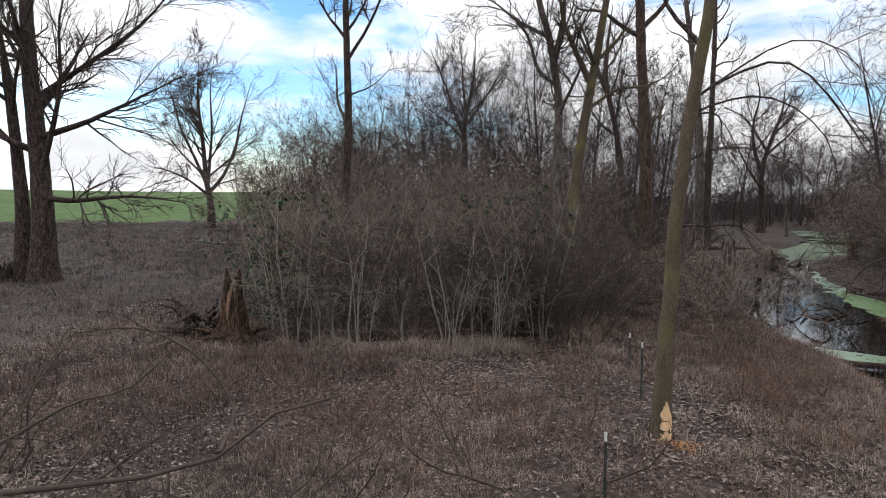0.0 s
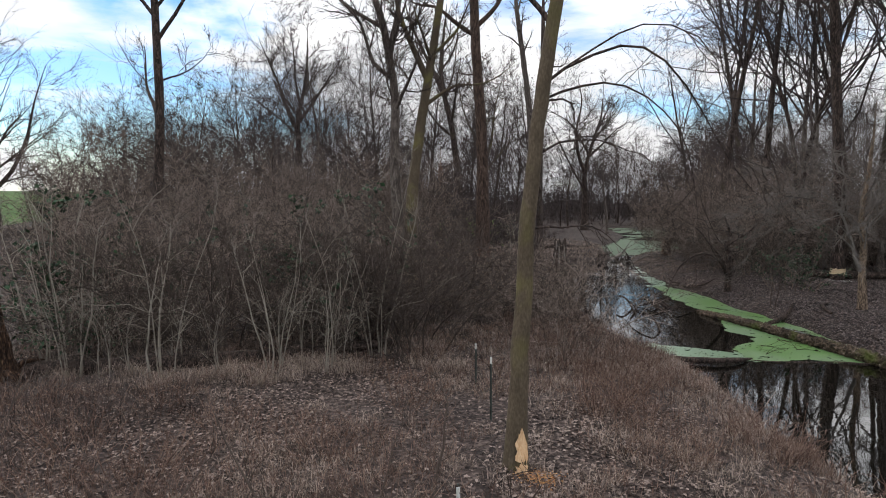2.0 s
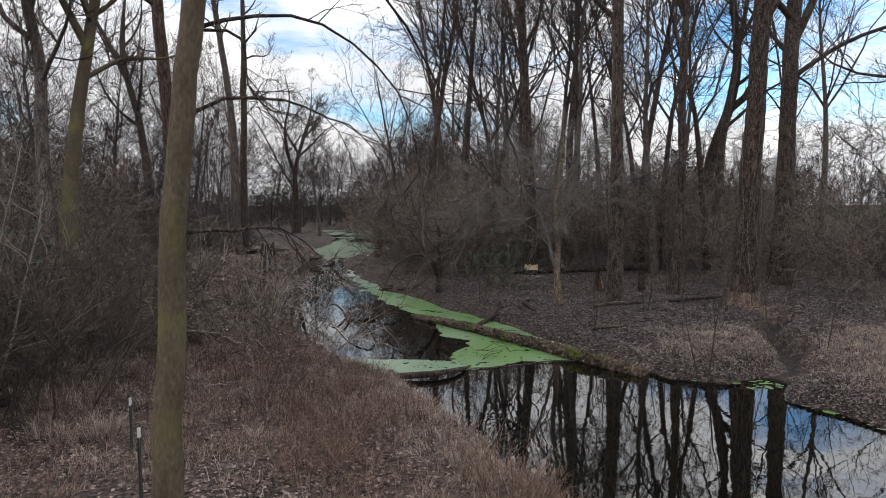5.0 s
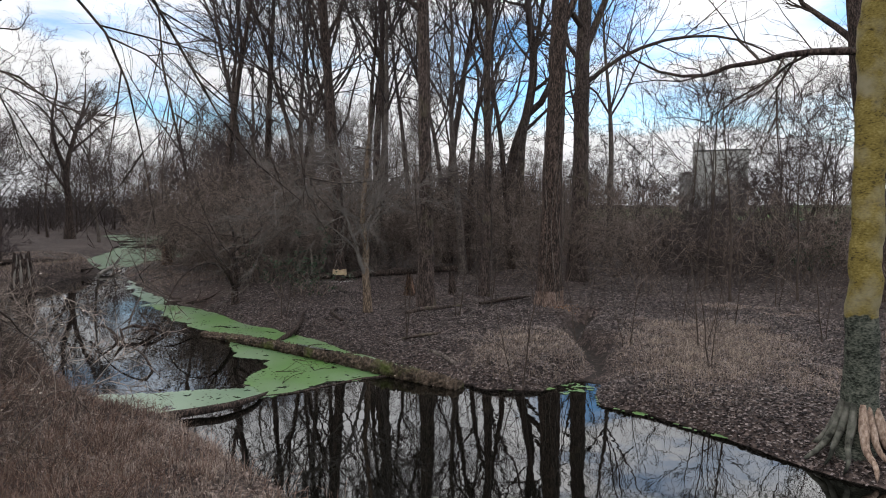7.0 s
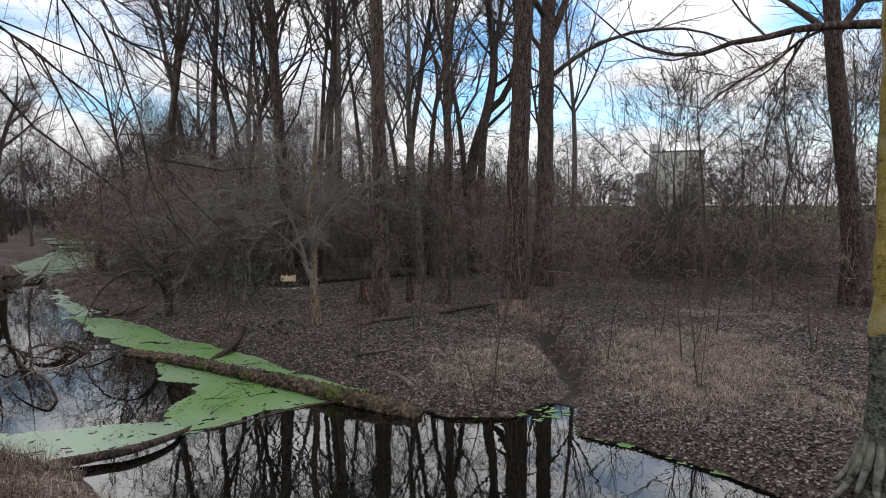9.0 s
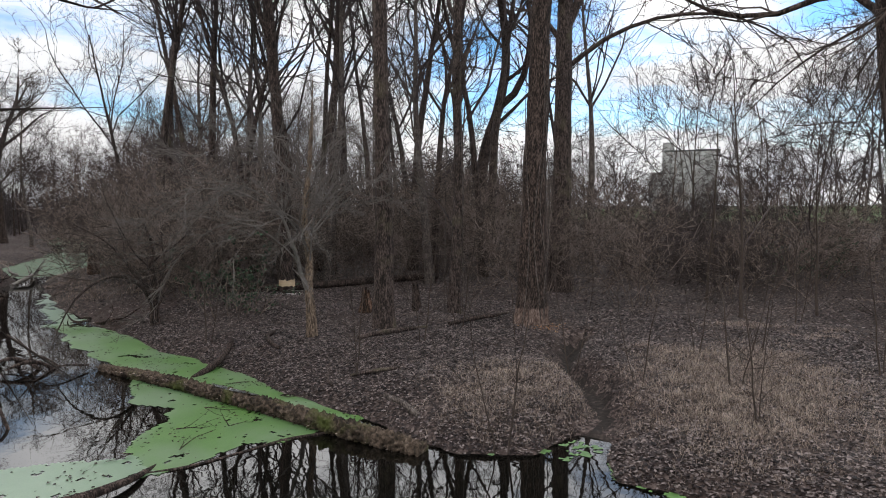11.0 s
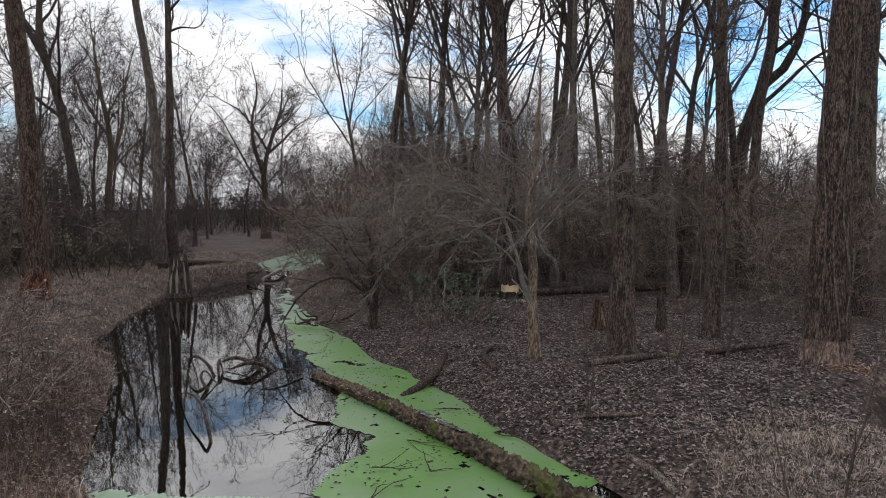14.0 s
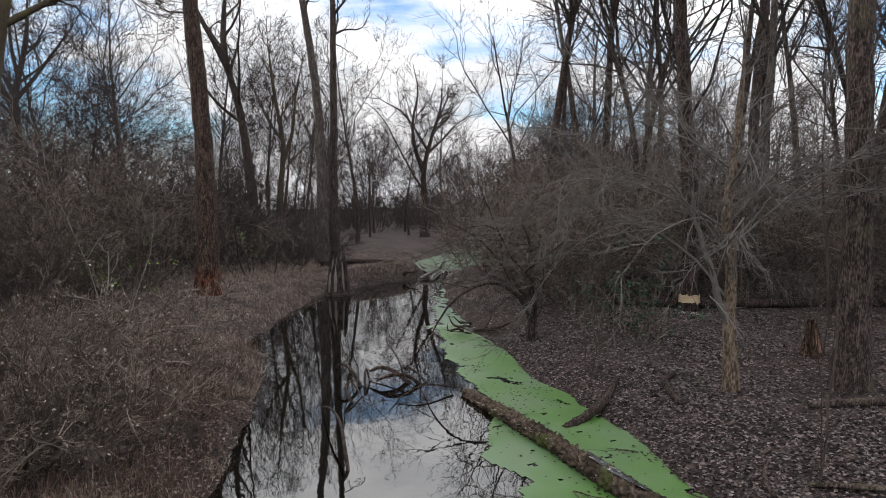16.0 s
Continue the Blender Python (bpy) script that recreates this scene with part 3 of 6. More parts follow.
def tree(x, y, line, r0, r1, label, mat, limbs, seed, twig=M_twig, name="tree", sides=12, lobes=0.12, root=1.45, rough=0.06, share=0.09, group="", sink=0.25, dense=(7, 6, 0), fine=0.006, up=0.06, blen=(0.3, 0.6), auto=0, auto_lo=0.5, auto_len=(0.25, 0.45), auto_ang=(25, 60), low_twigs=0, limb_mat=None, ridge=0.0):
    """A bare tree. line: trunk points from its foot; limbs: (share of the trunk, points from there, radius)."""
    rng = np.random.default_rng(seed)
    z0 = float(height(x, y))
    root_ob = new(name)
    root_ob.location = (x, y, z0)
    tagged(root_ob, label, "tree", group)
    pts = [(0, 0, -sink)] + list(line)
    k = max(14, int(len(line) * (16 if ridge else 7)))
    P = smooth_line(pts, k)
    P[3:] += np.cumsum(rng.normal(0, 0.012, (k - 3, 3)) * [1, 1, 0], 0)
    R = flare(k, r0, r1, root, share)
    R[-k // 4:] *= np.linspace(1, 0.2, len(R[-k // 4:]))
    me = trunk_mesh(P, R, mat, sides, rough, seed, lobes, ridge)
    child("trunk", me, root_ob)
    LP, LR = [], []
    for share_at, offs, r in limbs:
        f = share_at * (k - 1)
        i = min(int(f), k - 2)
        s = P[i] * (1 - f + i) + P[i + 1] * (f - i)
        q = smooth_line([s] + [s + np.array(o) for o in offs], 12)
        q[2:] += np.cumsum(rng.normal(0, 0.02, (10, 3)), 0)
        LP.append(q)
        LR.append(r * np.linspace(1, 0.15, 12) ** 1.15)
    if auto:
        st, wy, ln, rd = sprout(P[None], R[None], auto, auto_lo, 0.97, auto_ang, auto_len, rng, 0.5, 0.02)
        A = grow(st, wy, ln, 12, 0.11, 0.07, rng)
        AR = taper(rd, 12, 0.2)
        LP += list(A)
        LR += list(AR)
    top = P[-max(6, k // 4):]
    for q, r in zip(LP, LR):
        child("limb", mesh_of("limb", *tubes(q[None], r[None], 7), limb_mat or mat), root_ob)
    if LP:
        idx = np.linspace(0, len(top) - 1, 12).astype(int)
        tip = [] if auto else [(top[idx], R[-len(top):][idx])]
        allP, allR = np.array(LP + [p for p, _ in tip]), np.array(LR + [r for _, r in tip])
        pieces = [crown(allP, allR, rng, *dense, fine=fine, up=up, blen=blen, tight=0.75, wander=0.18)]
        if low_twigs:
            low = P[k // 6: k // 6 + max(8, k // 2)]
            st, wy, ln, rd = sprout(low[None], np.full((1, len(low)), 0.02), low_twigs, 0, 1, (50, 95), (0.1, 0.25), rng, 0.6, fine * 1.5)
            B = grow(st, wy, ln, 5, 0.22, -0.02, rng)
            pieces.append(needles(B, taper(rd, 5), 3))
            st, wy, ln, rd = sprout(B, taper(rd, 5), 4, 0.2, 1, (25, 60), (0.3, 0.6), rng, 0.6, fine)
            pieces.append(needles(grow(st, wy, ln, 3, 0.2, 0, rng), taper(rd, 3, 0.4), 3))
        tagged(child("crown", mesh_of("crown", *join(pieces), twig), root_ob), kind="stuff")
    return root_ob


def wood_tree(seed, h, fork, r0, mat, nlimb=5, spread=0.32, dense=(5, 5, 2), fine=0.012, label="", lean=0.03):
    """A tall bare tree of the wood behind: a trunk that splits into rising limbs."""
    rng = np.random.default_rng(seed)
    root_ob = new("tree")
    tagged(root_ob, label, "tree", "bare trees of the wood")
    k = 14
    P = grow(np.array([[0, 0, -0.4]]), np.array([[rng.normal(0, lean), rng.normal(0, lean), 1]]), np.array([h * 0.8]), k, 0.035, 0.03, rng)
    R = flare(k, r0, r0 * 0.16, 1.35, 0.06)
    child("trunk", trunk_mesh(P[0], R, mat, 8, 0.05, seed), root_ob)
    n = nlimb
    t = np.sort(rng.uniform(fork, 0.92, n))
    f = t * (k - 1)
    i = np.minimum(f.astype(int), k - 2)
    st = P[0][i] + (P[0][i + 1] - P[0][i]) * (f - i)[:, None]
    a = rng.uniform(0, 6.28) + np.arange(n) * 2.4
    wy = np.stack([np.cos(a) * spread * 2.4, np.sin(a) * spread * 2.4, np.full(n, 1.0)], -1)
    ln = h * (1.02 - 0.8 * t) * rng.uniform(0.75, 1.05, n)
    L = grow(st, wy, ln, 9, 0.22, 0.05, rng)
    LR = taper(np.interp(f, np.arange(k), R) * rng.uniform(0.4, 0.62, n), 9, 0.16)
    st, wy, ln, rd = sprout(L, LR, 3, 0.25, 0.8, (22, 48), (0.4, 0.65), rng, 0.62, 0.02)
    S = grow(st, wy, ln, 9, 0.2, 0.05, rng)
    SR = taper(rd, 9, 0.2)
    allP = np.concatenate([L, S, P[:, 5:]])
    allR = np.concatenate([LR, SR, R[None, 5:]])
    V, F = join([needles(L, LR, 5), needles(S, SR, 4), crown(allP, allR, rng, *dense, fine=fine, up=0.07, blen=(0.35, 0.7), ang=(20, 58), wander=0.24, tight=0.82)])
    tagged(child("crown", mesh_of("crown", V, F, M_twig_far), root_ob), kind="stuff")
    return root_ob


def shrub(seed, h, stems, spread, mat, name="shrub", label="", group="", branches=7, twigs=5, wander=0.14, up=0.05, r=0.014, fine=0.005, seeds=0, seed_mat=None, seed_size=0.03, arch=0.0, sprigs=0, single=True):
    """A many-stemmed bare shrub, with its seed heads or leaves where it has any."""
    rng = np.random.default_rng(seed)
    root_ob = new(name)
    tagged(root_ob, label, "shrub", group)
    a = rng.uniform(0, 6.28, stems)
    o = rng.uniform(0, 1, stems) ** 0.5
    st = np.stack([np.cos(a) * o * spread * 0.35, np.sin(a) * o * spread * 0.35, np.full(stems, -0.15)], -1)
    wy = np.stack([np.cos(a) * o * spread / h, np.sin(a) * o * spread / h, np.ones(stems)], -1)
    S = grow(st, wy, h * rng.uniform(0.6, 1.08, stems), 8, wander, up - arch, rng)
    S[:, :, 2] = np.where((S[:, :, 2] < 0.03) & (np.arange(8) > 1), 0.03, S[:, :, 2])
    SR = taper(r * rng.uniform(0.6, 1.3, stems), 8, 0.3)
    if single:
        for q, rr in zip(S, SR):
            child("stem", mesh_of("stem", *needles(q[None], rr[None], 5), mat), root_ob)
    else:
        tagged(child("stem", mesh_of("stem", *needles(S, SR, 4), mat), root_ob), kind="stuff")
    V, F = crown(S, SR, rng, branches, twigs, sprigs, fine=fine, up=0.03 - arch * 0.6, blen=(0.22, 0.5), ang=(25, 70), lo=0.18)
    V[:, 2] = np.maximum(V[:, 2], 0.02)
    tagged(child("brush", mesh_of("brush", V, F, mat), root_ob), kind="stuff")
    if seeds:
        i = rng.integers(0, len(V), seeds)
        tagged(child("seed_head" if seed_mat is M_seed else "foliage", mesh_of("leaf", *leaflets(V[i], seed_size, rng), seed_mat), root_ob), kind="stuff")
    return root_ob


def leaflets(at, size, rng, flat=0.0):
    """Small folded leaves: two faces each, bent along the rib."""
    n = len(at)
    a = rng.uniform(0, 6.28, n)
    d = unit(np.stack([np.cos(a), np.sin(a), rng.normal(-0.2, 0.5, n) * (1 - flat)], -1))
    s = unit(np.cross(d, unit(rng.normal(0, 1, (n, 3)) * (1 - flat) + np.array([0, 0, 0.6 + 3 * flat]))))
    u = np.cross(s, d)
    L = (size * rng.uniform(0.6, 1.4, n))[:, None]
    w = L * rng.uniform(0.28, 0.45, n)[:, None]
    cup = L * rng.uniform(-0.1, 0.25, n)[:, None]
    p0, p1 = at, at + d * L
    mid = at + d * L * 0.5
    V = np.stack([p0, mid - s * w + u * cup, p1, mid + s * w + u * cup], 1).reshape(-1, 3)
    b = np.arange(n)[:, None] * 4
    F = np.concatenate([b + np.array([0, 1, 2]), b + np.array([0, 2, 3])])
    return V, F


def at_ground(x, y, rz=0.0, s=1.0, dz=0.0):
    return Matrix.Translation((x, y, float(height(x, y)) + dz)) @ Matrix.Rotation(rz, 4, "Z") @ Matrix.Scale(s, 4)


def scatter(protos, places, rng, lo=0.8, hi=1.2):
    """The first built ones are moved to the first places, copies go to the rest."""
    for n, (x, y) in enumerate(places):
        m = at_ground(x, y, rng.uniform(0, 6.28), rng.uniform(lo, hi), -0.05)
        if n < len(protos):
            protos[n].matrix_basis = m
        else:
            copy_thing(protos[rng.integers(len(protos))], m)


# the near trees of the meadow bank
tree(3.33, 9.65, [(0.07, 0, 1.2), (0.18, 0.02, 2.6), (0.34, 0.05, 4.2), (0.61, 0.1, 6.3), (0.81, 0.1, 8.2), (0.9, 0.3, 12)], 0.13, 0.06, "slim olive-barked tree gnawed by a beaver near its foot", M_bark_green,
     [(0.437, [(0.5, 0.0, 0.35), (0.96, -0.07, 0.55), (1.25, -0.7, 0.25), (1.85, -0.8, -0.6), (2.2, -0.9, -1.2), (2.6, -1.1, -1.6)], 0.024),
      (0.437, [(0.5, 0.02, 0.36), (1.42, 0.1, 0.83), (1.9, -0.85, 0.3), (2.4, -0.6, -0.5), (3.0, -0.95, -1.2)], 0.017),
      (0.36, [(0.4, 0.0, 0.2), (0.8, 0.05, 0.27), (1.4, -0.1, 0.1), (1.9, -0.2, -0.3)], 0.02),
      (0.42, [(0.5, 0.0, 0.2), (1.0, 0.0, 0.25), (1.4, -0.1, 0.1), (1.8, -0.5, -0.7), (1.85, -0.6, -1.6)], 0.02),
      (0.42, [(0.35, -0.1, -0.02), (0.4, -0.1, -0.4), (0.7, -0.2, -0.9)], 0.016),
      (0.28, [(0.5, -0.1, 0.1), (1.0, -0.1, 0.05), (1.5, -0.2, -0.35)], 0.018),
      (0.5, [(-0.4, 0.2, 0.6), (-1.0, 0.5, 1.6), (-1.4, 0.8, 2.6)], 0.04),
      (0.55, [(0.6, -0.5, 0.9), (1.6, -1.0, 1.6), (2.8, -1.3, 1.7)], 0.04),
      (0.6, [(-0.5, -0.4, 0.8), (-1.2, -0.8, 1.8)], 0.04)], 11, limb_mat=M_bark_dark, name="gnawed_tree", root=1.6, dense=(7, 4, 2), fine=0.0045, up=-0.05, share=0.05, lobes=0.06)
tree(-17.6, 28.1, [(0.1, 0, 3), (0.0, 0, 6), (-0.2, 0, 10), (-0.4, 0.2, 16)], 0.5, 0.2, "old broad tree with dark grey bark and long low limbs", M_bark_dark,
     [(0.24, [(2, -0.5, -0.1), (4, -0.8, 0.1), (5.5, -1, 0.05), (6.7, -1.2, -0.1)], 0.15), (0.4, [(2.5, -0.5, 0.6), (5, -1, 1.6), (7, -1, 2.6)], 0.16), (0.5, [(2, 0.5, 1.5), (4.5, 1, 3.5), (6.5, 1, 6)], 0.15), (0.36, [(-2, -0.6, 1), (-5, -1, 2)], 0.16),
      (0.55, [(-1.5, 1, 2), (-3.5, 1.5, 4.5)], 0.15), (0.3, [(0.8, -0.5, 1.5), (1.5, -0.8, 3.5), (1.7, -1, 6), (2.4, -1, 9)], 0.14)], 12, auto=13, auto_lo=0.3, dense=(16, 8, 4), fine=0.0105, lobes=0.2, up=0.03)
tree(-18.75, 28.5, [(0.1, 0, 3), (-0.2, 0, 7), (-0.7, 0, 12)], 0.36, 0.14, "second stem of dark grey bark with a hollow foot", M_bark_dark, [(0.5, [(-2, 0, 2), (-4, 0, 4)], 0.12), (0.62, [(1, -1, 2), (2, -1, 5)], 0.1)], 13, auto=3, dense=(9, 7, 4), fine=0.009, lobes=0.2)
tree(-23.5, 65, [(0.1, 0, 2.2), (-0.2, 0, 4.2), (-0.5, 0, 8), (-0.9, 0, 13), (-0.7, 0, 17.2)], 0.36, 0.07, "lone bare tree with spreading limbs at the field's edge", M_bark_dark,
     [(0.2, [(-1.1, 0, 0.9), (-2.9, 0.3, 2.0), (-4.6, 0.5, 2.6), (-6.4, 0.5, 3.0)], 0.17), (0.22, [(1.0, 0.4, 1.2), (2.4, 0.8, 4.2), (3.3, 1, 8.0), (4.3, 1, 11)], 0.21), (0.25, [(0.5, -0.8, 2), (1.1, -1.6, 5.4), (1.2, -2, 9.6), (1.7, -2, 12.6)], 0.19), (0.26, [(-0.9, 0, 2.2), (-2.6, 0, 6), (-3.4, 0, 9), (-4.6, 0, 11.8)], 0.19),
      (0.3, [(-1.4, 0.6, 1.3), (-3.5, 1, 3.4), (-5.2, 1, 6.6)], 0.13), (0.3, [(1.4, -0.4, 1.0), (3.2, -0.8, 2.4), (5.2, -0.8, 4.2)], 0.13), (0.24, [(1.3, 0.5, 0.6), (3.2, 0.8, 1.1), (5.0, 0.8, 1.2)], 0.09)], 14, auto=16, auto_lo=0.3, auto_len=(0.22, 0.4), auto_ang=(22, 50), dense=(11, 8, 4), fine=0.014)
tree(-5.2, 34, [(0.1, 0, 4), (0.25, 0, 8), (0.15, 0, 13), (0.3, 0, 22)], 0.27, 0.1, "tall slender bare tree with dark bark over the thicket", M_bark_dark, [(0.5, [(1.2, 0, 2), (2.2, 0, 5), (2.4, 0, 8)], 0.1), (0.55, [(-1.2, 0, 1.6), (-2.2, 0, 4)], 0.09), (0.42, [(1.5, 0.3, 0.8), (2.6, 0.3, 2)], 0.05)], 15, auto=9, auto_lo=0.3, dense=(9, 7, 4), fine=0.009, auto_len=(0.14, 0.26))
tree(5.5, 30.0, [(-0.1, 0, 3), (-0.2, 0, 6), (-0.2, 0, 8.2), (-0.6, 0, 10.6), (-1.3, 0, 13.2), (-1.9, 0, 18)], 0.27, 0.1, "bare tree leaning away from its twin, with ridged grey bark", M_bark_pale, [(0.56, [(0.3, 0, 1.2), (0.5, 0, 3.2), (0.4, 0, 6)], 0.17), (0.5, [(-0.8, 0, 0.6), (-1.5, 0, 2.4), (-2.6, 0, 3.4), (-4.2, 0, 3.6)], 0.11), (0.62, [(-1.2, 0.3, 0.7), (-2.6, 0.4, 1.8), (-4.2, 0.4, 2.2)], 0.1), (0.44, [(-0.5, -0.3, 1.2), (-0.9, -0.5, 3.0)], 0.06)], 16, auto=7, auto_lo=0.35, auto_len=(0.15, 0.3), fine=0.009, dense=(11, 8, 3))
tree(5.9, 29.7, [(0.1, 0, 3), (0.4, 0, 6.2), (0.9, 0, 9.2), (1.5, 0, 13), (2.3, 0, 18)], 0.31, 0.1, "twin bare tree with yellowish lichen and a wide fork", M_bark_green, [(0.5, [(-0.6, 0, 1.2), (-1.3, 0, 2.8), (-1.5, 0, 6)], 0.16), (0.44, [(1.5, 0, 0.9), (3.0, 0, 1.1), (4.2, 0, 2)], 0.1)], 17, auto=6, auto_lo=0.5, auto_len=(0.15, 0.3), fine=0.009, dense=(9, 7, 4))
tree(11.8, 37.6, [(0, 0, 3), (-0.1, 0, 7), (-0.3, 0, 12), (-0.5, 0, 15), (-0.4, 0, 22)], 0.4, 0.2, "massive red-brown tree with bark stripped in patches", M_bark_redfoot, [(0.6, [(-1, 0, 0.5), (-2.4, 0, 1.4), (-3.6, 0, 1.5), (-4.6, 0, 3)], 0.16), (0.62, [(1.2, 0, 1.2), (2.2, 0, 3), (2.8, 0, 6)], 0.16), (0.5, [(-0.9, 0.2, 0.2), (-1.5, 0.2, 1.0)], 0.05), (0.68, [(-0.8, 0.5, 2), (-1.2, 0.5, 5)], 0.16)], 18, sides=32, ridge=0.14, auto=3, auto_lo=0.7, fine=0.009, dense=(6, 5, 2))
tree(19.1, 48.1, [(0, 0, 5), (-0.2, 0, 10), (-0.7, 0, 14), (-1.3, 0, 18), (-1.6, 0, 23)], 0.36, 0.12, "tall straight bare tree with pale grey bark", M_bark_pale, [(0.66, [(-0.8, 0, 0.7), (-1.6, 0, 1.0), (-2.2, 0, 2.2)], 0.07)], 19, auto=5, auto_lo=0.6, auto_len=(0.1, 0.2), fine=0.01, dense=(6, 5, 2))
tree(19.95, 48.6, [(0, 0, 5), (0.1, 0, 10), (0.2, 0, 15), (0.1, 0, 22)], 0.3, 0.12, "tall bare tree close beside a pale one", M_bark, [(0.62, [(0.8, 0, 0.4), (1.8, 0, 0.6), (2.4, 0, 1.6)], 0.08), (0.6, [(0.5, 0, -0.2), (1.3, 0, -0.6)], 0.05)], 20, auto=5, auto_lo=0.6, auto_len=(0.1, 0.2), fine=0.01, dense=(6, 5, 2))
tree(17.4, 61.8, [(-0.3, 0, 5), (-0.9, 0, 10), (-2, 0, 15), (-1.5, 0, 22)], 0.42, 0.15, "leaning forked bare tree with brown bark", M_bark, [(0.62, [(-1.5, 0, 3), (-3.2, 0, 6.5), (-4, 0, 10)], 0.24)], 21, auto=7, auto_lo=0.4, fine=0.012, dense=(6, 5, 2))
tree(19.4, 61.5, [(-0.2, 0, 4), (0.1, 0, 8), (-0.4, 0, 12), (-0.9, 0, 17)], 0.3, 0.08, "bare many-limbed tree with greenish bark", M_bark_green, [(0.4, [(0.8, 0, 2.4), (1.2, 0, 5.4), (2.2, 0, 9)], 0.17), (0.5, [(-1.0, 0, 1.6), (-2.0, 0, 4), (-2.6, 0, 7)], 0.13), (0.36, [(1.4, 0.4, 1.6), (3.0, 0.6, 3.4), (4.2, 0.6, 6)], 0.1)], 122, auto=8, auto_lo=0.4, auto_len=(0.2, 0.36), fine=0.013, dense=(8, 6, 3))
tree(1.9, 62.0, [(0, 0, 4), (0.2, 0, 8), (0.1, 0, 10), (0.9, 0, 14), (1.2, 0, 19)], 0.42, 0.08, "stout bare tree with a broad rounded crown over the thicket", M_bark_dark, [(0.5, [(-0.9, 0, 2.0), (-1.8, 0, 4.6), (-3.2, 0, 8)], 0.22), (0.54, [(1.4, 0, 1.8), (2.8, 0, 4.0), (4.2, 0, 6.4)], 0.17), (0.48, [(-1.4, 0.4, 1.4), (-3.4, 0.6, 3.0), (-5.0, 0.6, 5.0)], 0.13), (0.62, [(-0.4, 0.3, 2), (-0.6, 0.5, 5), (-1.0, 0.5, 7.4)], 0.14)], 123, auto=8, auto_lo=0.5, auto_len=(0.2, 0.34), fine=0.013, dense=(10, 7, 3))
tree(37.9, 76.7, [(0.1, 0, 4), (0.0, 0, 7.4), (0.9, 0, 11), (2.0, 0, 14), (2.4, 0, 18.5)], 0.46, 0.06, "spreading bare tree with a wide fork beyond the channel", M_bark_dark,
     [(0.39, [(-0.9, 0, 2.4), (-1.2, 0, 5.6), (-0.6, 0, 9), (-1.2, 0, 12)], 0.28), (0.52, [(-1.0, 0, 1.6), (-2.8, 0, 4), (-5.2, 0, 5.2), (-7, 0, 6.4)], 0.16), (0.5, [(1.8, 0, 1.6), (3.8, 0, 3.6), (6.2, 0, 5)], 0.18), (0.62, [(1.5, 0.5, 1.4), (3.4, 0.6, 3.2), (4.6, 0.6, 5)], 0.13),
      (0.28, [(-1.5, 0, 2.2), (-3.4, 0, 5.4), (-5.4, 0, 8.4), (-7.6, 0, 9.8)], 0.15), (0.3, [(1.6, 0, 2.0), (3.4, 0, 3.0), (5.6, 0, 3.4)], 0.1)], 22, auto=7, auto_lo=0.5, auto_len=(0.2, 0.36), fine=0.015, dense=(9, 7, 3))
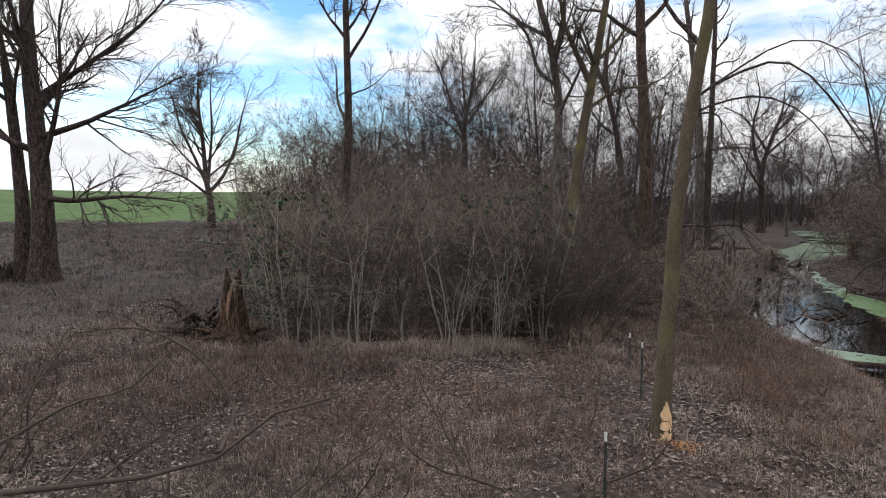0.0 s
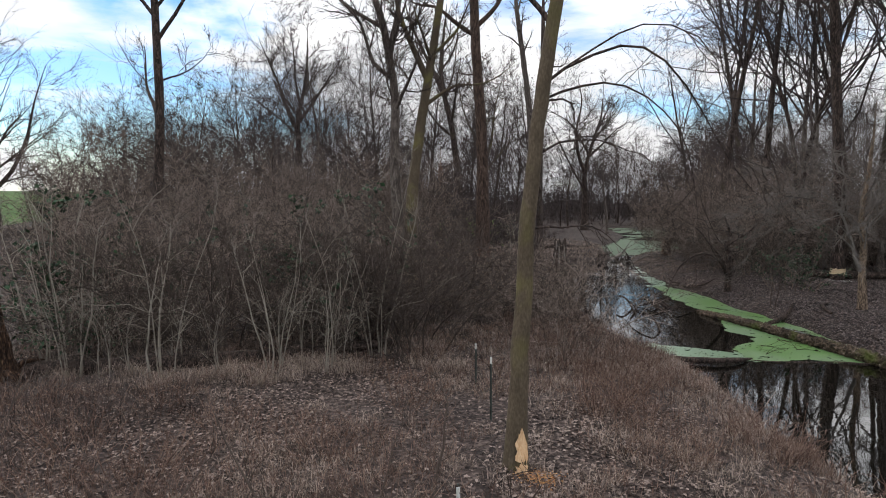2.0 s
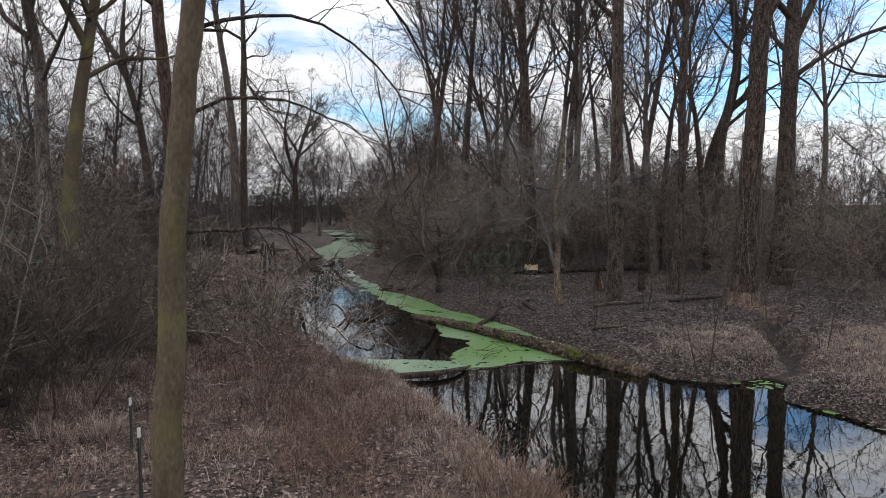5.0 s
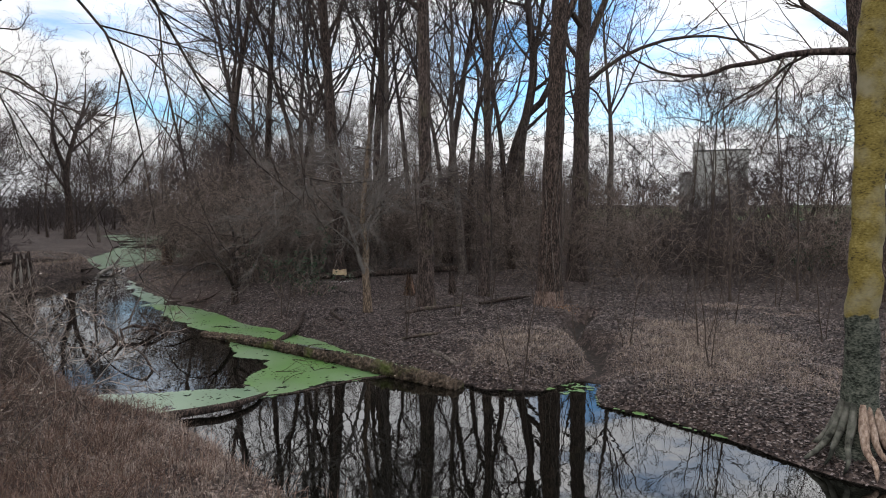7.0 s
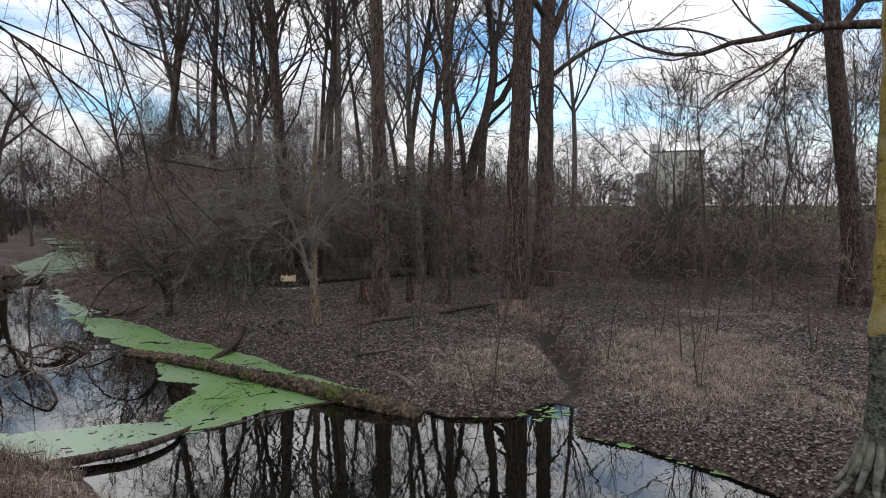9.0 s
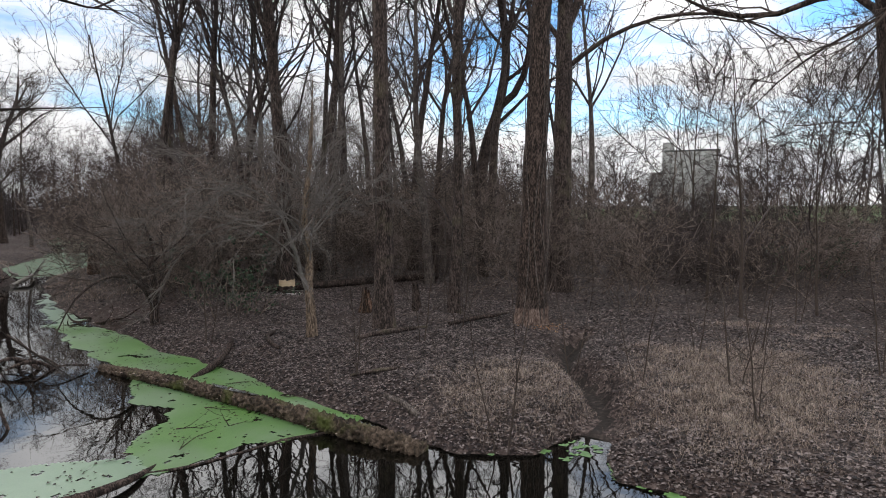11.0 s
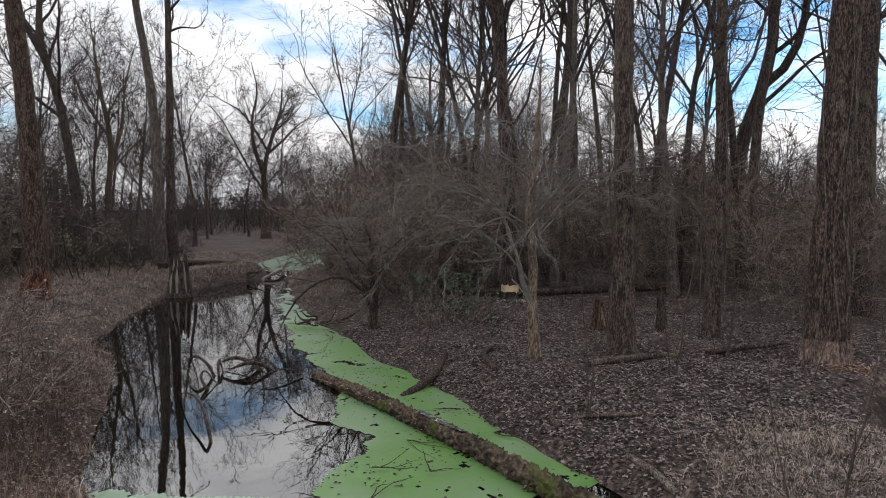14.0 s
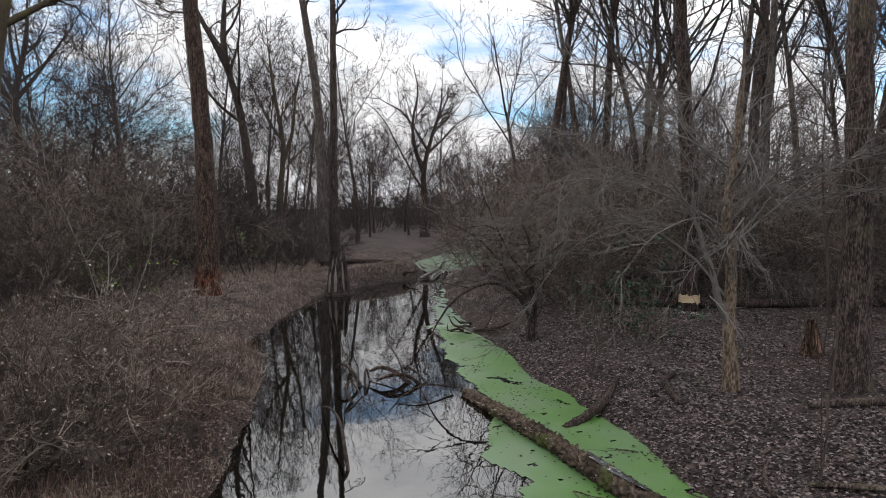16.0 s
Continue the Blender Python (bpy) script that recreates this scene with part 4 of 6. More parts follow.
# the trees of the far bank
small = tree(19.45, 19.2, [(0.0, 0, 1.2), (0.05, 0, 2.1), (-0.1, 0, 3.2), (0.15, 0, 5.0), (0.3, 0, 7)], 0.145, 0.035, "small dead-looking tree with a swollen stem and spreading twigs", M_bark_tan,
     [(0.26, [(-0.5, 0.5, 0.9), (-1.3, 1.0, 1.5), (-2.2, 1.4, 1.2), (-2.9, 1.7, 0.3), (-3.2, 1.8, -0.6)], 0.026), (0.3, [(-0.4, -0.5, 0.9), (-1.0, -1.1, 1.3), (-1.8, -1.5, 1.0), (-2.4, -1.8, 0.2)], 0.024), (0.36, [(-0.7, 0.1, 0.9), (-1.8, 0.3, 1.6), (-3.0, 0.5, 1.7), (-4.2, 0.6, 1.2)], 0.026), (0.4, [(0.6, -0.6, 0.8), (1.4, -1.2, 1.5), (2.4, -1.7, 1.7), (3.3, -2.0, 1.4)], 0.026), (0.46, [(0.2, -0.8, 0.9), (0.3, -1.7, 1.5), (0.2, -2.7, 1.4)], 0.024), (0.58, [(-0.7, 0.5, 0.9), (-1.6, 1.0, 1.8), (-2.6, 1.4, 2.2)], 0.022), (0.62, [(0.7, -0.3, 0.9), (1.6, -0.6, 1.5), (2.8, -0.8, 1.5)], 0.022),
      (0.2, [(-0.28, 0.0, 0.5), (-0.42, 0.05, 1.1), (-0.9, 0.2, 2.2), (-1.6, 0.4, 3.0)], 0.075), (0.34, [(-0.7, -0.3, 0.8), (-1.7, -0.6, 1.1), (-2.6, -0.7, 0.7), (-3.2, -0.7, 0.0)], 0.026), (0.4, [(0.7, -0.2, 0.8), (1.6, -0.3, 1.5), (2.4, -0.3, 1.6)], 0.03), (0.45, [(-0.8, 0.6, 0.6), (-1.9, 1.2, 1.0), (-3.2, 1.7, 0.5), (-3.9, 1.9, -0.2)], 0.026), (0.5, [(0.8, 0.6, 0.6), (1.9, 1.2, 1.0)], 0.025), (0.55, [(-0.6, -0.8, 0.5), (-1.5, -1.7, 0.8), (-2.2, -2.2, 0.4)], 0.024), (0.6, [(-1, 0.2, 0.6), (-2.3, 0.4, 0.9), (-3.5, 0.5, 0.4)], 0.024), (0.5, [(0.5, -0.7, 0.5), (1.1, -1.6, 0.8)], 0.022), (0.66, [(-0.8, -0.3, 0.5), (-2.0, -0.8, 0.7), (-3.0, -1.1, 0.2)], 0.02), (0.7, [(0.8, 0.2, 0.6), (2.0, 0.3, 0.9)], 0.02)], 31, dense=(11, 7, 3), fine=0.0065, up=-0.03, limb_mat=M_twig_pale, twig=M_twig_pale, lobes=0.25, root=1.25, rough=0.18)
tree(21.3, 18.15, [(0, 0, 3), (-0.05, 0, 6), (-0.15, 0, 10), (-0.5, 0, 15), (-0.8, 0, 22)], 0.245, 0.15, "tall straight tree with ridged brown bark on the far bank", M_bark, [(0.55, [(0.8, 0.4, 1.5), (1.6, 0.8, 4)], 0.12)], 32, auto=6, auto_lo=0.45, fine=0.008, dense=(9, 6, 3), sides=40, rough=0.08, low_twigs=18, ridge=0.16)
tree(24.1, 17.45, [(0.05, 0, 2.5), (0.2, 0, 5), (0.15, 0, 8), (0.4, 0, 12), (0.2, 0, 19)], 0.17, 0.09, "bare tree with a climbing vine on its grey trunk", M_bark, [(0.33, [(-0.5, 0, 1.2), (-1.0, 0, 2.6)], 0.06), (0.4, [(0.8, 0.2, 0.7), (1.8, 0.4, 2)], 0.06), (0.55, [(-1, 0, 2), (-1.8, 0, 4.5)], 0.1)], 33, auto=6, auto_lo=0.45, fine=0.007, dense=(9, 6, 3), low_twigs=18, sides=32, ridge=0.16)
tree(24.0, 14.75, [(0.1, 0, 3), (0.25, 0, 6), (0.3, 0, 9), (0.8, 0, 14), (0.9, 0, 21)], 0.37, 0.2, "thick dark tree hung with vines, its foot gnawed bare", M_bark_gnawed, [(0.52, [(-0.9, 0, 1.6), (-1.4, 0, 4)], 0.14)], 34, auto=6, auto_lo=0.45, fine=0.008, dense=(9, 6, 3), sides=40, low_twigs=22, ridge=0.16)
tree(31.2, 16.6, [(0.1, 0, 4), (0.2, 0, 9), (0.3, 0, 13), (0.9, 0, 18), (1.2, 0, 25)], 0.4, 0.2, "bare forked tree behind a thicker dark trunk", M_bark, [(0.42, [(0.5, -0.7, 1.8), (1.0, -1.5, 4.4), (1.4, -2.2, 8.5)], 0.2), (0.36, [(0.7, -1.7, 1.3), (1.3, -3.9, 1.9), (2.0, -6.2, 1.6), (2.3, -7.9, 0.4), (2.4, -8.6, -1.2)], 0.11), (0.4, [(-0.5, 1.0, 1.4), (-0.8, 2.4, 3.4)], 0.12)], 35, auto=6, auto_lo=0.45, fine=0.009, dense=(9, 6, 3), low_twigs=16, sides=32, ridge=0.14)
tree(41.0, 25.0, [(-0.3, 0.2, 3), (-0.2, 0, 6), (0.3, -0.6, 8.6), (0.6, -0.9, 11), (0.4, -0.6, 16), (0.2, -0.4, 22)], 0.42, 0.14, "leaning dark tree with a high fork and a rising side limb", M_bark_dark, [(0.4, [(0.6, -0.9, 1.0), (0.9, -1.5, 3), (0.8, -1.4, 8), (1.2, -1.8, 13)], 0.24), (0.34, [(0.5, -1.0, 1.0), (1.4, -2.3, 2.5), (2.2, -3.6, 3.2), (2.9, -4.8, 5.0)], 0.13), (0.55, [(-0.5, 1.0, 1.5), (-1.0, 2.0, 4.4)], 0.1)], 135, auto=6, auto_lo=0.45, auto_len=(0.15, 0.3), fine=0.011, dense=(8, 6, 3), low_twigs=10)
cut = tree(25.7, 26.3, [(0, 0, 3), (-0.2, 0, 7), (-0.5, 0, 11), (-1.0, 0, 16), (-1.2, 0, 22)], 0.27, 0.14, "tall tree with a pale ring gnawed round its foot", M_bark_dark, [(0.5, [(0.8, 0, 1.5), (1.4, 0, 4)], 0.12), (0.45, [(-0.9, 0, 2), (-1.5, 0, 5)], 0.12)], 36, auto=6, auto_lo=0.45, fine=0.009, dense=(9, 6, 3), low_twigs=14, sides=32, ridge=0.14, root=1.12)
arms = []
ra = np.random.default_rng(137)
for n in range(9):
    a, out, rise = 2.4 * n + ra.uniform(-0.4, 0.4), ra.uniform(1.0, 2.0), ra.uniform(1.2, 2.8)
    c, w = math.cos(a), math.sin(a)
    bend = ra.normal(0, 0.28, (4, 3))
    arms.append((ra.uniform(0.14, 0.7), [tuple(np.array(p) + b) for p, b in zip([(0.35 * out * c, 0.35 * out * w, 0.4 * rise), (0.7 * out * c, 0.7 * out * w, 0.8 * rise), (1.05 * out * c, 1.05 * out * w, 0.95 * rise), (1.4 * out * c, 1.4 * out * w, 0.8 * rise)], bend)], ra.uniform(0.018, 0.034)))
tree(19.25, 25.7, [(-0.05, 0, 0.6), (-0.1, -0.1, 1.2), (-0.35, -0.2, 1.9), (-0.3, -0.3, 2.6), (-0.6, -0.3, 3.3)], 0.16, 0.05, "low dark tree with branches arching out over the water", M_bark_dark,
     [(0.2, [(-0.6, -0.3, 0.8), (-1.5, -0.6, 1.25), (-2.5, -0.8, 1.1), (-3.3, -1.0, 0.4), (-3.7, -1.1, -0.4)], 0.085), (0.3, [(-0.6, 0.3, 1.0), (-1.4, 0.5, 2.0), (-2.2, 0.7, 2.5)], 0.06)] + arms, 37, dense=(8, 5, 2), fine=0.0045, up=0.0, name="overhanging_tree", twig=M_twig)
# the great pale tree on the near point of the far bank
lich = tree(15.12, 5.42, [(0.02, 0, 0.5), (0.02, 0, 1.0), (0.04, 0, 1.6), (0.05, 0, 2.2), (0.08, 0, 3.0), (0.12, 0, 4), (0.15, 0, 6.6), (0.3, 0.05, 9), (0.4, 0.1, 15)], 0.252, 0.15, "thick smooth tree coated in yellow lichen with flared roots", M_bark_lichen,
     [(0.425, [(0.2, 0.9, 0.12), (0.1, 1.9, -0.02), (0.0, 2.8, -0.12), (-0.2, 3.5, 0.12), (-0.4, 4.2, 0.8)], 0.07), (0.425, [(0.2, 0.9, 0.1), (0.1, 1.4, -0.25), (0.2, 2.2, -0.7), (0.1, 2.8, -1.3)], 0.035), (0.3, [(0.5, -0.8, 0.2), (0.8, -1.6, 0.9)], 0.12), (0.55, [(0.5, -0.9, 0.9), (0.9, -2.4, 1.8)], 0.1), (0.62, [(-0.6, 0.8, 1.2), (-0.9, 2.0, 2.6)], 0.1)], 38, sides=20, lobes=0.3, root=1.7, share=0.035, ridge=0.012, dense=(7, 6, 3), fine=0.0055, up=0.0, rough=0.015, sink=0.35, limb_mat=M_bark_dark, auto=9, auto_lo=0.5, auto_len=(0.3, 0.5), auto_ang=(35, 75))
tree(31.0, 5.1, [(-0.2, 0.2, 3), (-0.7, 0.6, 6), (-1.1, 0.9, 9), (-1.5, 1.2, 13), (-1.4, 1.2, 18)], 0.36, 0.18, "dark leaning bare trunk beyond the clearing", M_bark_dark, [(0.5, [(0.5, -1, 1.5), (1, -2, 4)], 0.14)], 39, auto=5, auto_lo=0.5, fine=0.008, dense=(8, 6, 3))

# the wood behind: built five times over, then set out again and again
rng = np.random.default_rng(21)
protos = [wood_tree(101, 20, 0.3, 0.2, M_bark, 7, 0.34, (6, 5, 1), label="tall bare woodland tree with rising grey-brown limbs"),
          wood_tree(102, 18, 0.22, 0.17, M_bark_dark, 8, 0.42, (6, 5, 1), label="bare woodland tree with spreading dark limbs"),
          wood_tree(103, 22, 0.45, 0.22, M_bark, 7, 0.3, (6, 5, 1), label="tall bare woodland tree with a long clear trunk"),
          wood_tree(104, 15, 0.18, 0.13, M_bark_dark, 8, 0.44, (6, 5, 1), label="smaller bare tree with a broad twiggy crown"),
          wood_tree(105, 19, 0.35, 0.16, M_bark_pale, 7, 0.32, (6, 5, 1), label="slim bare woodland tree with pale bark")]
spots = [(27.2, 36.5), (27.2, 31.3), (32.2, 30.5), (28.1, 26.2), (37.1, 32.5), (37.9, 28.0), (39.5, 18.1), (33.0, 39.5), (30.6, 43.9), (32.1, 35.0), (41.1, 33.9), (29.9, 32.8), (29.7, 39.3), (34.0, 21.5), (30.5, 22.4), (36.5, 36.5), (34.5, 26.0), (31.0, 28.6), (35.0, 44.5), (45.0, 30.0), (48.0, 22.5), (34.9, 37.9), (40.0, 30.4), (33.2, 32.6)]
tall = [wood_tree(121, 26, 0.5, 0.27, M_bark, 5, 0.2, (5, 5, 2), 0.0115, "tall clear-stemmed woodland tree with grey-brown bark", 0.05),
        wood_tree(122, 24, 0.38, 0.22, M_bark_dark, 6, 0.26, (5, 5, 2), 0.0115, "tall dark forked tree of the far wood", 0.08),
        wood_tree(123, 25, 0.55, 0.2, M_bark, 5, 0.2, (5, 5, 2), 0.0115, "slender tall tree with a high narrow crown", 0.09),
        wood_tree(124, 23, 0.42, 0.25, M_bark_pale, 6, 0.26, (5, 5, 2), 0.0115, "tall tree with pale ridged bark in the far wood", 0.06)]


def spread_out(x0, x1, y0, y1, n, gap, ok):
    got = []
    for _ in range(n * 30):
        x, y = rng.uniform(x0, x1), rng.uniform(y0, y1)
        if ok(x, y) and all((x - a) ** 2 + (y - b) ** 2 > gap * gap for a, b in spots + got):
            got.append((x, y))
        if len(got) == n:
            break
    return got


def on_land(x, y):
    return float(shore_distance(np.array(x), np.array(y))) > 1.5


def open_reach(x, y):
    """The gap in the trees along the channel."""
    return on_land(x, y) and not 0.3 < (x - 9.6) / (y - 10.7) < 0.6


def to_building(x, y):
    """Where far trees would hide the concrete building."""
    return x > 34 and abs(y - 6.5 - 0.185 * (x - 5)) < 1.8 + 0.045 * x


spots += spread_out(26, 43, 21, 47, 4, 1.9, lambda x, y: on_land(x, y) and (x - 9.6) / (y - 10.7) > 0.66 and not to_building(x, y))
near_wood = list(spots)
spots += spread_out(-17, 9, 48, 86, 26, 3.0, lambda x, y: x > -0.25 * y and on_land(x, y))
spots += spread_out(5, 34, 56, 110, 16, 4.5, open_reach)
spots += spread_out(38, 75, 36, 90, 15, 4.2, lambda x, y: on_land(x, y) and x > 26 + (y - 44) * 0.7)
spots += spread_out(46, 75, -4, 26, 9, 4.0, lambda x, y: not to_building(x, y))
spots += spread_out(34, 62, 54, 84, 11, 3.8, open_reach) + spread_out(24, 44, 76, 104, 7, 5.0, on_land)
scatter(tall, near_wood, rng, 0.85, 1.15)
scatter(protos, spots[len(near_wood):], rng, 0.72, 1.0)
for x, y in spread_out(34, 84, 48, 104, 18, 4.0, lambda x, y: on_land(x, y) and 0.46 < (x - 7.7) / (y - 8.1) < 1.2):
    copy_thing(protos[(0, 1, 3, 4)[rng.integers(4)]], at_ground(x, y, rng.uniform(0, 6.28), rng.uniform(0.85, 1.1), -0.05))
thin = [wood_tree(111, 12, 0.25, 0.075, M_twig, 6, 0.4, (5, 4, 1), 0.007, "thin young tree with fine upright twigs", 0.05), wood_tree(112, 9, 0.2, 0.055, M_twig, 7, 0.35, (5, 4, 1), 0.006, "young bare tree with a slim stem", 0.05)]
tspots = [(28, 9.5), (29.5, 7.5), (31, 11), (37, 9), (27.5, 19.5), (39, 3), (42, 8), (41, 13), (26.5, 22), (27, 36), (6, 44), (0, 40), (-3, 42), (-8, 44), (9, 47), (3, 43), (13, 50), (45, 5), (47, 10), (44, 0), (50, 6)]
for x, y in ((58, 16.2), (66, 17.4), (73, 19.6), (62, 18.6)):
    copy_thing(thin[0], at_ground(x, y, x, 1.2, -0.05))
scatter(thin, [p for p in tspots if not to_building(*p)], rng, 0.8, 1.25)

# ---- shrubs and saplings ----
rng = np.random.default_rng(33)
thicket = [shrub(201, 4.2, 16, 1.6, M_brush, label="grey upright thicket shrub, bare and twiggy", group="thicket shrubs", sprigs=3, twigs=7),
           shrub(202, 3.6, 14, 2.2, M_brush, label="bare spreading thicket shrub with tangled twigs", group="thicket shrubs", wander=0.2, sprigs=3, twigs=7),
           shrub(203, 3.0, 20, 2.4, M_brush, label="dense arching bare shrub with brown twigs", group="thicket shrubs", wander=0.2, arch=0.1, sprigs=3, twigs=7)]
places = [(-4.4, 19.5), (-3.2, 18.2), (-2.2, 20.0), (-1.0, 18.0), (0.2, 19.6), (1.2, 18.0), (2.2, 20.0), (3.0, 18.6), (3.8, 20.6), (-3.4, 22.2), (-1.6, 22.6), (0.4, 22.4), (2.4, 22.8), (-5.4, 22.4), (-4.2, 25.0), (-1.6, 25.6), (1.0, 25.4), (-6.4, 27.0), (-3.4, 29), (0, 29.4), (-8, 33), (-4.5, 36), (1, 34), (4, 39), (9.2, 41), (-11, 40), (13, 45)]
scatter(thicket, [p for p in places if p[1] < 28], rng, 0.85, 1.2)
for x, y in [p for p in places if p[1] >= 28]:
    copy_thing(thicket[rng.integers(3)], at_ground(x, y, rng.uniform(0, 6.28), rng.uniform(1.3, 1.7), -0.05))
under = [shrub(211, 5.5, 16, 3.2, M_brush, label="tall bare understory shrub with grey-brown twigs", group="understory shrubs", wander=0.17, branches=9, twigs=7, fine=0.0085, sprigs=4),
         shrub(212, 4.4, 15, 2.8, M_brush, label="bare understory bush with fine drooping twigs", group="understory shrubs", wander=0.2, branches=9, twigs=7, arch=0.06, fine=0.0085, sprigs=4)]
places = [(27.8, 30.6), (23.6, 32.6), (26.0, 36.2), (27.4, 42.4), (30.0, 46.5), (29.6, 13.0), (32.5, 10.0), (31.5, 4.5), (35.5, 8.0), (23.2, 29.5), (21.8, 31.5), (27.5, 33.5), (31, 29), (30.5, 36), (29, 42), (33, 40), (34, 34), (36, 28), (29.5, 17), (34.5, 16.5), (38, 22), (40, 33), (37, 44), (42, 48), (44, 40), (47, 33), (50, 26), (36, 12.5), (40, 16), (44, 18), (38.5, 6), (43, 10.5), (46, 3), (49, 14), (34, 2), (40, -1), (46, -4), (52, 8), (54, 18), (56, 0), (36.5, 54), (38.5, 58), (22.9, 28.4), (24.6, 30.6), (25.4, 33.8), (28.6, 34.8), (24.8, 38.6), (29.0, 38.4), (31.6, 43.2), (33.4, 46.4), (26.8, 28.2), (28.8, 27.0), (30.4, 25.2), (32.8, 24.0), (35.4, 22.6), (38.6, 26.6), (42.0, 28.4), (36.0, 19.0), (41.0, 21.0), (45.0, 24.0), (39.0, 38.0), (36.4, 48.6)]
places = [p for p in places if not to_building(*p) and not (0.26 < (p[0] - 9.6) / (p[1] - 10.7) < 0.6 and p[1] > 40)]
low_side = [p for p in places if p[0] > 29 and p[1] < 26]
scatter(under, [p for p in places if p not in low_side], rng, 0.82, 1.18)
for x, y in low_side:
    copy_thing(under[rng.integers(2)], at_ground(x, y, rng.uniform(0, 6.28), rng.uniform(0.66, 0.95), -0.05))
for x, y in ((-9.5, 40), (-6.0, 38), (-3.0, 39.5), (-0.4, 37), (2.2, 38.6), (4.6, 41), (7.2, 40.4), (-7.5, 44), (-1.8, 44), (3.0, 45.5), (6.6, 46.6), (9.4, 47), (5.6, 36.4), (8.4, 43.6)):
    copy_thing(under[rng.integers(2)], at_ground(x, y, rng.uniform(0, 6.28), rng.uniform(1.0, 1.35), -0.05))
tangle = [shrub(215, 3.3, 13, 2.3, M_twig, label="dark tangled bare shrub of the near bank", group="dark tangle", wander=0.2, branches=9, twigs=7, arch=0.05, fine=0.005, sprigs=3)]
scatter(tangle, [(6.0, 34.6), (3.4, 33.2), (5.2, 37.0), (7.9, 34.4), (2.4, 17.9), (3.7, 18.9), (1.5, 19.0), (-2.6, 17.6), (4.6, 20.2), (-1.2, 17.4), (3.2, 16.9), (-0.6, 19.2), (1.9, 18.6), (3.4, 21.6)], rng, 0.9, 1.25)
far = [shrub(221, 6.0, 14, 6.0, M_twig_far, name="scrub", label="far bare scrub along the edge of the wood", group="far scrub", branches=5, twigs=4, r=0.03, fine=0.0135, wander=0.2, sprigs=3, single=False)]
places = spread_out(-16, 24, 50, 75, 22, 3.5, lambda x, y: x > -0.25 * y and on_land(x, y)) + spread_out(38, 66, -14, 40, 34, 3.2, lambda x, y: not to_building(x, y)) + spread_out(42, 70, 44, 76, 18, 3.2, on_land) + spread_out(20, 90, 60, 120, 14, 5.0, on_land) + [(15, 45.5), (17.5, 51.5), (13, 51), (22, 53.5), (19.5, 57), (25.5, 57.5), (16, 58), (10, 55), (5, 50), (0, 47), (-6, 50), (28, 62), (22, 63)]


def corridor(x, y):
    """Where the view along the channel stays open."""
    return 0.17 < (x - 9.6) / (y - 10.7) < 0.62 and y > 42


places = [p for p in places if not corridor(*p)]
scatter(far, [p for p in places if p[0] >= 25], rng, 0.8, 1.2)
for x, y in [p for p in places if p[0] < 25] + spread_out(-14, 10, 46, 64, 12, 2.6, lambda x, y: x > -0.22 * y):
    copy_thing(far[0], at_ground(x, y, rng.uniform(0, 6.28), rng.uniform(1.0, 1.4) if x < 10 else rng.uniform(0.8, 1.08), -0.05))
low_scrub = [shrub(223, 2.6, 16, 3.4, M_twig_far, name="scrub", label="low bare scrub beyond the dam", group="low scrub", branches=6, twigs=5, r=0.02, fine=0.011, wander=0.2, sprigs=3, single=False)]
scatter(low_scrub, [(17, 50), (19, 53), (17.5, 56), (21, 58), (18, 63), (22, 66), (20, 70), (24, 74), (18, 48), (40, 11.5), (43, 14.5), (46.5, 12.8), (50, 16), (53, 13.8), (57, 17), (44, 11), (48, 15.6), (61, 16), (38, 13.6), (55, 16.5), (65, 18.5)], rng, 0.8, 1.2)
for x, y in ((36.5, 10.6), (38.2, 12.0), (40.5, 14.2), (42.0, 12.4), (37.4, 14.4), (44.5, 16.0), (46.0, 13.6), (41.5, 10.4), (35.2, 12.8), (48.5, 17.4), (39.4, 9.6), (34.2, 10.8)):
    copy_thing(low_scrub[0], at_ground(x, y, rng.uniform(0, 6.28), rng.uniform(0.75, 1.0), -0.05))
haze = [shrub(222, 9.5, 15, 7.0, M_twig_far, name="far_thicket", label="tall far thicket of bare young trees", group="far thicket", branches=6, twigs=5, r=0.05, fine=0.018, wander=0.16, sprigs=2, single=False)]
scatter(haze, spread_out(30, 66, 52, 92, 10, 3.4, lambda x, y: on_land(x, y) and not corridor(x, y)) + spread_out(46, 74, 21, 46, 11, 3.6, lambda x, y: not to_building(x, y)) + [(33, 96), (38, 104), (44, 112)], rng, 0.8, 1.15)
scatter_far = spread_out(22, 80, 100, 140, 26, 3.4, on_land)
for n, (x, y) in enumerate(scatter_far + spread_out(0, 21, 52, 70, 12, 3.0, lambda x, y: on_land(x, y) and not corridor(x, y))):
    copy_thing(far[0], at_ground(x, y, rng.uniform(0, 6.28), rng.uniform(0.8, 1.2) * (1 if n < len(scatter_far) else 0.85), -0.05))
for x, y in spread_out(-16, 24, 54, 104, 15, 3.8, lambda x, y: x > -0.2 * y and on_land(x, y) and not corridor(x, y)) + spread_out(34, 70, 56, 100, 16, 3.6, lambda x, y: on_land(x, y) and not corridor(x, y)):
    copy_thing(protos[rng.integers(5)], at_ground(x, y, rng.uniform(0, 6.28), rng.uniform(0.68, 0.95), -0.05))
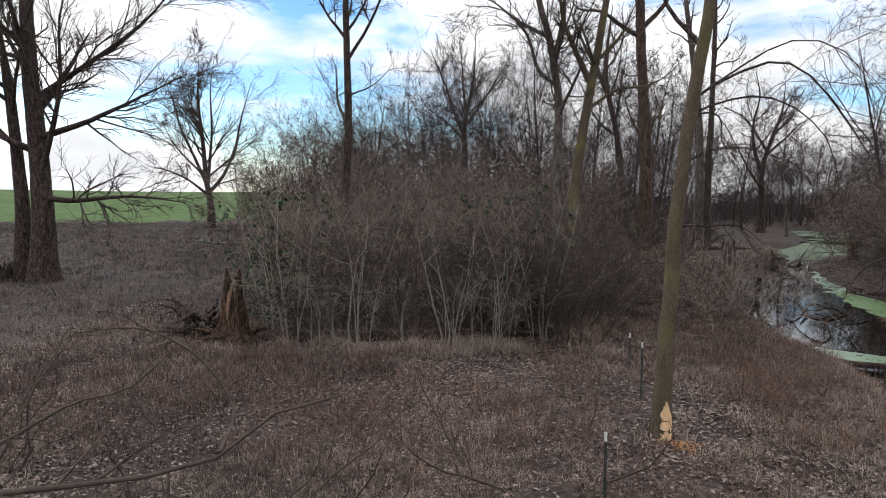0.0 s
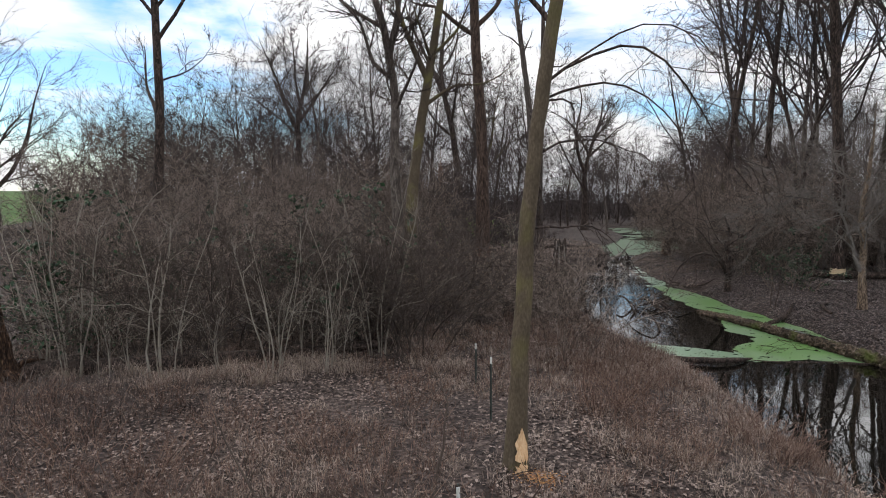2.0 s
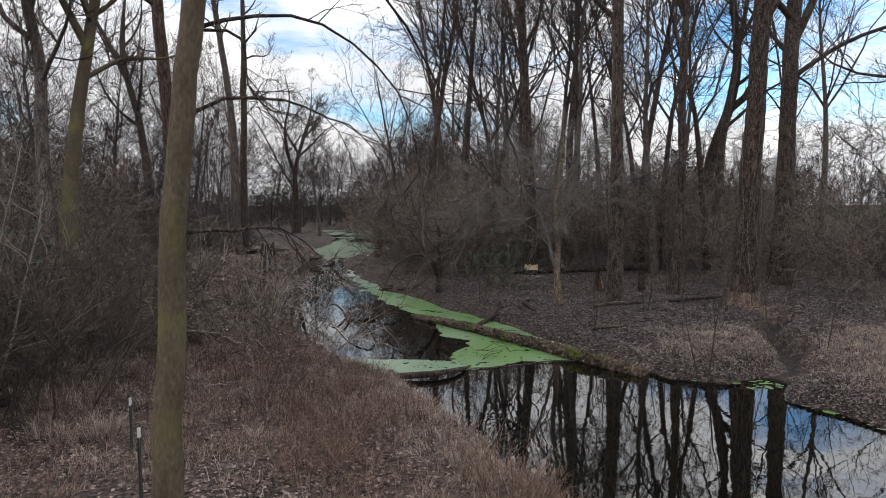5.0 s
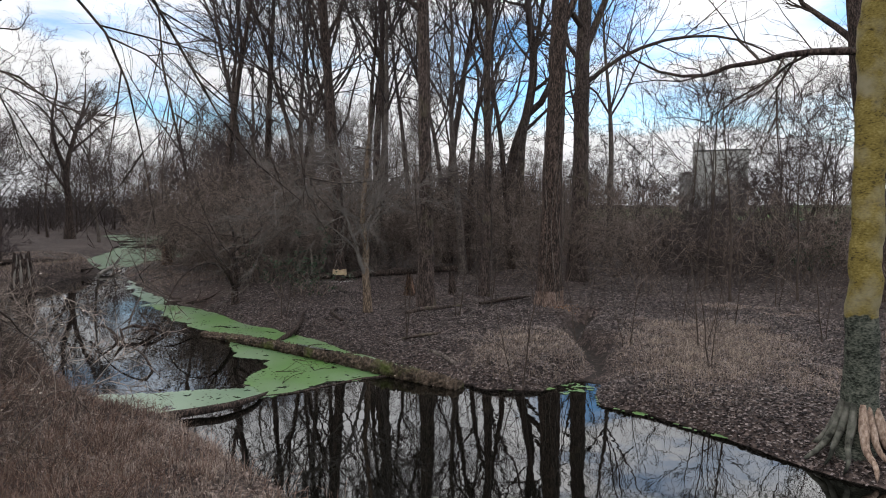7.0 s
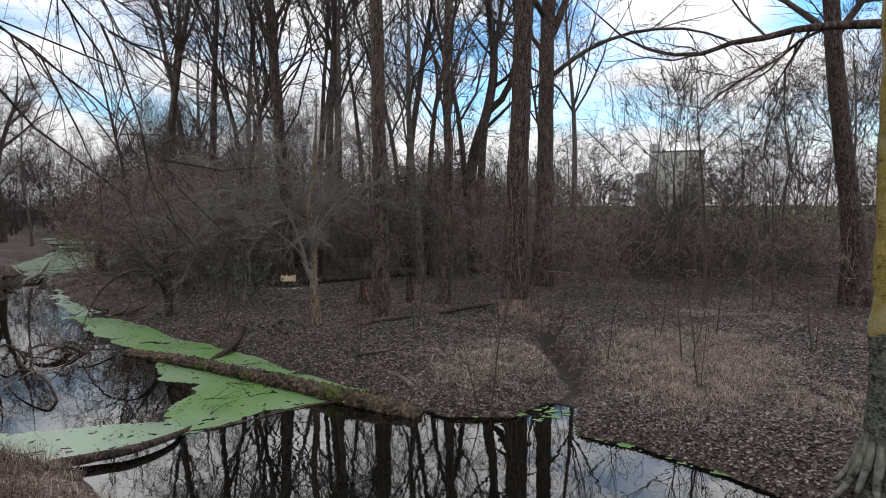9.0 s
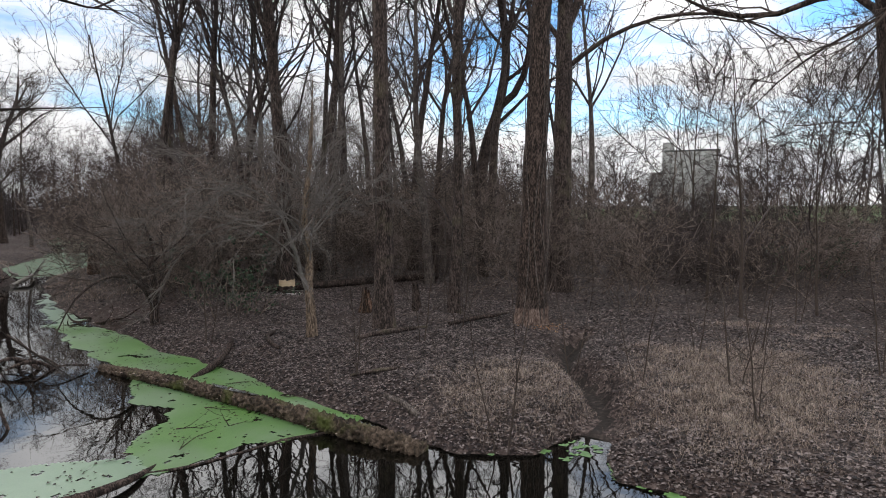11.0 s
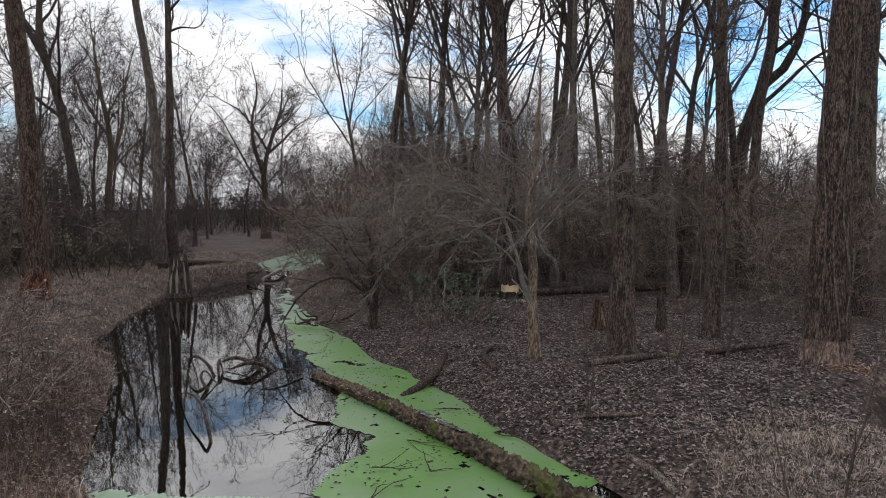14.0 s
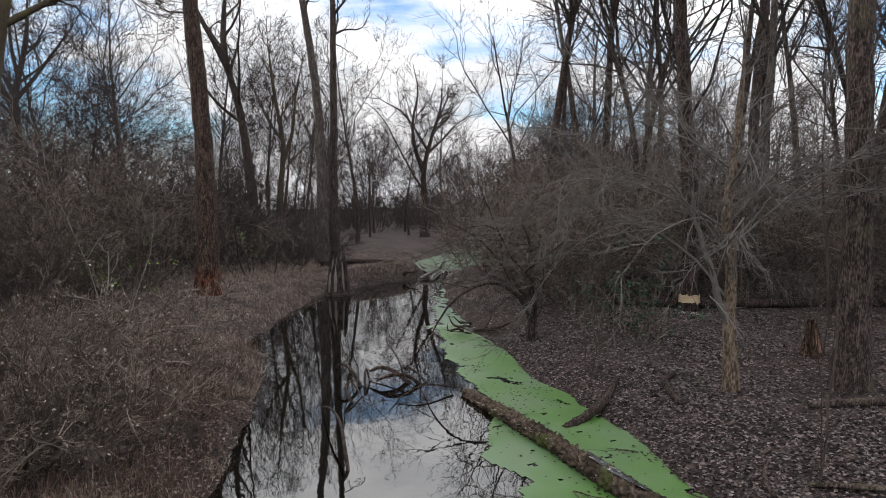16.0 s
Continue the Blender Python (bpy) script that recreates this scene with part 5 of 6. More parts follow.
# the wood that closes the view along the channel
for x, y in spread_out(20, 90, 84, 140, 34, 3.8, lambda x, y: on_land(x, y) and 0.2 < (x - 9.6) / (y - 10.7) < 0.75) + spread_out(14, 36, 58, 94, 5, 3.6, lambda x, y: on_land(x, y) and (x - 9.6) / (y - 10.7) < 0.41 and np.hypot(x - 37.9, y - 76.7) > 5):
    copy_thing(protos[rng.integers(5)], at_ground(x, y, rng.uniform(0, 6.28), rng.uniform(0.75, 1.05), -0.05))
for x, y in spread_out(22, 90, 88, 136, 44, 2.8, lambda x, y: on_land(x, y) and 0.2 < (x - 9.6) / (y - 10.7) < 0.75) + spread_out(8, 24, 56, 84, 7, 3.0, lambda x, y: on_land(x, y) and (x - 9.6) / (y - 10.7) < 0.17):
    copy_thing(far[0], at_ground(x, y, rng.uniform(0, 6.28), rng.uniform(0.9, 1.25), -0.05))
for x, y in ((85, 23.5), (92, 20), (98, 27.5), (105, 23), (88, 17.5), (110, 27), (80, 19.5), (78, 23.5), (101, 19)):
    copy_thing(haze[0], at_ground(x, y, x * 1.7, 0.62 + 0.03 * (x % 7), -0.05))
seedy = [shrub(231, 2.2, 16, 1.6, M_brush, label="bank-side shrub hung with pale dry seed heads", group="seed shrubs", wander=0.2, arch=0.08, sprigs=3, twigs=7, seeds=170, seed_mat=M_seed, seed_size=0.036),
         shrub(232, 1.8, 14, 1.5, M_brush, label="arching bank shrub with curled dry leaves", group="seed shrubs", wander=0.22, arch=0.12, sprigs=3, twigs=7, seeds=150, seed_mat=M_seed, seed_size=0.036)]
tallseed = shrub(233, 3.3, 16, 1.15, M_brush, label="tall bank shrub draped with pale curled leaves", group="seed shrubs", wander=0.24, arch=0.1, sprigs=3, twigs=7, seeds=460, seed_mat=M_seed, seed_size=0.034)
tallseed.matrix_basis = at_ground(6.6, 14.9, 0.4, 1.0, -0.05)
darkseed = shrub(234, 3.0, 16, 1.7, M_twig, label="dark bank shrub with pale hanging seed heads", group="seed shrubs", wander=0.24, arch=0.08, sprigs=3, twigs=6, seeds=300, seed_mat=M_seed, seed_size=0.045)
darkseed.matrix_basis = at_ground(8.0, 20.6, 2.1, 1.0, -0.05)
copy_thing(darkseed, at_ground(6.9, 23.6, 4.4, 1.1, -0.05))
scatter(seedy, [(8.2, 20.4), (7.2, 18.9), (9.0, 21.9), (7.8, 23.4), (9.3, 24.6), (6.4, 21.2), (8.6, 26.4), (6.6, 25.2), (9.6, 28.0), (5.4, 23.4), (7.4, 20.0), (8.4, 22.6), (6.6, 23.0)], rng, 0.9, 1.3)
weeds = [shrub(241, 0.95, 26, 0.9, M_weed, name="weed_clump", label="clump of dry reddish weed stems", group="weed clumps", branches=3, twigs=2, r=0.005, fine=0.003, wander=0.1, single=False)]
wpl = [(8.2, 14.6), (8.8, 16.0), (7.6, 15.6), (9.2, 17.4), (8.0, 17.0), (7.0, 14.2), (8.9, 14.9), (6.4, 16.2), (7.2, 12.8), (8.2, 12.6), (6.2, 13.6), (5.0, 14.6), (5.6, 17.4), (4.2, 16.6), (9.5, 19.6), (10.6, 24.6), (10.9, 26.4), (10.2, 22.6), (11.2, 28.6)]
wpl += [(float(a), float(b)) for a, b in zip(rng.uniform(-8, 7, 60), rng.uniform(5.5, 16.5, 60))]
wpl += [(float(a), float(b)) for a, b in zip(rng.uniform(4.2, 8.4, 26), rng.uniform(9.5, 17, 26))]
scatter(weeds, wpl, rng, 0.55, 1.2)
poles = [shrub(251, 4.3, 5, 0.9, M_sapling, name="sapling_clump", label="clump of slim pale saplings in front of the thicket", group="pale saplings", branches=6, twigs=3, wander=0.11, r=0.021, fine=0.005),
         shrub(252, 3.6, 3, 0.6, M_sapling, name="sapling", label="slim pale bare sapling", group="pale saplings", branches=7, twigs=3, wander=0.12, r=0.018, fine=0.004)]
scatter(poles, [(-2.0, 15.6), (0.4, 16.2), (-3.2, 15.9), (2.6, 16.8), (-0.9, 15.6), (-1.9, 16.6), (1.2, 15.4), (-4.6, 17.2), (0.9, 16.6), (-3.9, 16.3), (1.8, 17.0), (8.9, 24.5), (0.1, 15.5), (1.5, 15.9), (-2.7, 16.2)], rng, 0.7, 1.1)
darks = [shrub(255, 3.4, 2, 0.4, M_twig, name="young_tree", label="thin dark bare sapling on the far bank", group="dark saplings", branches=8, twigs=4, wander=0.07, r=0.02, fine=0.004)]
scatter(darks, [(15.9, 11.8), (17.4, 16.1), (19.1, 10.4), (19.7, 8.7), (21.8, 9.8), (20.6, 12.2), (17.9, 8.1), (23, 8.6), (20.2, 16.2), (22.0, 6.2), (18.2, 21.9), (21.8, 14.2), (22.4, 16.3), (22.9, 19.9), (27.5, 8.0), (26, 4.5), (28.3, 5.6)], rng, 0.7, 1.1)
near = [shrub(261, 2.9, 7, 2.8, M_twig, label="dark low branching bush close by", group="meadow bushes", wander=0.2, arch=0.12, branches=6, twigs=4, r=0.02, fine=0.004)]
scatter(near, [(-2.6, 4.9), (-3.9, 5.6), (-2.2, 6.8), (1.3, 8.6), (-6.5, 9.0)], rng, 0.8, 1.0)
rs = np.random.default_rng(65)
low = new("low_branch")
tagged(low, "dark low branch with forking twigs reaching over the meadow", "branch")
lines = [[(-7.5, 5.4, 0.5), (-5.6, 5.0, 1.5), (-3.4, 4.8, 2.02), (-2.7, 4.8, 2.1), (-1.75, 4.9, 2.27), (-1.3, 5.0, 2.6), (-0.8, 5.0, 2.73)], [(-4.6, 5.0, 1.8), (-3.6, 5.2, 2.3), (-3.0, 5.2, 2.62), (-2.6, 5.2, 2.72), (-2.25, 5.2, 3.02)], [(-1.75, 4.9, 2.3), (-1.8, 5.4, 2.5), (-2.1, 5.4, 2.95), (-2.5, 5.4, 3.17), (-3.15, 5.4, 3.15)], [(-4.0, 4.9, 1.9), (-3.4, 4.9, 2.4), (-3.6, 4.9, 2.9)], [(-2.7, 4.8, 2.1), (-2.2, 5.1, 2.4), (-1.8, 5.3, 2.45)]]
LP = np.array([smooth_line(q, 14) for q in lines])
LR = np.array([0.05, 0.022, 0.018, 0.018, 0.014])[:, None] * np.linspace(1, 0.2, 14)[None]
for q, r in zip(LP, LR):
    child("limb", mesh_of("limb", *tubes(q[None], r[None], 7), M_twig), low)
tagged(child("brush", mesh_of("brush", *crown(LP, LR, rs, 6, 3, 2, fine=0.0035, up=0.02, blen=(0.15, 0.35)), M_twig), low), kind="stuff")
green = [shrub(271, 2.2, 10, 1.6, M_brush, name="evergreen_shrub", label="dark green evergreen bush among bare twigs", group="evergreen shrubs", seeds=1100, seed_mat=M_evergreen, seed_size=0.07)]
scatter(green, [(-4.3, 17.6), (20.6, 23.6), (36.5, 7.5), (17.5, 52)], rng, 1.0, 1.3)
for x, y, k in ((-4.5, 19.8, 1.55), (-3.9, 20.8, 1.6), (1.2, 19.4, 1.6), (2.2, 20.4, 1.5)):
    copy_thing(green[0], at_ground(x, y, 3 * x, k, -0.05))
fresh = [shrub(281, 2.6, 8, 1.8, M_brush, name="leafing_shrub", label="shrub with the first pale green leaves", group="leafing shrubs", seeds=160, seed_mat=M_newleaf, seed_size=0.12)]
scatter(fresh, [(8.6, 38.4), (16.2, 50)], rng, 0.9, 1.3)


# ---- logs, stumps and branches ----
def log(points, radii, mat, label, name="log", sides=12, rough=0.14, seed=1.0, k=30, category="log"):
    """A lying trunk with closed, ragged ends."""
    P = smooth_line(points, k)
    R = np.interp(np.linspace(0, 1, k), np.linspace(0, 1, len(radii)), radii)
    V, F = tubes(P[None], R[None], sides)
    c = np.repeat(P, sides, 0)
    a = np.tile(np.arange(sides), k)
    w = 1 + rough * (2 * fbm(a * 0.7, np.repeat(np.arange(k), sides) * 0.6, seed) - 1)
    w = w + 0.5 * rough * (2 * fbm(a * 1.9, np.repeat(np.arange(k), sides) * 1.7, seed + 9) - 1)
    V = c + (V - c) * w[:, None]
    ring0, ring1 = np.arange(sides), np.arange(sides) + (k - 1) * sides
    n = len(V)
    V = np.concatenate([V, P[:1], P[-1:]])
    caps = [(int(ring0[(i + 1) % sides]), int(ring0[i]), n, n) for i in range(sides)] + [(int(ring1[i]), int(ring1[(i + 1) % sides]), n + 1, n + 1) for i in range(sides)]
    me = bpy.data.meshes.new(name)
    me.from_pydata(V.tolist(), [], [tuple(f) for f in F.tolist()] + [f[:3] for f in caps])
    me.polygons.foreach_set("use_smooth", np.concatenate([np.ones(len(F), bool), np.zeros(len(caps), bool)]))
    me.materials.append(mat)
    return tagged(new(name, me), label, category)


pond_log = log([(15.75, 22.9, 0.02), (15.65, 20.8, 0.1), (15.55, 18.6, 0.12), (15.4, 16.4, 0.13), (15.2, 14.4, 0.12), (15.25, 12.9, 0.0)], [0.11, 0.135, 0.14, 0.15, 0.16, 0.17], M_log, "long mossy fallen trunk lying in the duckweed", "fallen_log", 30, 0.62, 3.0, 320)
# a stretch of its top has lost the bark
rs = np.random.default_rng(91)
n, m = 26, 9
V = []
for j in range(n):
    t = j / (n - 1)
    wide = (0.25 + 0.75 * math.sin(math.pi * t) ** 0.5) * rs.uniform(0.85, 1.1)
    for i in range(m):
        a = radians(68 + 44 * wide * (2 * i / (m - 1) - 1))
        r = 0.185 + 0.004 * rs.normal()
        V.append((15.555 - 0.1 * t + r * math.cos(a), 18.5 - 1.45 * t + 0.03 * rs.normal(), 0.115 + r * math.sin(a)))
F = [(j * m + i, (j + 1) * m + i, (j + 1) * m + i + 1, j * m + i + 1) for j in range(n - 1) for i in range(m - 1)]
child("bared_wood", mesh_of("bared_wood", V, F, M_bared), pond_log, "bared wet wood streaked black and white")
log([(18.3, 21.0, 0.5), (17.8, 20.7, 0.26), (17.2, 20.4, 0.12), (16.4, 20.2, -0.04)], [0.05, 0.075, 0.09, 0.085], M_bark_dark, "short dark log sloping from the bank into the water", "bank_log", 12, 0.5, 5.0)
log([(12.7, 16.3, -0.02), (11.9, 15.9, 0.1), (11.2, 15.9, 0.12), (10.5, 16.3, 0.1), (9.7, 16.6, 0.12)], [0.03, 0.055, 0.075, 0.085, 0.09], M_bark_dark, "curved dark branch lying at the water's edge", "curved_log", 10, 0.15, 6.0)

log([(15.3, 14.8, 0.0), (14.6, 15.25, 0.005), (13.6, 15.55, -0.005), (12.8, 15.8, 0.01), (12.3, 16.2, 0.0)], [0.03, 0.03, 0.028, 0.025, 0.02], M_bark_dark, "thin dark sunken pole edging the duckweed", "sunken_pole", 9, 0.15, 18.0)


def gz(x, y, up=0.0):
    return (x, y, float(height(x, y)) + up)


log([gz(19.6, 17.75, 0.05), gz(20.3, 17.3, 0.09), gz(21.0, 17.25, 0.07), gz(21.6, 16.85, 0.05)], [0.05, 0.075, 0.07, 0.04], M_bark, "thin fallen log lying on the leaf litter", "fallen_log", 10, 0.35, 7.0)
log([gz(22.2, 16.5, 0.05), gz(22.9, 16.35, 0.12), gz(23.7, 15.9, 0.16), gz(24.5, 15.75, 0.1)], [0.06, 0.07, 0.06, 0.03], M_bark_dark, "crooked dark fallen limb on dead leaves", "fallen_log", 10, 0.35, 27.0)
log([gz(24.2, 28.2, 0.12), gz(27.2, 25.5, 0.15), gz(29.6, 24.4, 0.15), gz(31.8, 22.8, 0.15)], [0.15, 0.18, 0.16, 0.14], M_bark_dark, "dark fallen trunk behind a gnawed tree", "fallen_log", 10, 0.12, 9.0)
log([gz(17.3, 16.1, 0.04), gz(17.5, 15.7, 0.07), gz(17.9, 15.2, 0.04)], [0.03, 0.045, 0.04], M_bark, "dull brown fallen branch on the bank", "fallen_branch", 8, 0.1, 10.0, category="branch")
log([gz(16.35, 14.5, 0.3), gz(16.3, 14.1, 0.2), gz(16.2, 13.6, 0.0)], [0.045, 0.06, 0.06], M_bark_pale, "short bleached stub leaning on the bank", "branch_stub", 8, 0.1, 11.0, category="branch")
log([gz(17.4, 16.8, 0.04), gz(17.1, 16.6, 0.06), gz(16.8, 16.2, 0.04)], [0.025, 0.035, 0.03], M_bark, "dull stick lying by the shore", "fallen_branch", 7, 0.1, 12.0, category="branch")
log([gz(19.4, 20.6, 0.04), gz(18.6, 20.0, 0.08), gz(18.2, 19.2, 0.04)], [0.06, 0.07, 0.05], M_bark_dark, "short rotten log on dead leaves", "fallen_log", 8, 0.12, 13.0)
log([gz(-5.2, 16.9, 0.1), gz(-2.2, 16.7, 0.14), gz(1.0, 17.0, 0.12), gz(3.0, 17.6, 0.08)], [0.2, 0.18, 0.15, 0.1], M_bark_dark, "long dark trunk lying along the thicket's foot", "fallen_log", 10, 0.15, 14.0)
log([gz(18.6, 46.6, 0.2), gz(20.2, 46.8, 0.22), gz(22.6, 47.2, 0.16), (24.6, 47.8, 0.2)], [0.17, 0.18, 0.16, 0.1], M_bark_dark, "dark log lying over the mud bar of the pond", "dam_log", 12, 0.3, 15.0)
log([gz(20.8, 44.4, 0.08), gz(22.4, 45.2, 0.1), (24.0, 45.9, 0.25), (25.0, 46.6, 0.08)], [0.06, 0.09, 0.08, 0.04], M_bark, "brown branch bedded in the mud bar", "dam_branch", 10, 0.3, 19.0, category="branch")
log([(23.0, 42.8, 0.1), (24.6, 44.4, 0.3), (26.0, 46.6, 0.2)], [0.1, 0.12, 0.08], M_grey_wood, "grey branch caught in the dam", "dam_branch", 8, 0.15, 16.0, category="branch")
log([gz(7.2, 21.3, 0.35), gz(8.3, 21.0, 0.55), gz(9.3, 20.9, 0.45)], [0.012, 0.016, 0.012], M_sapling, "pale bare stick lying over the bank weeds", "fallen_branch", 6, 0.05, 17.0, category="branch")


def snag_top(x, y, h, r, mats, label, seed, spike=0.4, name="broken_stump", tall=0.0, cone=0.0):
    """A rotten stump, its rim split into long uneven splinters."""
    rs = np.random.default_rng(seed)
    root_ob = new(name)
    root_ob.location = (x, y, max(float(height(x, y)), -0.1))
    tagged(root_ob, label, "stump")
    n, rows = 26, 9
    a = np.linspace(0, 2 * np.pi, n, endpoint=False)
    rim = h * (0.55 + spike * rs.uniform(0, 1, n) ** 1.5)
    out = r * (1 + 0.12 * rs.normal(0, 1, n))
    V, F = [], []
    for shell, inset in ((0, 1.0), (1, 0.72)):
        for j in range(rows):
            t = j / (rows - 1)
            rr = out * inset * (1.3 - 0.36 * min(1, t * 2.5) - 0.06 * t) * (1 + cone * (0.5 - t))
            zz = -0.2 + (rim + 0.2) * t * (1.0 if shell == 0 else 0.98)
            V += [(float(rr[i] * math.cos(a[i])), float(rr[i] * math.sin(a[i])), float(zz[i])) for i in range(n)]
    for shell in (0, 1):
        o = shell * rows * n
        for j in range(rows - 1):
            for i in range(n):
                q = (o + j * n + i, o + j * n + (i + 1) % n, o + (j + 1) * n + (i + 1) % n, o + (j + 1) * n + i)
                F.append(q if shell == 0 else q[::-1])
    t0, t1 = (rows - 1) * n, rows * n + (rows - 1) * n
    F += [(t0 + i, t0 + (i + 1) % n, t1 + (i + 1) % n, t1 + i) for i in range(n)]
    child("shell", mesh_of("shell", V, F, mats[0], False), root_ob)
    for _ in range(7):
        b, w = rs.uniform(0, 6.28), rs.uniform(0.04, 0.09)
        base = np.array([math.cos(b), math.sin(b), 0]) * r * rs.uniform(0.2, 0.95)
        L = np.array([[base + [0, 0, 0.1], base * 0.95 + [0, 0, h * 0.5], base * 0.8 + [0, 0, h * rs.uniform(0.7, 1.05)]]])
        child("splinter", mesh_of("splinter", *tubes(L, np.array([[w * 1.4, w, 0.008]]), 5), mats[1], False), root_ob)
    if tall:
        L = np.array([[(-0.12, -0.24, tall * 0.42), (-0.1, -0.24, tall * 0.6), (-0.05, -0.18, tall * 0.85), (0.02, -0.14, tall)]])
        child("splinter", mesh_of("splinter", *tubes(L, np.array([[0.03, 0.045, 0.05, 0.006]]), 6), M_gnaw_old, False), root_ob, "tall pale splinter")
        L = grow(np.zeros((9, 3)) + [0, 0, 0.15], np.stack([np.cos(np.arange(9) * 0.7), np.sin(np.arange(9) * 0.7), np.full(9, 0.15)], -1), rs.uniform(0.6, 1.4, 9), 6, 0.25, -0.06, rs)
        for q in L:
            child("root", mesh_of("root", *needles(q[None], np.linspace(0.12, 0.02, 6)[None], 6), M_rot), root_ob)
    return root_ob


snag_top(-5.4, 16.5, 1.5, 0.33, (M_rot, M_rot), "rotten split stump with one tall pale splinter", 41, 0.8, tall=1.6, cone=0.8)
split = snag_top(17.6, 39.5, 2.1, 0.5, (M_bark_dark, M_grey_wood), "dark split stump with pale wood at the water's edge", 42, 0.45, cone=0.35)
for a, w, top in ((4.2, 0.08, 1.5), (4.9, 0.06, 1.7), (3.6, 0.06, 1.2)):
    q = np.array([[(0.55 * math.cos(a), 0.55 * math.sin(a), 0.3), (0.5 * math.cos(a), 0.5 * math.sin(a), 0.9), (0.42 * math.cos(a), 0.42 * math.sin(a), top)]])
    child("splinter", mesh_of("splinter", *tubes(q, np.array([[w * 0.6, w, 0.01]]), 5), M_grey_wood, False), split, "pale split wood")
snag_top(26.0, 40.6, 1.3, 0.3, (M_rot, M_gnaw_old), "low reddish stump across the channel", 43)
snag_top(23.8, 18.7, 1.0, 0.1, (M_bark_dark, M_bark_dark), "short dark broken stub on the wood floor", 44)
snag_top(23.1, 20.2, 0.75, 0.22, (M_rot, M_gnaw_old), "orange gnawed stump on the wood floor", 45, 0.75, cone=0.9)
snag_top(13.6, 55.1, 8.5, 0.32, (M_bark_pale, M_gnaw_old), "tall snapped trunk with an orange broken top", 46, 0.12, "broken_tree")
snag_top(-19.3, 28.0, 0.9, 0.5, (M_bark_dark, M_bark_dark), "dark hollow foot beside an old tree", 47)


def tangle_of(name, label, x, y, z, n, reach, up, thick, mat, seed, category):
    """Short crooked pieces thrown out from one heap."""
    rs = np.random.default_rng(seed)
    ob = new(name)
    ob.location = (x, y, z)
    tagged(ob, label, category)
    a = rs.uniform(0, 6.28, n)
    st = np.stack([np.cos(a) * reach * 0.25, np.sin(a) * reach * 0.25, rs.uniform(0, up * 0.6, n)], -1)
    wy = np.stack([np.cos(a + rs.normal(0, 0.6, n)), np.sin(a + rs.normal(0, 0.6, n)), rs.uniform(-0.1, 0.7, n)], -1)
    L = grow(st, wy, reach * rs.uniform(0.4, 1.0, n), 7, 0.3, -0.03, rs)
    L[:, :, 2] = np.maximum(L[:, :, 2], 0.01)
    for q in L:
        w = thick * rs.uniform(0.4, 1.2)
        child("root" if category == "root plate" else "branch", mesh_of("piece", *needles(q[None], np.linspace(w, w * 0.25, 7)[None], 6), mat), ob)
    return ob


tangle_of("root_plate", "dark upturned root plate beside a rotten stump", -6.6, 17.3, float(height(-6.6, 17.3)), 34, 1.1, 1.1, 0.09, M_bark_dark, 181, "root plate")
tangle_of("branch_heap", "heap of brown branches caught against the dam", 22.4, 44.0, 0.12, 14, 1.5, 0.25, 0.05, M_bark_dark, 182, "branches")
tangle_of("branch_heap", "heap of grey driftwood branches at the dam", 25.2, 46.0, 0.2, 14, 1.6, 0.25, 0.05, M_grey_wood, 183, "branches")
tangle_of("branch_heap", "dark branches strewn along the water's edge", 18.9, 28.4, 0.1, 12, 1.6, 0.3, 0.05, M_bark_dark, 184, "branches")


def gnaw_patch(parent, r, z0, z1, a0, a1, mat, seed, label, proud=1.02, ring=False):
    """A patch of bared wood that wraps part of a trunk, with a ragged rim."""
    rs = np.random.default_rng(seed)
    n, m = 14, 16
    V = []
    for j in range(m):
        t = j / (m - 1)
        side = 0.5 * min(1.0, (1 - t) * 2.2 + 0.08) * min(1.0, t * 4 + 0.5)
        side = 0.5 if ring else side
        left, right = side * (1 + 0.16 * rs.normal()), side * (1 + 0.05 * rs.normal())
        for i in range(n):
            u = i / (n - 1)
            rag = left if u < 0.5 else right
            a = radians((a0 + a1) / 2 + (a1 - a0) * (u - 0.5) * 2 * min(rag, 0.55))
            dent = 1 - 0.1 * math.sin(math.pi * u) * math.sin(math.pi * t)
            rr = r(z0 + (z1 - z0) * t) * proud * (dent * 0.5 + 0.5)
            V.append((rr * math.cos(a), rr * math.sin(a), z0 + (z1 - z0) * t + 0.025 * rs.normal()))
    F = [(j * n + i, j * n + i + 1, (j + 1) * n + i + 1, (j + 1) * n + i) for j in range(m - 1) for i in range(n - 1)]
    parent = next(o for o in parent.children if o.name.startswith("trunk"))
    return child("gnawed_wood", mesh_of("gnawed_wood", V, F, mat, False), parent, label)


gnaw_tree = bpy.data.objects["gnawed_tree"]
gnaw_patch(gnaw_tree, lambda z: 0.235 - 0.07 * min(1, (z + 0.1) / 0.6), 0.15, 0.56, -105, -45, M_fresh, 51, "bright fresh wood bared by a beaver")
gnaw_patch(gnaw_tree, lambda z: 0.25 - 0.07 * min(1, (z + 0.1) / 0.6), 0.0, 0.12, -105, -62, M_fresh, 52, "small bright bared patch")
gnaw_patch(cut, lambda z: 0.315 - 0.03 * z, 0.28, 0.52, 120, 340, M_ring, 54, "pale ring of gnawed wood", 1.1, True)


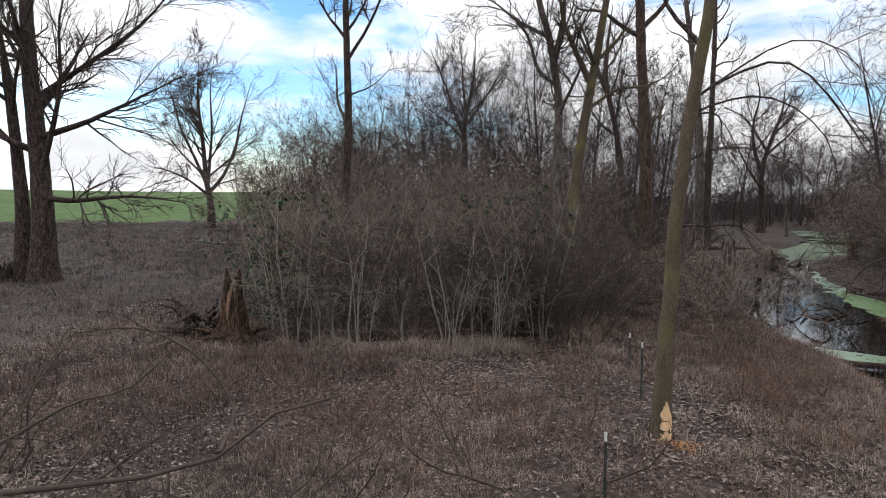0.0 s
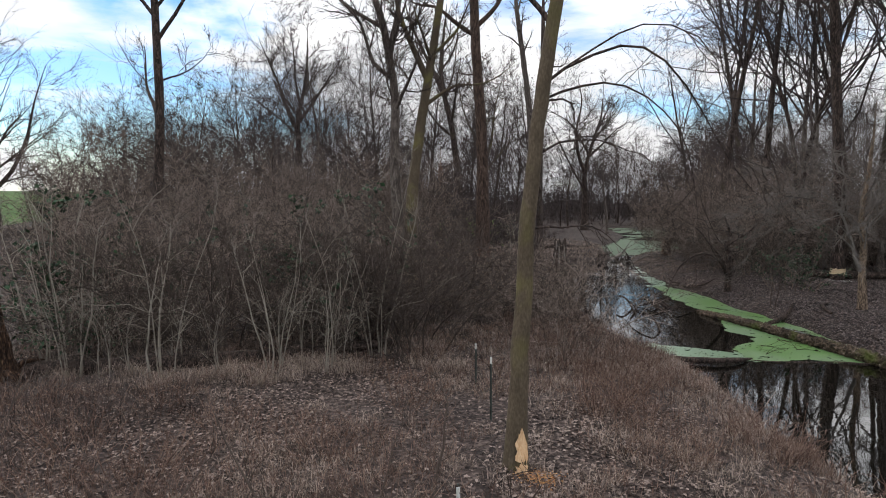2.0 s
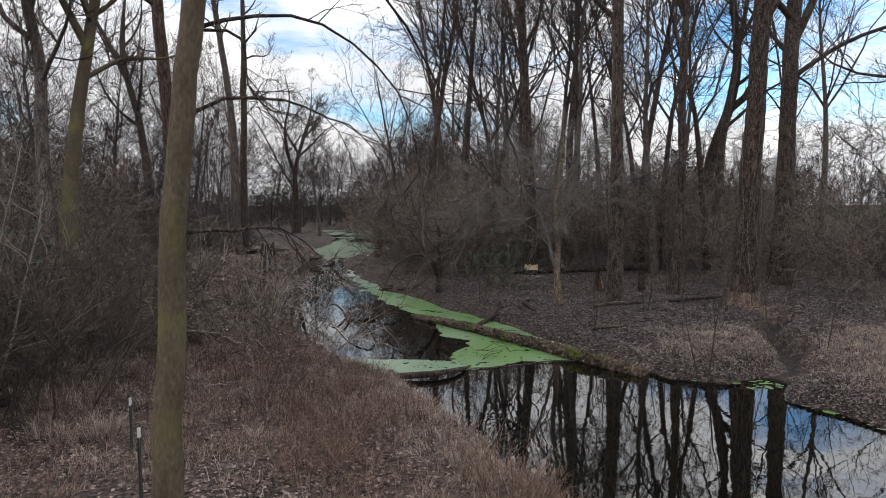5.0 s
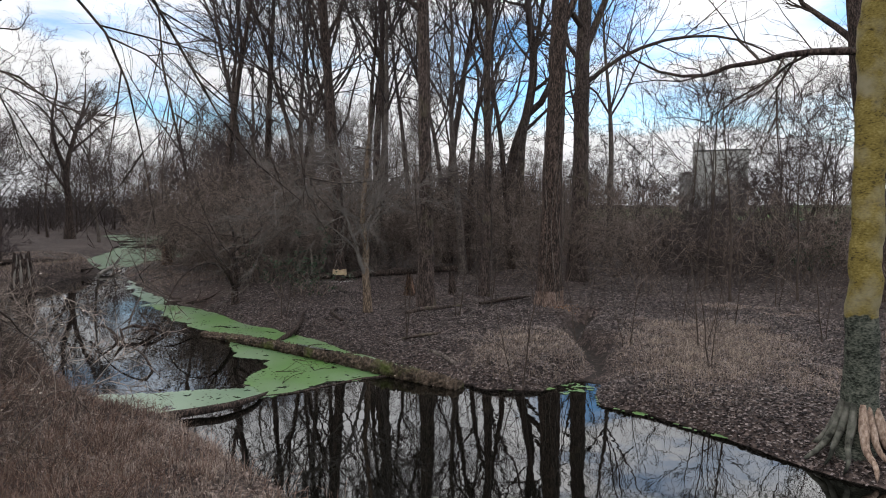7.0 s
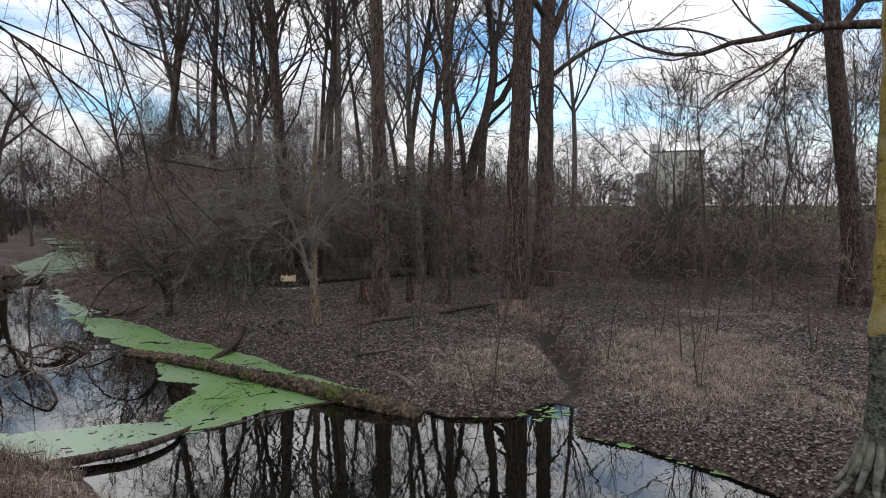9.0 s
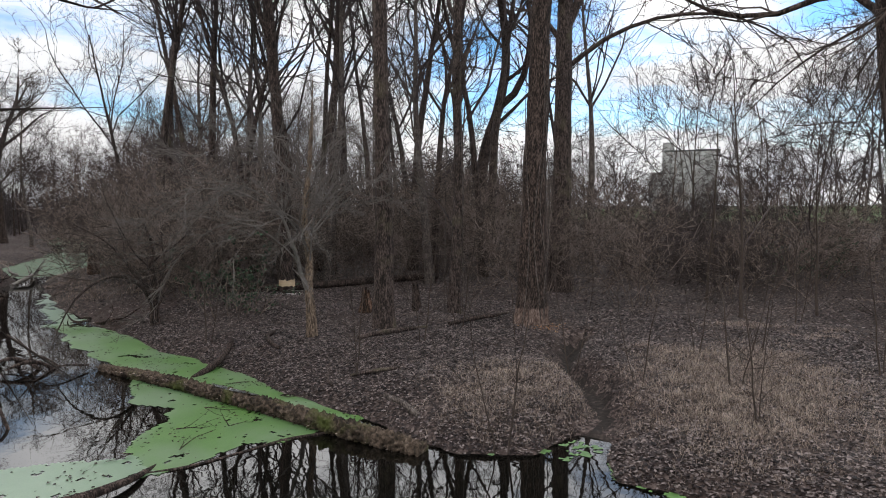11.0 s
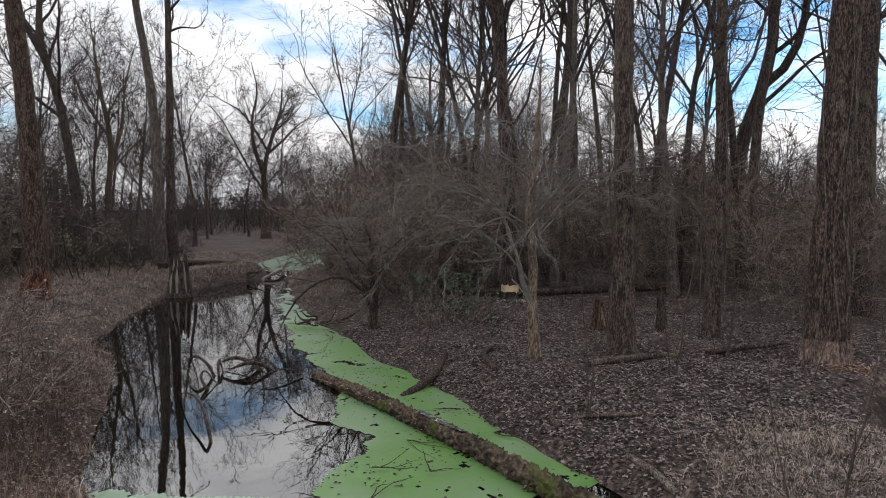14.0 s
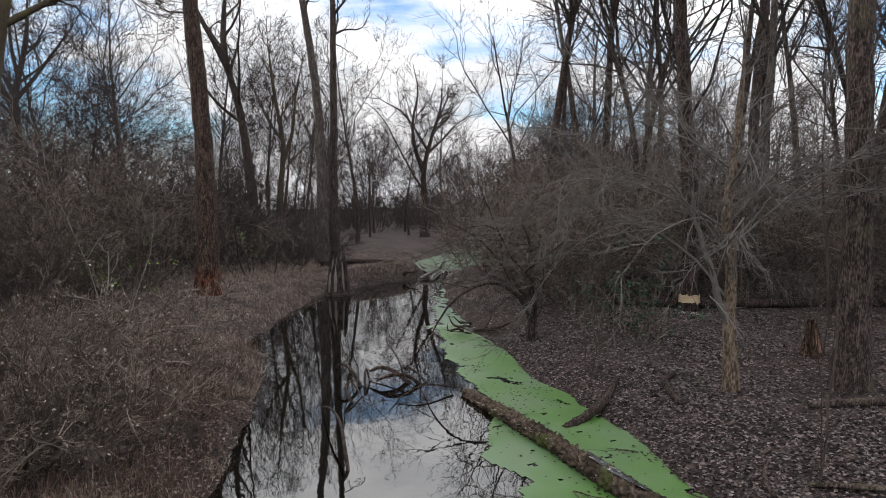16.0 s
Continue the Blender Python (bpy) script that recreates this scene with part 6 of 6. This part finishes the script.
# flared roots of the lichen-coated tree, the foremost bleached bare
rs = np.random.default_rng(57)
for n in range(13):
    a = n * 0.4833 + rs.uniform(-0.12, 0.12)
    c, s = math.cos(a), math.sin(a)
    g = rs.uniform(0.75, 1.25)
    q = [(0.2 * c, 0.2 * s, 0.75), (0.31 * c, 0.31 * s, 0.36), (0.45 * c, 0.45 * s, 0.1), (0.45 * c + 0.16 * g * math.cos(a + 0.35), 0.45 * s + 0.16 * g * math.sin(a + 0.35), -0.06), (0.45 * c + 0.3 * g * math.cos(a + 0.1), 0.45 * s + 0.3 * g * math.sin(a + 0.1), -0.22)]
    bare = 3.1 < a % 6.28 < 5.0
    child("root", mesh_of("root", *needles(smooth_line(q, 14)[None], np.interp(np.arange(14), [0, 4, 13], [0.05, 0.085, 0.025])[None] * rs.uniform(0.6, 1.15), 9), M_root_bare if bare else M_bark_wet), lich, "bleached bare root" if bare else "")



def chips(x, y, n, spread, size, mat, label, seed, name="wood_chips"):
    rs = np.random.default_rng(seed)
    px, py = x + rs.normal(0, spread, n), y + rs.normal(0, spread, n)
    at = np.stack([px, py, height(px, py) + 0.015], -1)
    tagged(new(name, mesh_of(name, *leaflets(at, size, rs, 0.6), mat, False)), label, "wood chips", kind="stuff")


chips(3.55, 9.3, 700, 0.13, 0.025, M_chips, "orange wood chips scattered at a gnawed foot", 61)
chips(25.2, 25.7, 170, 0.3, 0.05, M_white, "pale wood chips below a gnawed ring", 62)
chips(-5.3, 16.0, 900, 0.45, 0.07, M_rot, "brown rotten wood flakes round a split stump", 64)
chips(23.6, 14.2, 200, 0.3, 0.05, M_chips, "wood chips below a gnawed trunk", 63)

# vines on the thick dark trunk and its neighbour
for (x, y, r, n, seed) in ((24.0, 14.75, 0.4, 4, 71), (24.1, 17.45, 0.24, 2, 72)):
    rs = np.random.default_rng(seed)
    for v in range(n):
        a0 = rs.uniform(2.2, 5.4)
        q = [(x + (r * (1.25 - 0.035 * z)) * math.cos(a0 + 0.3 * math.sin(z * (0.7 + 0.23 * v) + 2 * v)) + 0.012 * z + 0.2 * (z / 6) * (r > 0.3), y + (r * (1.25 - 0.035 * z)) * math.sin(a0 + 0.3 * math.sin(z * (0.7 + 0.23 * v) + 2 * v)), float(height(x, y)) + z) for z in np.linspace(-0.1, 8.5, 9)]
        V, F = tubes(smooth_line(q, 34)[None], np.linspace(0.018, 0.008, 34)[None], 5)
        tagged(new("vine", mesh_of("vine", V, F, M_bark_pale)), "woody vine climbing a tree trunk", "vine", "climbing vines")

# the dead crown lying in the pond
rs = np.random.default_rng(81)
dead = new("sunken_branches")
tagged(dead, "dead black branches of a sunken tree rising from the water", "branch")
lines = [[(15.4, 24.0, -0.05), (15.0, 24.5, 0.3), (14.6, 24.5, 0.12), (14.2, 24.9, 0.02)], [(15.6, 23.2, 0.1), (14.9, 23.2, 0.22), (14.2, 23.0, 0.05)], [(13.4, 23.3, -0.1), (13.3, 23.6, 0.25), (13.5, 23.9, 0.3), (13.7, 23.7, 0.0)], [(12.3, 20.0, -0.1), (12.35, 20.4, 0.25), (12.5, 21.2, 0.4), (12.6, 22.4, 0.3), (12.7, 23.2, 0.05)]]
LP = np.array([smooth_line(q, 12) for q in lines])
LR = np.array([[0.05, 0.05, 0.048, 0.045, 0.042, 0.04, 0.036, 0.032, 0.028, 0.024, 0.02, 0.015]] * len(lines)) * rs.uniform(0.4, 0.8, (len(lines), 1))
for q, r in zip(LP, LR):
    child("branch", mesh_of("branch", *tubes(q[None], r[None], 7), M_bark_dark), dead)
for q, w in (([(15.0, 24.2, -0.05), (14.75, 24.45, 0.22), (14.45, 24.75, 0.3), (14.25, 24.9, 0.2)], 0.085), ([(15.2, 24.0, -0.05), (14.9, 24.1, 0.2), (14.5, 24.2, 0.24), (14.2, 24.3, 0.12)], 0.075), ([(13.9, 24.4, -0.05), (13.78, 24.7, 0.3), (13.62, 24.9, 0.44), (13.5, 25.1, 0.34)], 0.06), ([(13.95, 24.3, 0.0), (14.05, 24.6, 0.25), (14.15, 24.8, 0.28), (14.2, 24.7, -0.02)], 0.05), ([(14.9, 24.3, 0.1), (14.85, 24.6, 0.5), (14.7, 24.9, 0.85)], 0.03)):
    child("branch", mesh_of("branch", *tubes(smooth_line(q, 12)[None], np.interp(np.arange(12), [0, 8, 11], [w * 0.65, w * 0.6, w * 0.25])[None], 8), M_bark_dark), dead)
V, F = crown(LP[:2], LR[:2], rs, 6, 3, 1, fine=0.005, up=0.0, blen=(0.25, 0.6), wander=0.4)
tagged(child("brush", mesh_of("brush", V, F, M_bark_dark), dead), kind="stuff")
for n, (x, y, z, dx, dy, dz) in enumerate([(13.8, 17.3, 0.06, 0.5, -0.5, 0.0), (14.4, 16.6, 0.06, 0.1, -0.4, 0.05), (13.2, 16.4, 0.05, 0.5, 0.1, 0.1), (12.7, 16.9, 0.05, -0.4, 0.3, 0.0), (14.9, 17.9, 0.05, 0.3, -0.4, 0.0), (16.7, 18.6, 0.05, -0.2, 0.5, 0.0), (16.3, 17.2, 0.05, 0.3, -0.2, 0.0)]):
    P = grow(np.array([[x, y, z]] * 3), np.array([[dx, dy, dz]] * 3) + rs.normal(0, 0.2, (3, 3)) * [1, 1, 0.1], rs.uniform(0.4, 0.9, 3), 6, 0.15, 0, rs)
    P[:, :, 2] = np.clip(P[:, :, 2], 0.012, 0.3)
    tagged(new("floating_twig", mesh_of("floating_twig", *tubes(P, taper(np.array([0.012, 0.008, 0.006]), 6), 4), M_bark_dark)), "dark twig lying on the duckweed", "twig", "floating twigs")


# ---- fence posts ----
def post(x, y, top):
    """A steel post with a T-shaped section, studs and a white-painted tip."""
    z0 = float(height(x, y))
    ob = new("fence_post")
    ob.location = (x, y, z0)
    tagged(ob, "dark green steel fence post with a white tip", "fence post", "steel fence posts")

    def tee(lo, hi):
        bm = bmesh.new()
        for sx, sy, ox, oy in ((0.036, 0.005, 0, 0), (0.005, 0.034, 0, -0.018)):
            bmesh.ops.create_cube(bm, size=1, matrix=Matrix.Translation((ox, oy, (lo + hi) / 2)) @ Matrix.Diagonal((sx, sy, hi - lo, 1)))
        return bm
    part("shaft", tee(-0.2, top - z0 - 0.11), M_post, ob)
    part("tip", tee(top - z0 - 0.11, top - z0), M_white, ob, "white painted tip")
    bm = bmesh.new()
    for s in range(9):
        bmesh.ops.create_cube(bm, size=1, matrix=Matrix.Translation((0, 0.008, 0.1 + s * 0.1)) @ Matrix.Diagonal((0.012, 0.012, 0.02, 1)))
    part("studs", bm, M_post, ob)


for x, y, top in ((1.93, 7.43, 1.54), (3.65, 11.6, 1.7), (4.1, 13.9, 1.4)):
    post(x, y, top)

# ---- the far concrete building ----
house = new("concrete_building")
house.matrix_basis = pose(150, 33, float(height(150, 33)) - 2.5, 0, 0, 100) @ Matrix.Scale(0.82, 4)
tagged(house, "tall stained concrete building far behind the trees", "building")


def box(cx, cy, cz, sx, sy, sz):
    bm = bmesh.new()
    bmesh.ops.create_cube(bm, size=1, matrix=Matrix.Translation((cx, cy, cz)) @ Matrix.Diagonal((sx, sy, sz, 1)))
    bmesh.ops.bevel(bm, geom=bm.edges[:], offset=0.05, segments=1, affect="EDGES")
    return bm


HB = 18.0
part("wall", box(0, 0, HB / 2 - 1, 13, 10, HB + 2), M_concrete, house)
part("wall", box(5.2, 0, HB / 2 + 1, 2.6, 8, HB + 3), M_concrete, house)
part("wall", box(7.6, 0, HB * 0.36, 4, 9, HB * 0.72), M_concrete, house)
part("roof", box(-0.6, 0, HB + 0.25, 13.05, 10.05, 0.4), M_dark_roof, house)
for i in range(3):
    for j in range(5):
        part("window", box(-4.2 + i * 3.1, 5.02, 4.0 + j * 2.8, 0.7, 0.06, 1.2), M_window, house)

# ---- the ground's cover ----
rng = np.random.default_rng(91)


def dry(px, py, lo=0.12):
    return shore_distance(px, py) > lo


def leaf_litter(n, x0, x1, y0, y1, size, label, keep, mat=M_leaf):
    px, py = rng.uniform(x0, x1, n), rng.uniform(y0, y1, n)
    ok = (height(px, py) > 0.0) & keep(px, py)
    px, py = px[ok], py[ok]
    at = np.stack([px, py, height(px, py) + rng.uniform(0.004, 0.03, len(px))], -1)
    tagged(new("leaf_litter", mesh_of("leaf_litter", *leaflets(at, size, rng, 0.55), mat, False)), label, "leaves", kind="stuff")


patch = lambda px, py: fbm(px * 0.5, py * 0.5, 9.0)
leaf_litter(250000, 13.5, 27, 3, 27, 0.062, "dry brown leaves covering the far bank", lambda x, y: (rng.uniform(0, 1, len(x)) < 0.35 + 0.65 * (patch(x, y) > 0.45)) & (to_line(x, y, GULLY) > rng.uniform(0.2, 0.75, len(x))))
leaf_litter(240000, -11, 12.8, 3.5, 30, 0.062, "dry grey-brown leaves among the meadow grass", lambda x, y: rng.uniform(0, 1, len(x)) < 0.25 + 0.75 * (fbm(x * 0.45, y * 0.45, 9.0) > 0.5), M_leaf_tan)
leaf_litter(110000, 10, 46, -2, 42, 0.085, "dead leaves on the floor of the wood", lambda x, y: (y > 26) | (x > 26.5))


def grass(tufts, each, x0, x1, y0, y1, h, w, spread, mat, label, keep, name="dry_grass"):
    """Tufts of narrow bent blades."""
    tx, ty = rng.uniform(x0, x1, tufts), rng.uniform(y0, y1, tufts)
    ok = keep(tx, ty)
    tx, ty = np.repeat(tx[ok], each), np.repeat(ty[ok], each)
    n = len(tx)
    b = rng.uniform(0, 6.28, n)
    o = spread * np.abs(rng.normal(0, 1, n))
    px, py = tx + np.cos(b) * o, ty + np.sin(b) * o
    ok = dry(px, py, 0.02)
    px, py, b = px[ok], py[ok], b[ok] + rng.normal(0, 0.6, ok.sum())
    n = len(px)
    a = b + 1.57 + rng.normal(0, 0.4, n)
    hh = h * rng.uniform(0.2, 1.1, n)
    lean = h * rng.uniform(0.2, 1.3, n)
    p = np.stack([px, py, height(px, py) - 0.02], -1)
    s = np.stack([np.cos(a), np.sin(a), np.zeros(n)], -1) * w
    d = np.stack([np.cos(b) * lean, np.sin(b) * lean, hh], -1)
    mid = p + d * [0.35, 0.35, 0.7]
    V = np.stack([p - s, p + s, mid + s * 0.7, mid - s * 0.7, p + d], 1).reshape(-1, 3)
    i = np.arange(n)[:, None] * 5
    tagged(new(name, mesh_of(name, V, np.concatenate([i + [0, 1, 2], i + [0, 2, 3], i + [3, 2, 4]]), mat, False)), label, "grass", kind="stuff")


tuft = lambda x, y: fbm(x * 0.5, y * 0.5, 12.0) + 0.35 * fbm(x * 2.0, y * 2.0, 13.0)
grass(10000, 18, -12, 10.5, 4, 20, 0.16, 0.0032, 0.1, M_grass, "matted dry tan grass over the meadow", lambda x, y: tuft(x, y) > 0.68)
loose = lambda x: 0.45 * rng.uniform(-1, 1, len(x)) ** 3
grass(11000, 22, 15, 27, 3, 17, 0.11, 0.0034, 0.13, M_grass, "pale matted dry grass in mounds on the far bank", lambda x, y: (((tuft(x, y) > 0.74) & (y < 12.5 + (18 - x) * 0.3)) | (np.hypot((x - 17.6) / 1.6, (y - 12.3) / 1.2) + 0.8 * tuft(x, y) + loose(x) < 1.45) | (np.hypot((x - 19.8) / 3.3, (y - 8.6) / 2.0) + 0.8 * tuft(x, y) + loose(x) < 1.4)) & (to_line(x, y, GULLY) > 0.35))
mound = lambda x, y: np.minimum(np.hypot((x - 18.0) / 2.3, (y - 12.9) / 1.5), np.hypot((x - 20.0) / 3.6, (y - 8.5) / 2.1)) + 0.7 * fbm(x * 1.1, y * 1.1, 37.0)
grass(2300, 24, 15, 25, 5, 16, 0.17, 0.0034, 0.12, M_grass_pale, "pale bleached grass heaped in mounds on the far bank", lambda x, y: (mound(x, y) + loose(x) < 1.15) & (to_line(x, y, GULLY) > 0.5), "mound_grass")
grass(3800, 14, 3, 25, 16, 54, 0.26, 0.006, 0.12, M_grass, "long dry grass along the near bank", lambda x, y: (x < 16 + np.clip(y - 36, 0, 20) * 0.7) & (tuft(x, y) > np.where((y < 31) & (x > 6), 0.7, 0.52)))
grass(3000, 14, 11, 24, 32, 48, 0.15, 0.007, 0.16, M_grass, "pale dry grass on the bank by the dam", lambda x, y: (shore_distance(x, y) < 7) & (x < 24) & (tuft(x, y) > 0.42), "bank_grass")
grass(3000, 12, 4.5, 12.5, 9, 31, 0.36, 0.0035, 0.1, M_weed, "reddish dry stems along the bank's edge", lambda x, y: (shore_distance(x, y) < 3.5) & (fbm(x * 0.6, y * 0.6, 17.0) > 0.42), "dry_weeds")
grass(2600, 16, 1.0, 11.5, 5, 30, 0.2, 0.004, 0.13, M_grass, "pale dry tufts among the bank's weeds", lambda x, y: (shore_distance(x, y) < 4.5) & (fbm(x * 0.8, y * 0.8, 67.0) > 0.52), "bank_tufts")
grass(520, 34, -5.5, 4.2, 14.6, 16.6, 0.3, 0.004, 0.14, M_grass, "tan grass tussocks along the thicket's foot", lambda x, y: fbm(x * 1.1, y * 1.1, 77.0) > 0.5, "tussock_grass")
grass(6500, 12, -10, 9.5, 4, 20, 0.24, 0.0035, 0.13, M_weed, "low reddish-brown stems matted over the meadow", lambda x, y: fbm(x * 0.5, y * 0.5, 27.0) > 0.5, "meadow_stems")
grass(26000, 9, -46, 0, 15, 72, 0.2, 0.012, 0.25, M_meadow, "dull brown meadow grass below the field", lambda x, y: (x < -0.13 * y) & (tuft(x, y) + 0.3 * rng.uniform(-1, 1, len(x)) > 0.5), "meadow_grass")
grass(2600, 10, -42, 2, 12, 62, 0.42, 0.008, 0.25, M_deadweed, "dark dry weeds in drifts over the meadow", lambda x, y: (x < -0.14 * y) & (fbm(x * 0.25, y * 0.4, 19.0) > 0.47), "meadow_weeds")
grass(2200, 12, -13, -1, 5, 15, 0.3, 0.004, 0.16, M_deadweed, "dark low dead weeds over the near meadow", lambda x, y: fbm(x * 0.4, y * 0.4, 23.0) > 0.44, "meadow_weeds")
grass(2000, 12, 4.5, 11.5, 15.5, 27, 0.28, 0.004, 0.14, M_deadweed, "dark dead stems between the bank's shrubs", lambda x, y: (shore_distance(x, y) > 0.4) & (fbm(x * 0.7, y * 0.7, 57.0) > 0.42), "bank_weeds")
grass(1500, 14, 16, 30, 43, 58, 0.16, 0.009, 0.2, M_grass, "dry grass over the low dam", lambda x, y: (tuft(x, y) > 0.62), "dam_grass")

# leaves and bark crumbs caught along the fallen trunk
rs = np.random.default_rng(95)
q = smooth_line([(15.75, 22.9, 0.08), (15.65, 20.8, 0.2), (15.55, 18.6, 0.23), (15.4, 16.4, 0.25), (15.2, 14.4, 0.25), (15.22, 13.4, 0.2)], 900)
q = q[rs.integers(0, 900, 4200)] + rs.normal(0, 1, (4200, 3)) * [0.075, 0.06, 0.0]
q[:, 2] -= 3.2 * np.minimum(np.abs(q[:, 0] - 15.5), 0.16) ** 2 * 2 + rs.uniform(0, 0.03, 4200)
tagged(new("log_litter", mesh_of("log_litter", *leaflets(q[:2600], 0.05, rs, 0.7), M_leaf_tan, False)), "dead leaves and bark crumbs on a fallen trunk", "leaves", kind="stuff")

# ---- duckweed ----
GREEN = np.array([(26, 44), (22.6, 39), (19.0, 32), (17.2, 27), (16.4, 24.6), (16.0, 22.4), (15.4, 21), (14.4, 19.6), (14.7, 18.5), (13.5, 17.8), (12.6, 16.9), (11.7, 17.9), (11.0, 18.4), (10.2, 19.3), (9.4, 18), (10.2, 16.5), (11.6, 16.1), (12.4, 15.95), (13.5, 15.75), (15.1, 15.1), (15.5, 14.7), (17, 15), (19.5, 20), (22, 30), (27, 42)])
FILM = np.array([(12.75, 16.9), (11.7, 17.9), (11.0, 18.4), (10.2, 19.3), (9.4, 18), (10.2, 16.5), (11.6, 16.1), (12.5, 15.95)])


def weed_sheet(name, x0, x1, y0, y1, step, want, mat, label, z):
    xs, ys = np.arange(x0, x1, step), np.arange(y0, y1, step)
    X, Y = np.meshgrid(xs, ys)
    X = X + step * 0.45 * (vnoise(X * 9, Y * 9, 3.0) - 0.5)
    Y = Y + step * 0.45 * (vnoise(X * 9, Y * 9, 4.0) - 0.5)
    V = np.stack([X, Y, np.full_like(X, z)], -1).reshape(-1, 3)
    n, m = len(ys), len(xs)
    i = (np.arange(n - 1)[:, None] * m + np.arange(m - 1)[None]).ravel()
    F = np.stack([i, i + 1, i + 1 + m, i + m], -1)
    c = V[F].mean(1)
    F = F[want(c[:, 0], c[:, 1])]
    used, inv = np.unique(F, return_inverse=True)
    tagged(new(name, mesh_of(name, V[used], inv.reshape(-1, 4), mat)), label, "duckweed", kind="stuff")


def edge(x, y, ring, soft):
    d = to_line(x, y, [tuple(p) for p in ring] + [tuple(ring[0])])
    return np.where(inside(x, y, ring), d, -d) + soft * (fbm(x * 1.5, y * 1.5, 21.0) - 0.5)


def bits(x, y):
    return fbm(x * 4.0, y * 4.0, 31.0, 5)


weed_sheet("duckweed", 9, 19, 14.2, 30, 0.06, lambda x, y: (edge(x, y, GREEN, 0.5) > 0) & (edge(x, y, FILM, 0.6) < 0) & (bits(x, y) < 0.76) & (shore_distance(x, y) < 0.1), M_weedwater, "bright green duckweed covering the water", 0.008)
weed_sheet("duckweed_film", 9, 14, 15, 20, 0.06, lambda x, y: (edge(x, y, GREEN, 0.5) > 0) & (edge(x, y, FILM, 0.6) >= 0) & (bits(x, y) < 0.7), M_film, "thin pale film of duckweed", 0.008)
weed_sheet("duckweed", 16, 28, 30, 46, 0.14, lambda x, y: (edge(x, y, GREEN, 1.2) > 0) & (bits(x, y) < 0.7) & (shore_distance(x, y) < 0.2), M_film, "thin pale duckweed along the bank", 0.008)
# the far weed carries its sky sheen as colour
weed_sheet("duckweed", 24, 80, 47, 130, 0.4, lambda x, y: (shore_distance(x, y) < 0) & (fbm(x * 0.25, y * 0.25, 41.0) > 0.36), M_weedfar, "duckweed on the far reach, paled by painted sky sheen", 0.008)
weed_sheet("duckweed", 13, 17.5, 4, 12, 0.05, lambda x, y: (shore_distance(x, y) < 0.05) & (((shore_distance(x, y) > -0.12) & (x > 15.2) & (bits(x, y) > 0.55)) | ((np.hypot(x - 16.6, (y - 10.7) * 1.3) < 0.5) & (bits(x * 1.3, y * 1.3) > 0.66))), M_weedwater, "duckweed fringe along the bank's foot", 0.008)

# dead leaves and crumbs afloat
rs = np.random.default_rng(97)
fx, fy = rs.uniform(10, 18.5, 5000), rs.uniform(14.8, 29, 5000)
ok = (edge(fx, fy, GREEN, 0.5) > 0.05) & (shore_distance(fx, fy) < 0.0) & ((fbm(fx * 1.3, fy * 1.3, 51.0) > 0.56) | (rs.uniform(0, 1, 5000) < 0.1))
tagged(new("floating_leaves", mesh_of("floating_leaves", *leaflets(np.stack([fx, fy, np.full(5000, 0.016)], -1)[ok], 0.055, rs, 0.97), M_bark_dark, False)), "dark dead leaves floating among the duckweed", "leaves", kind="stuff")
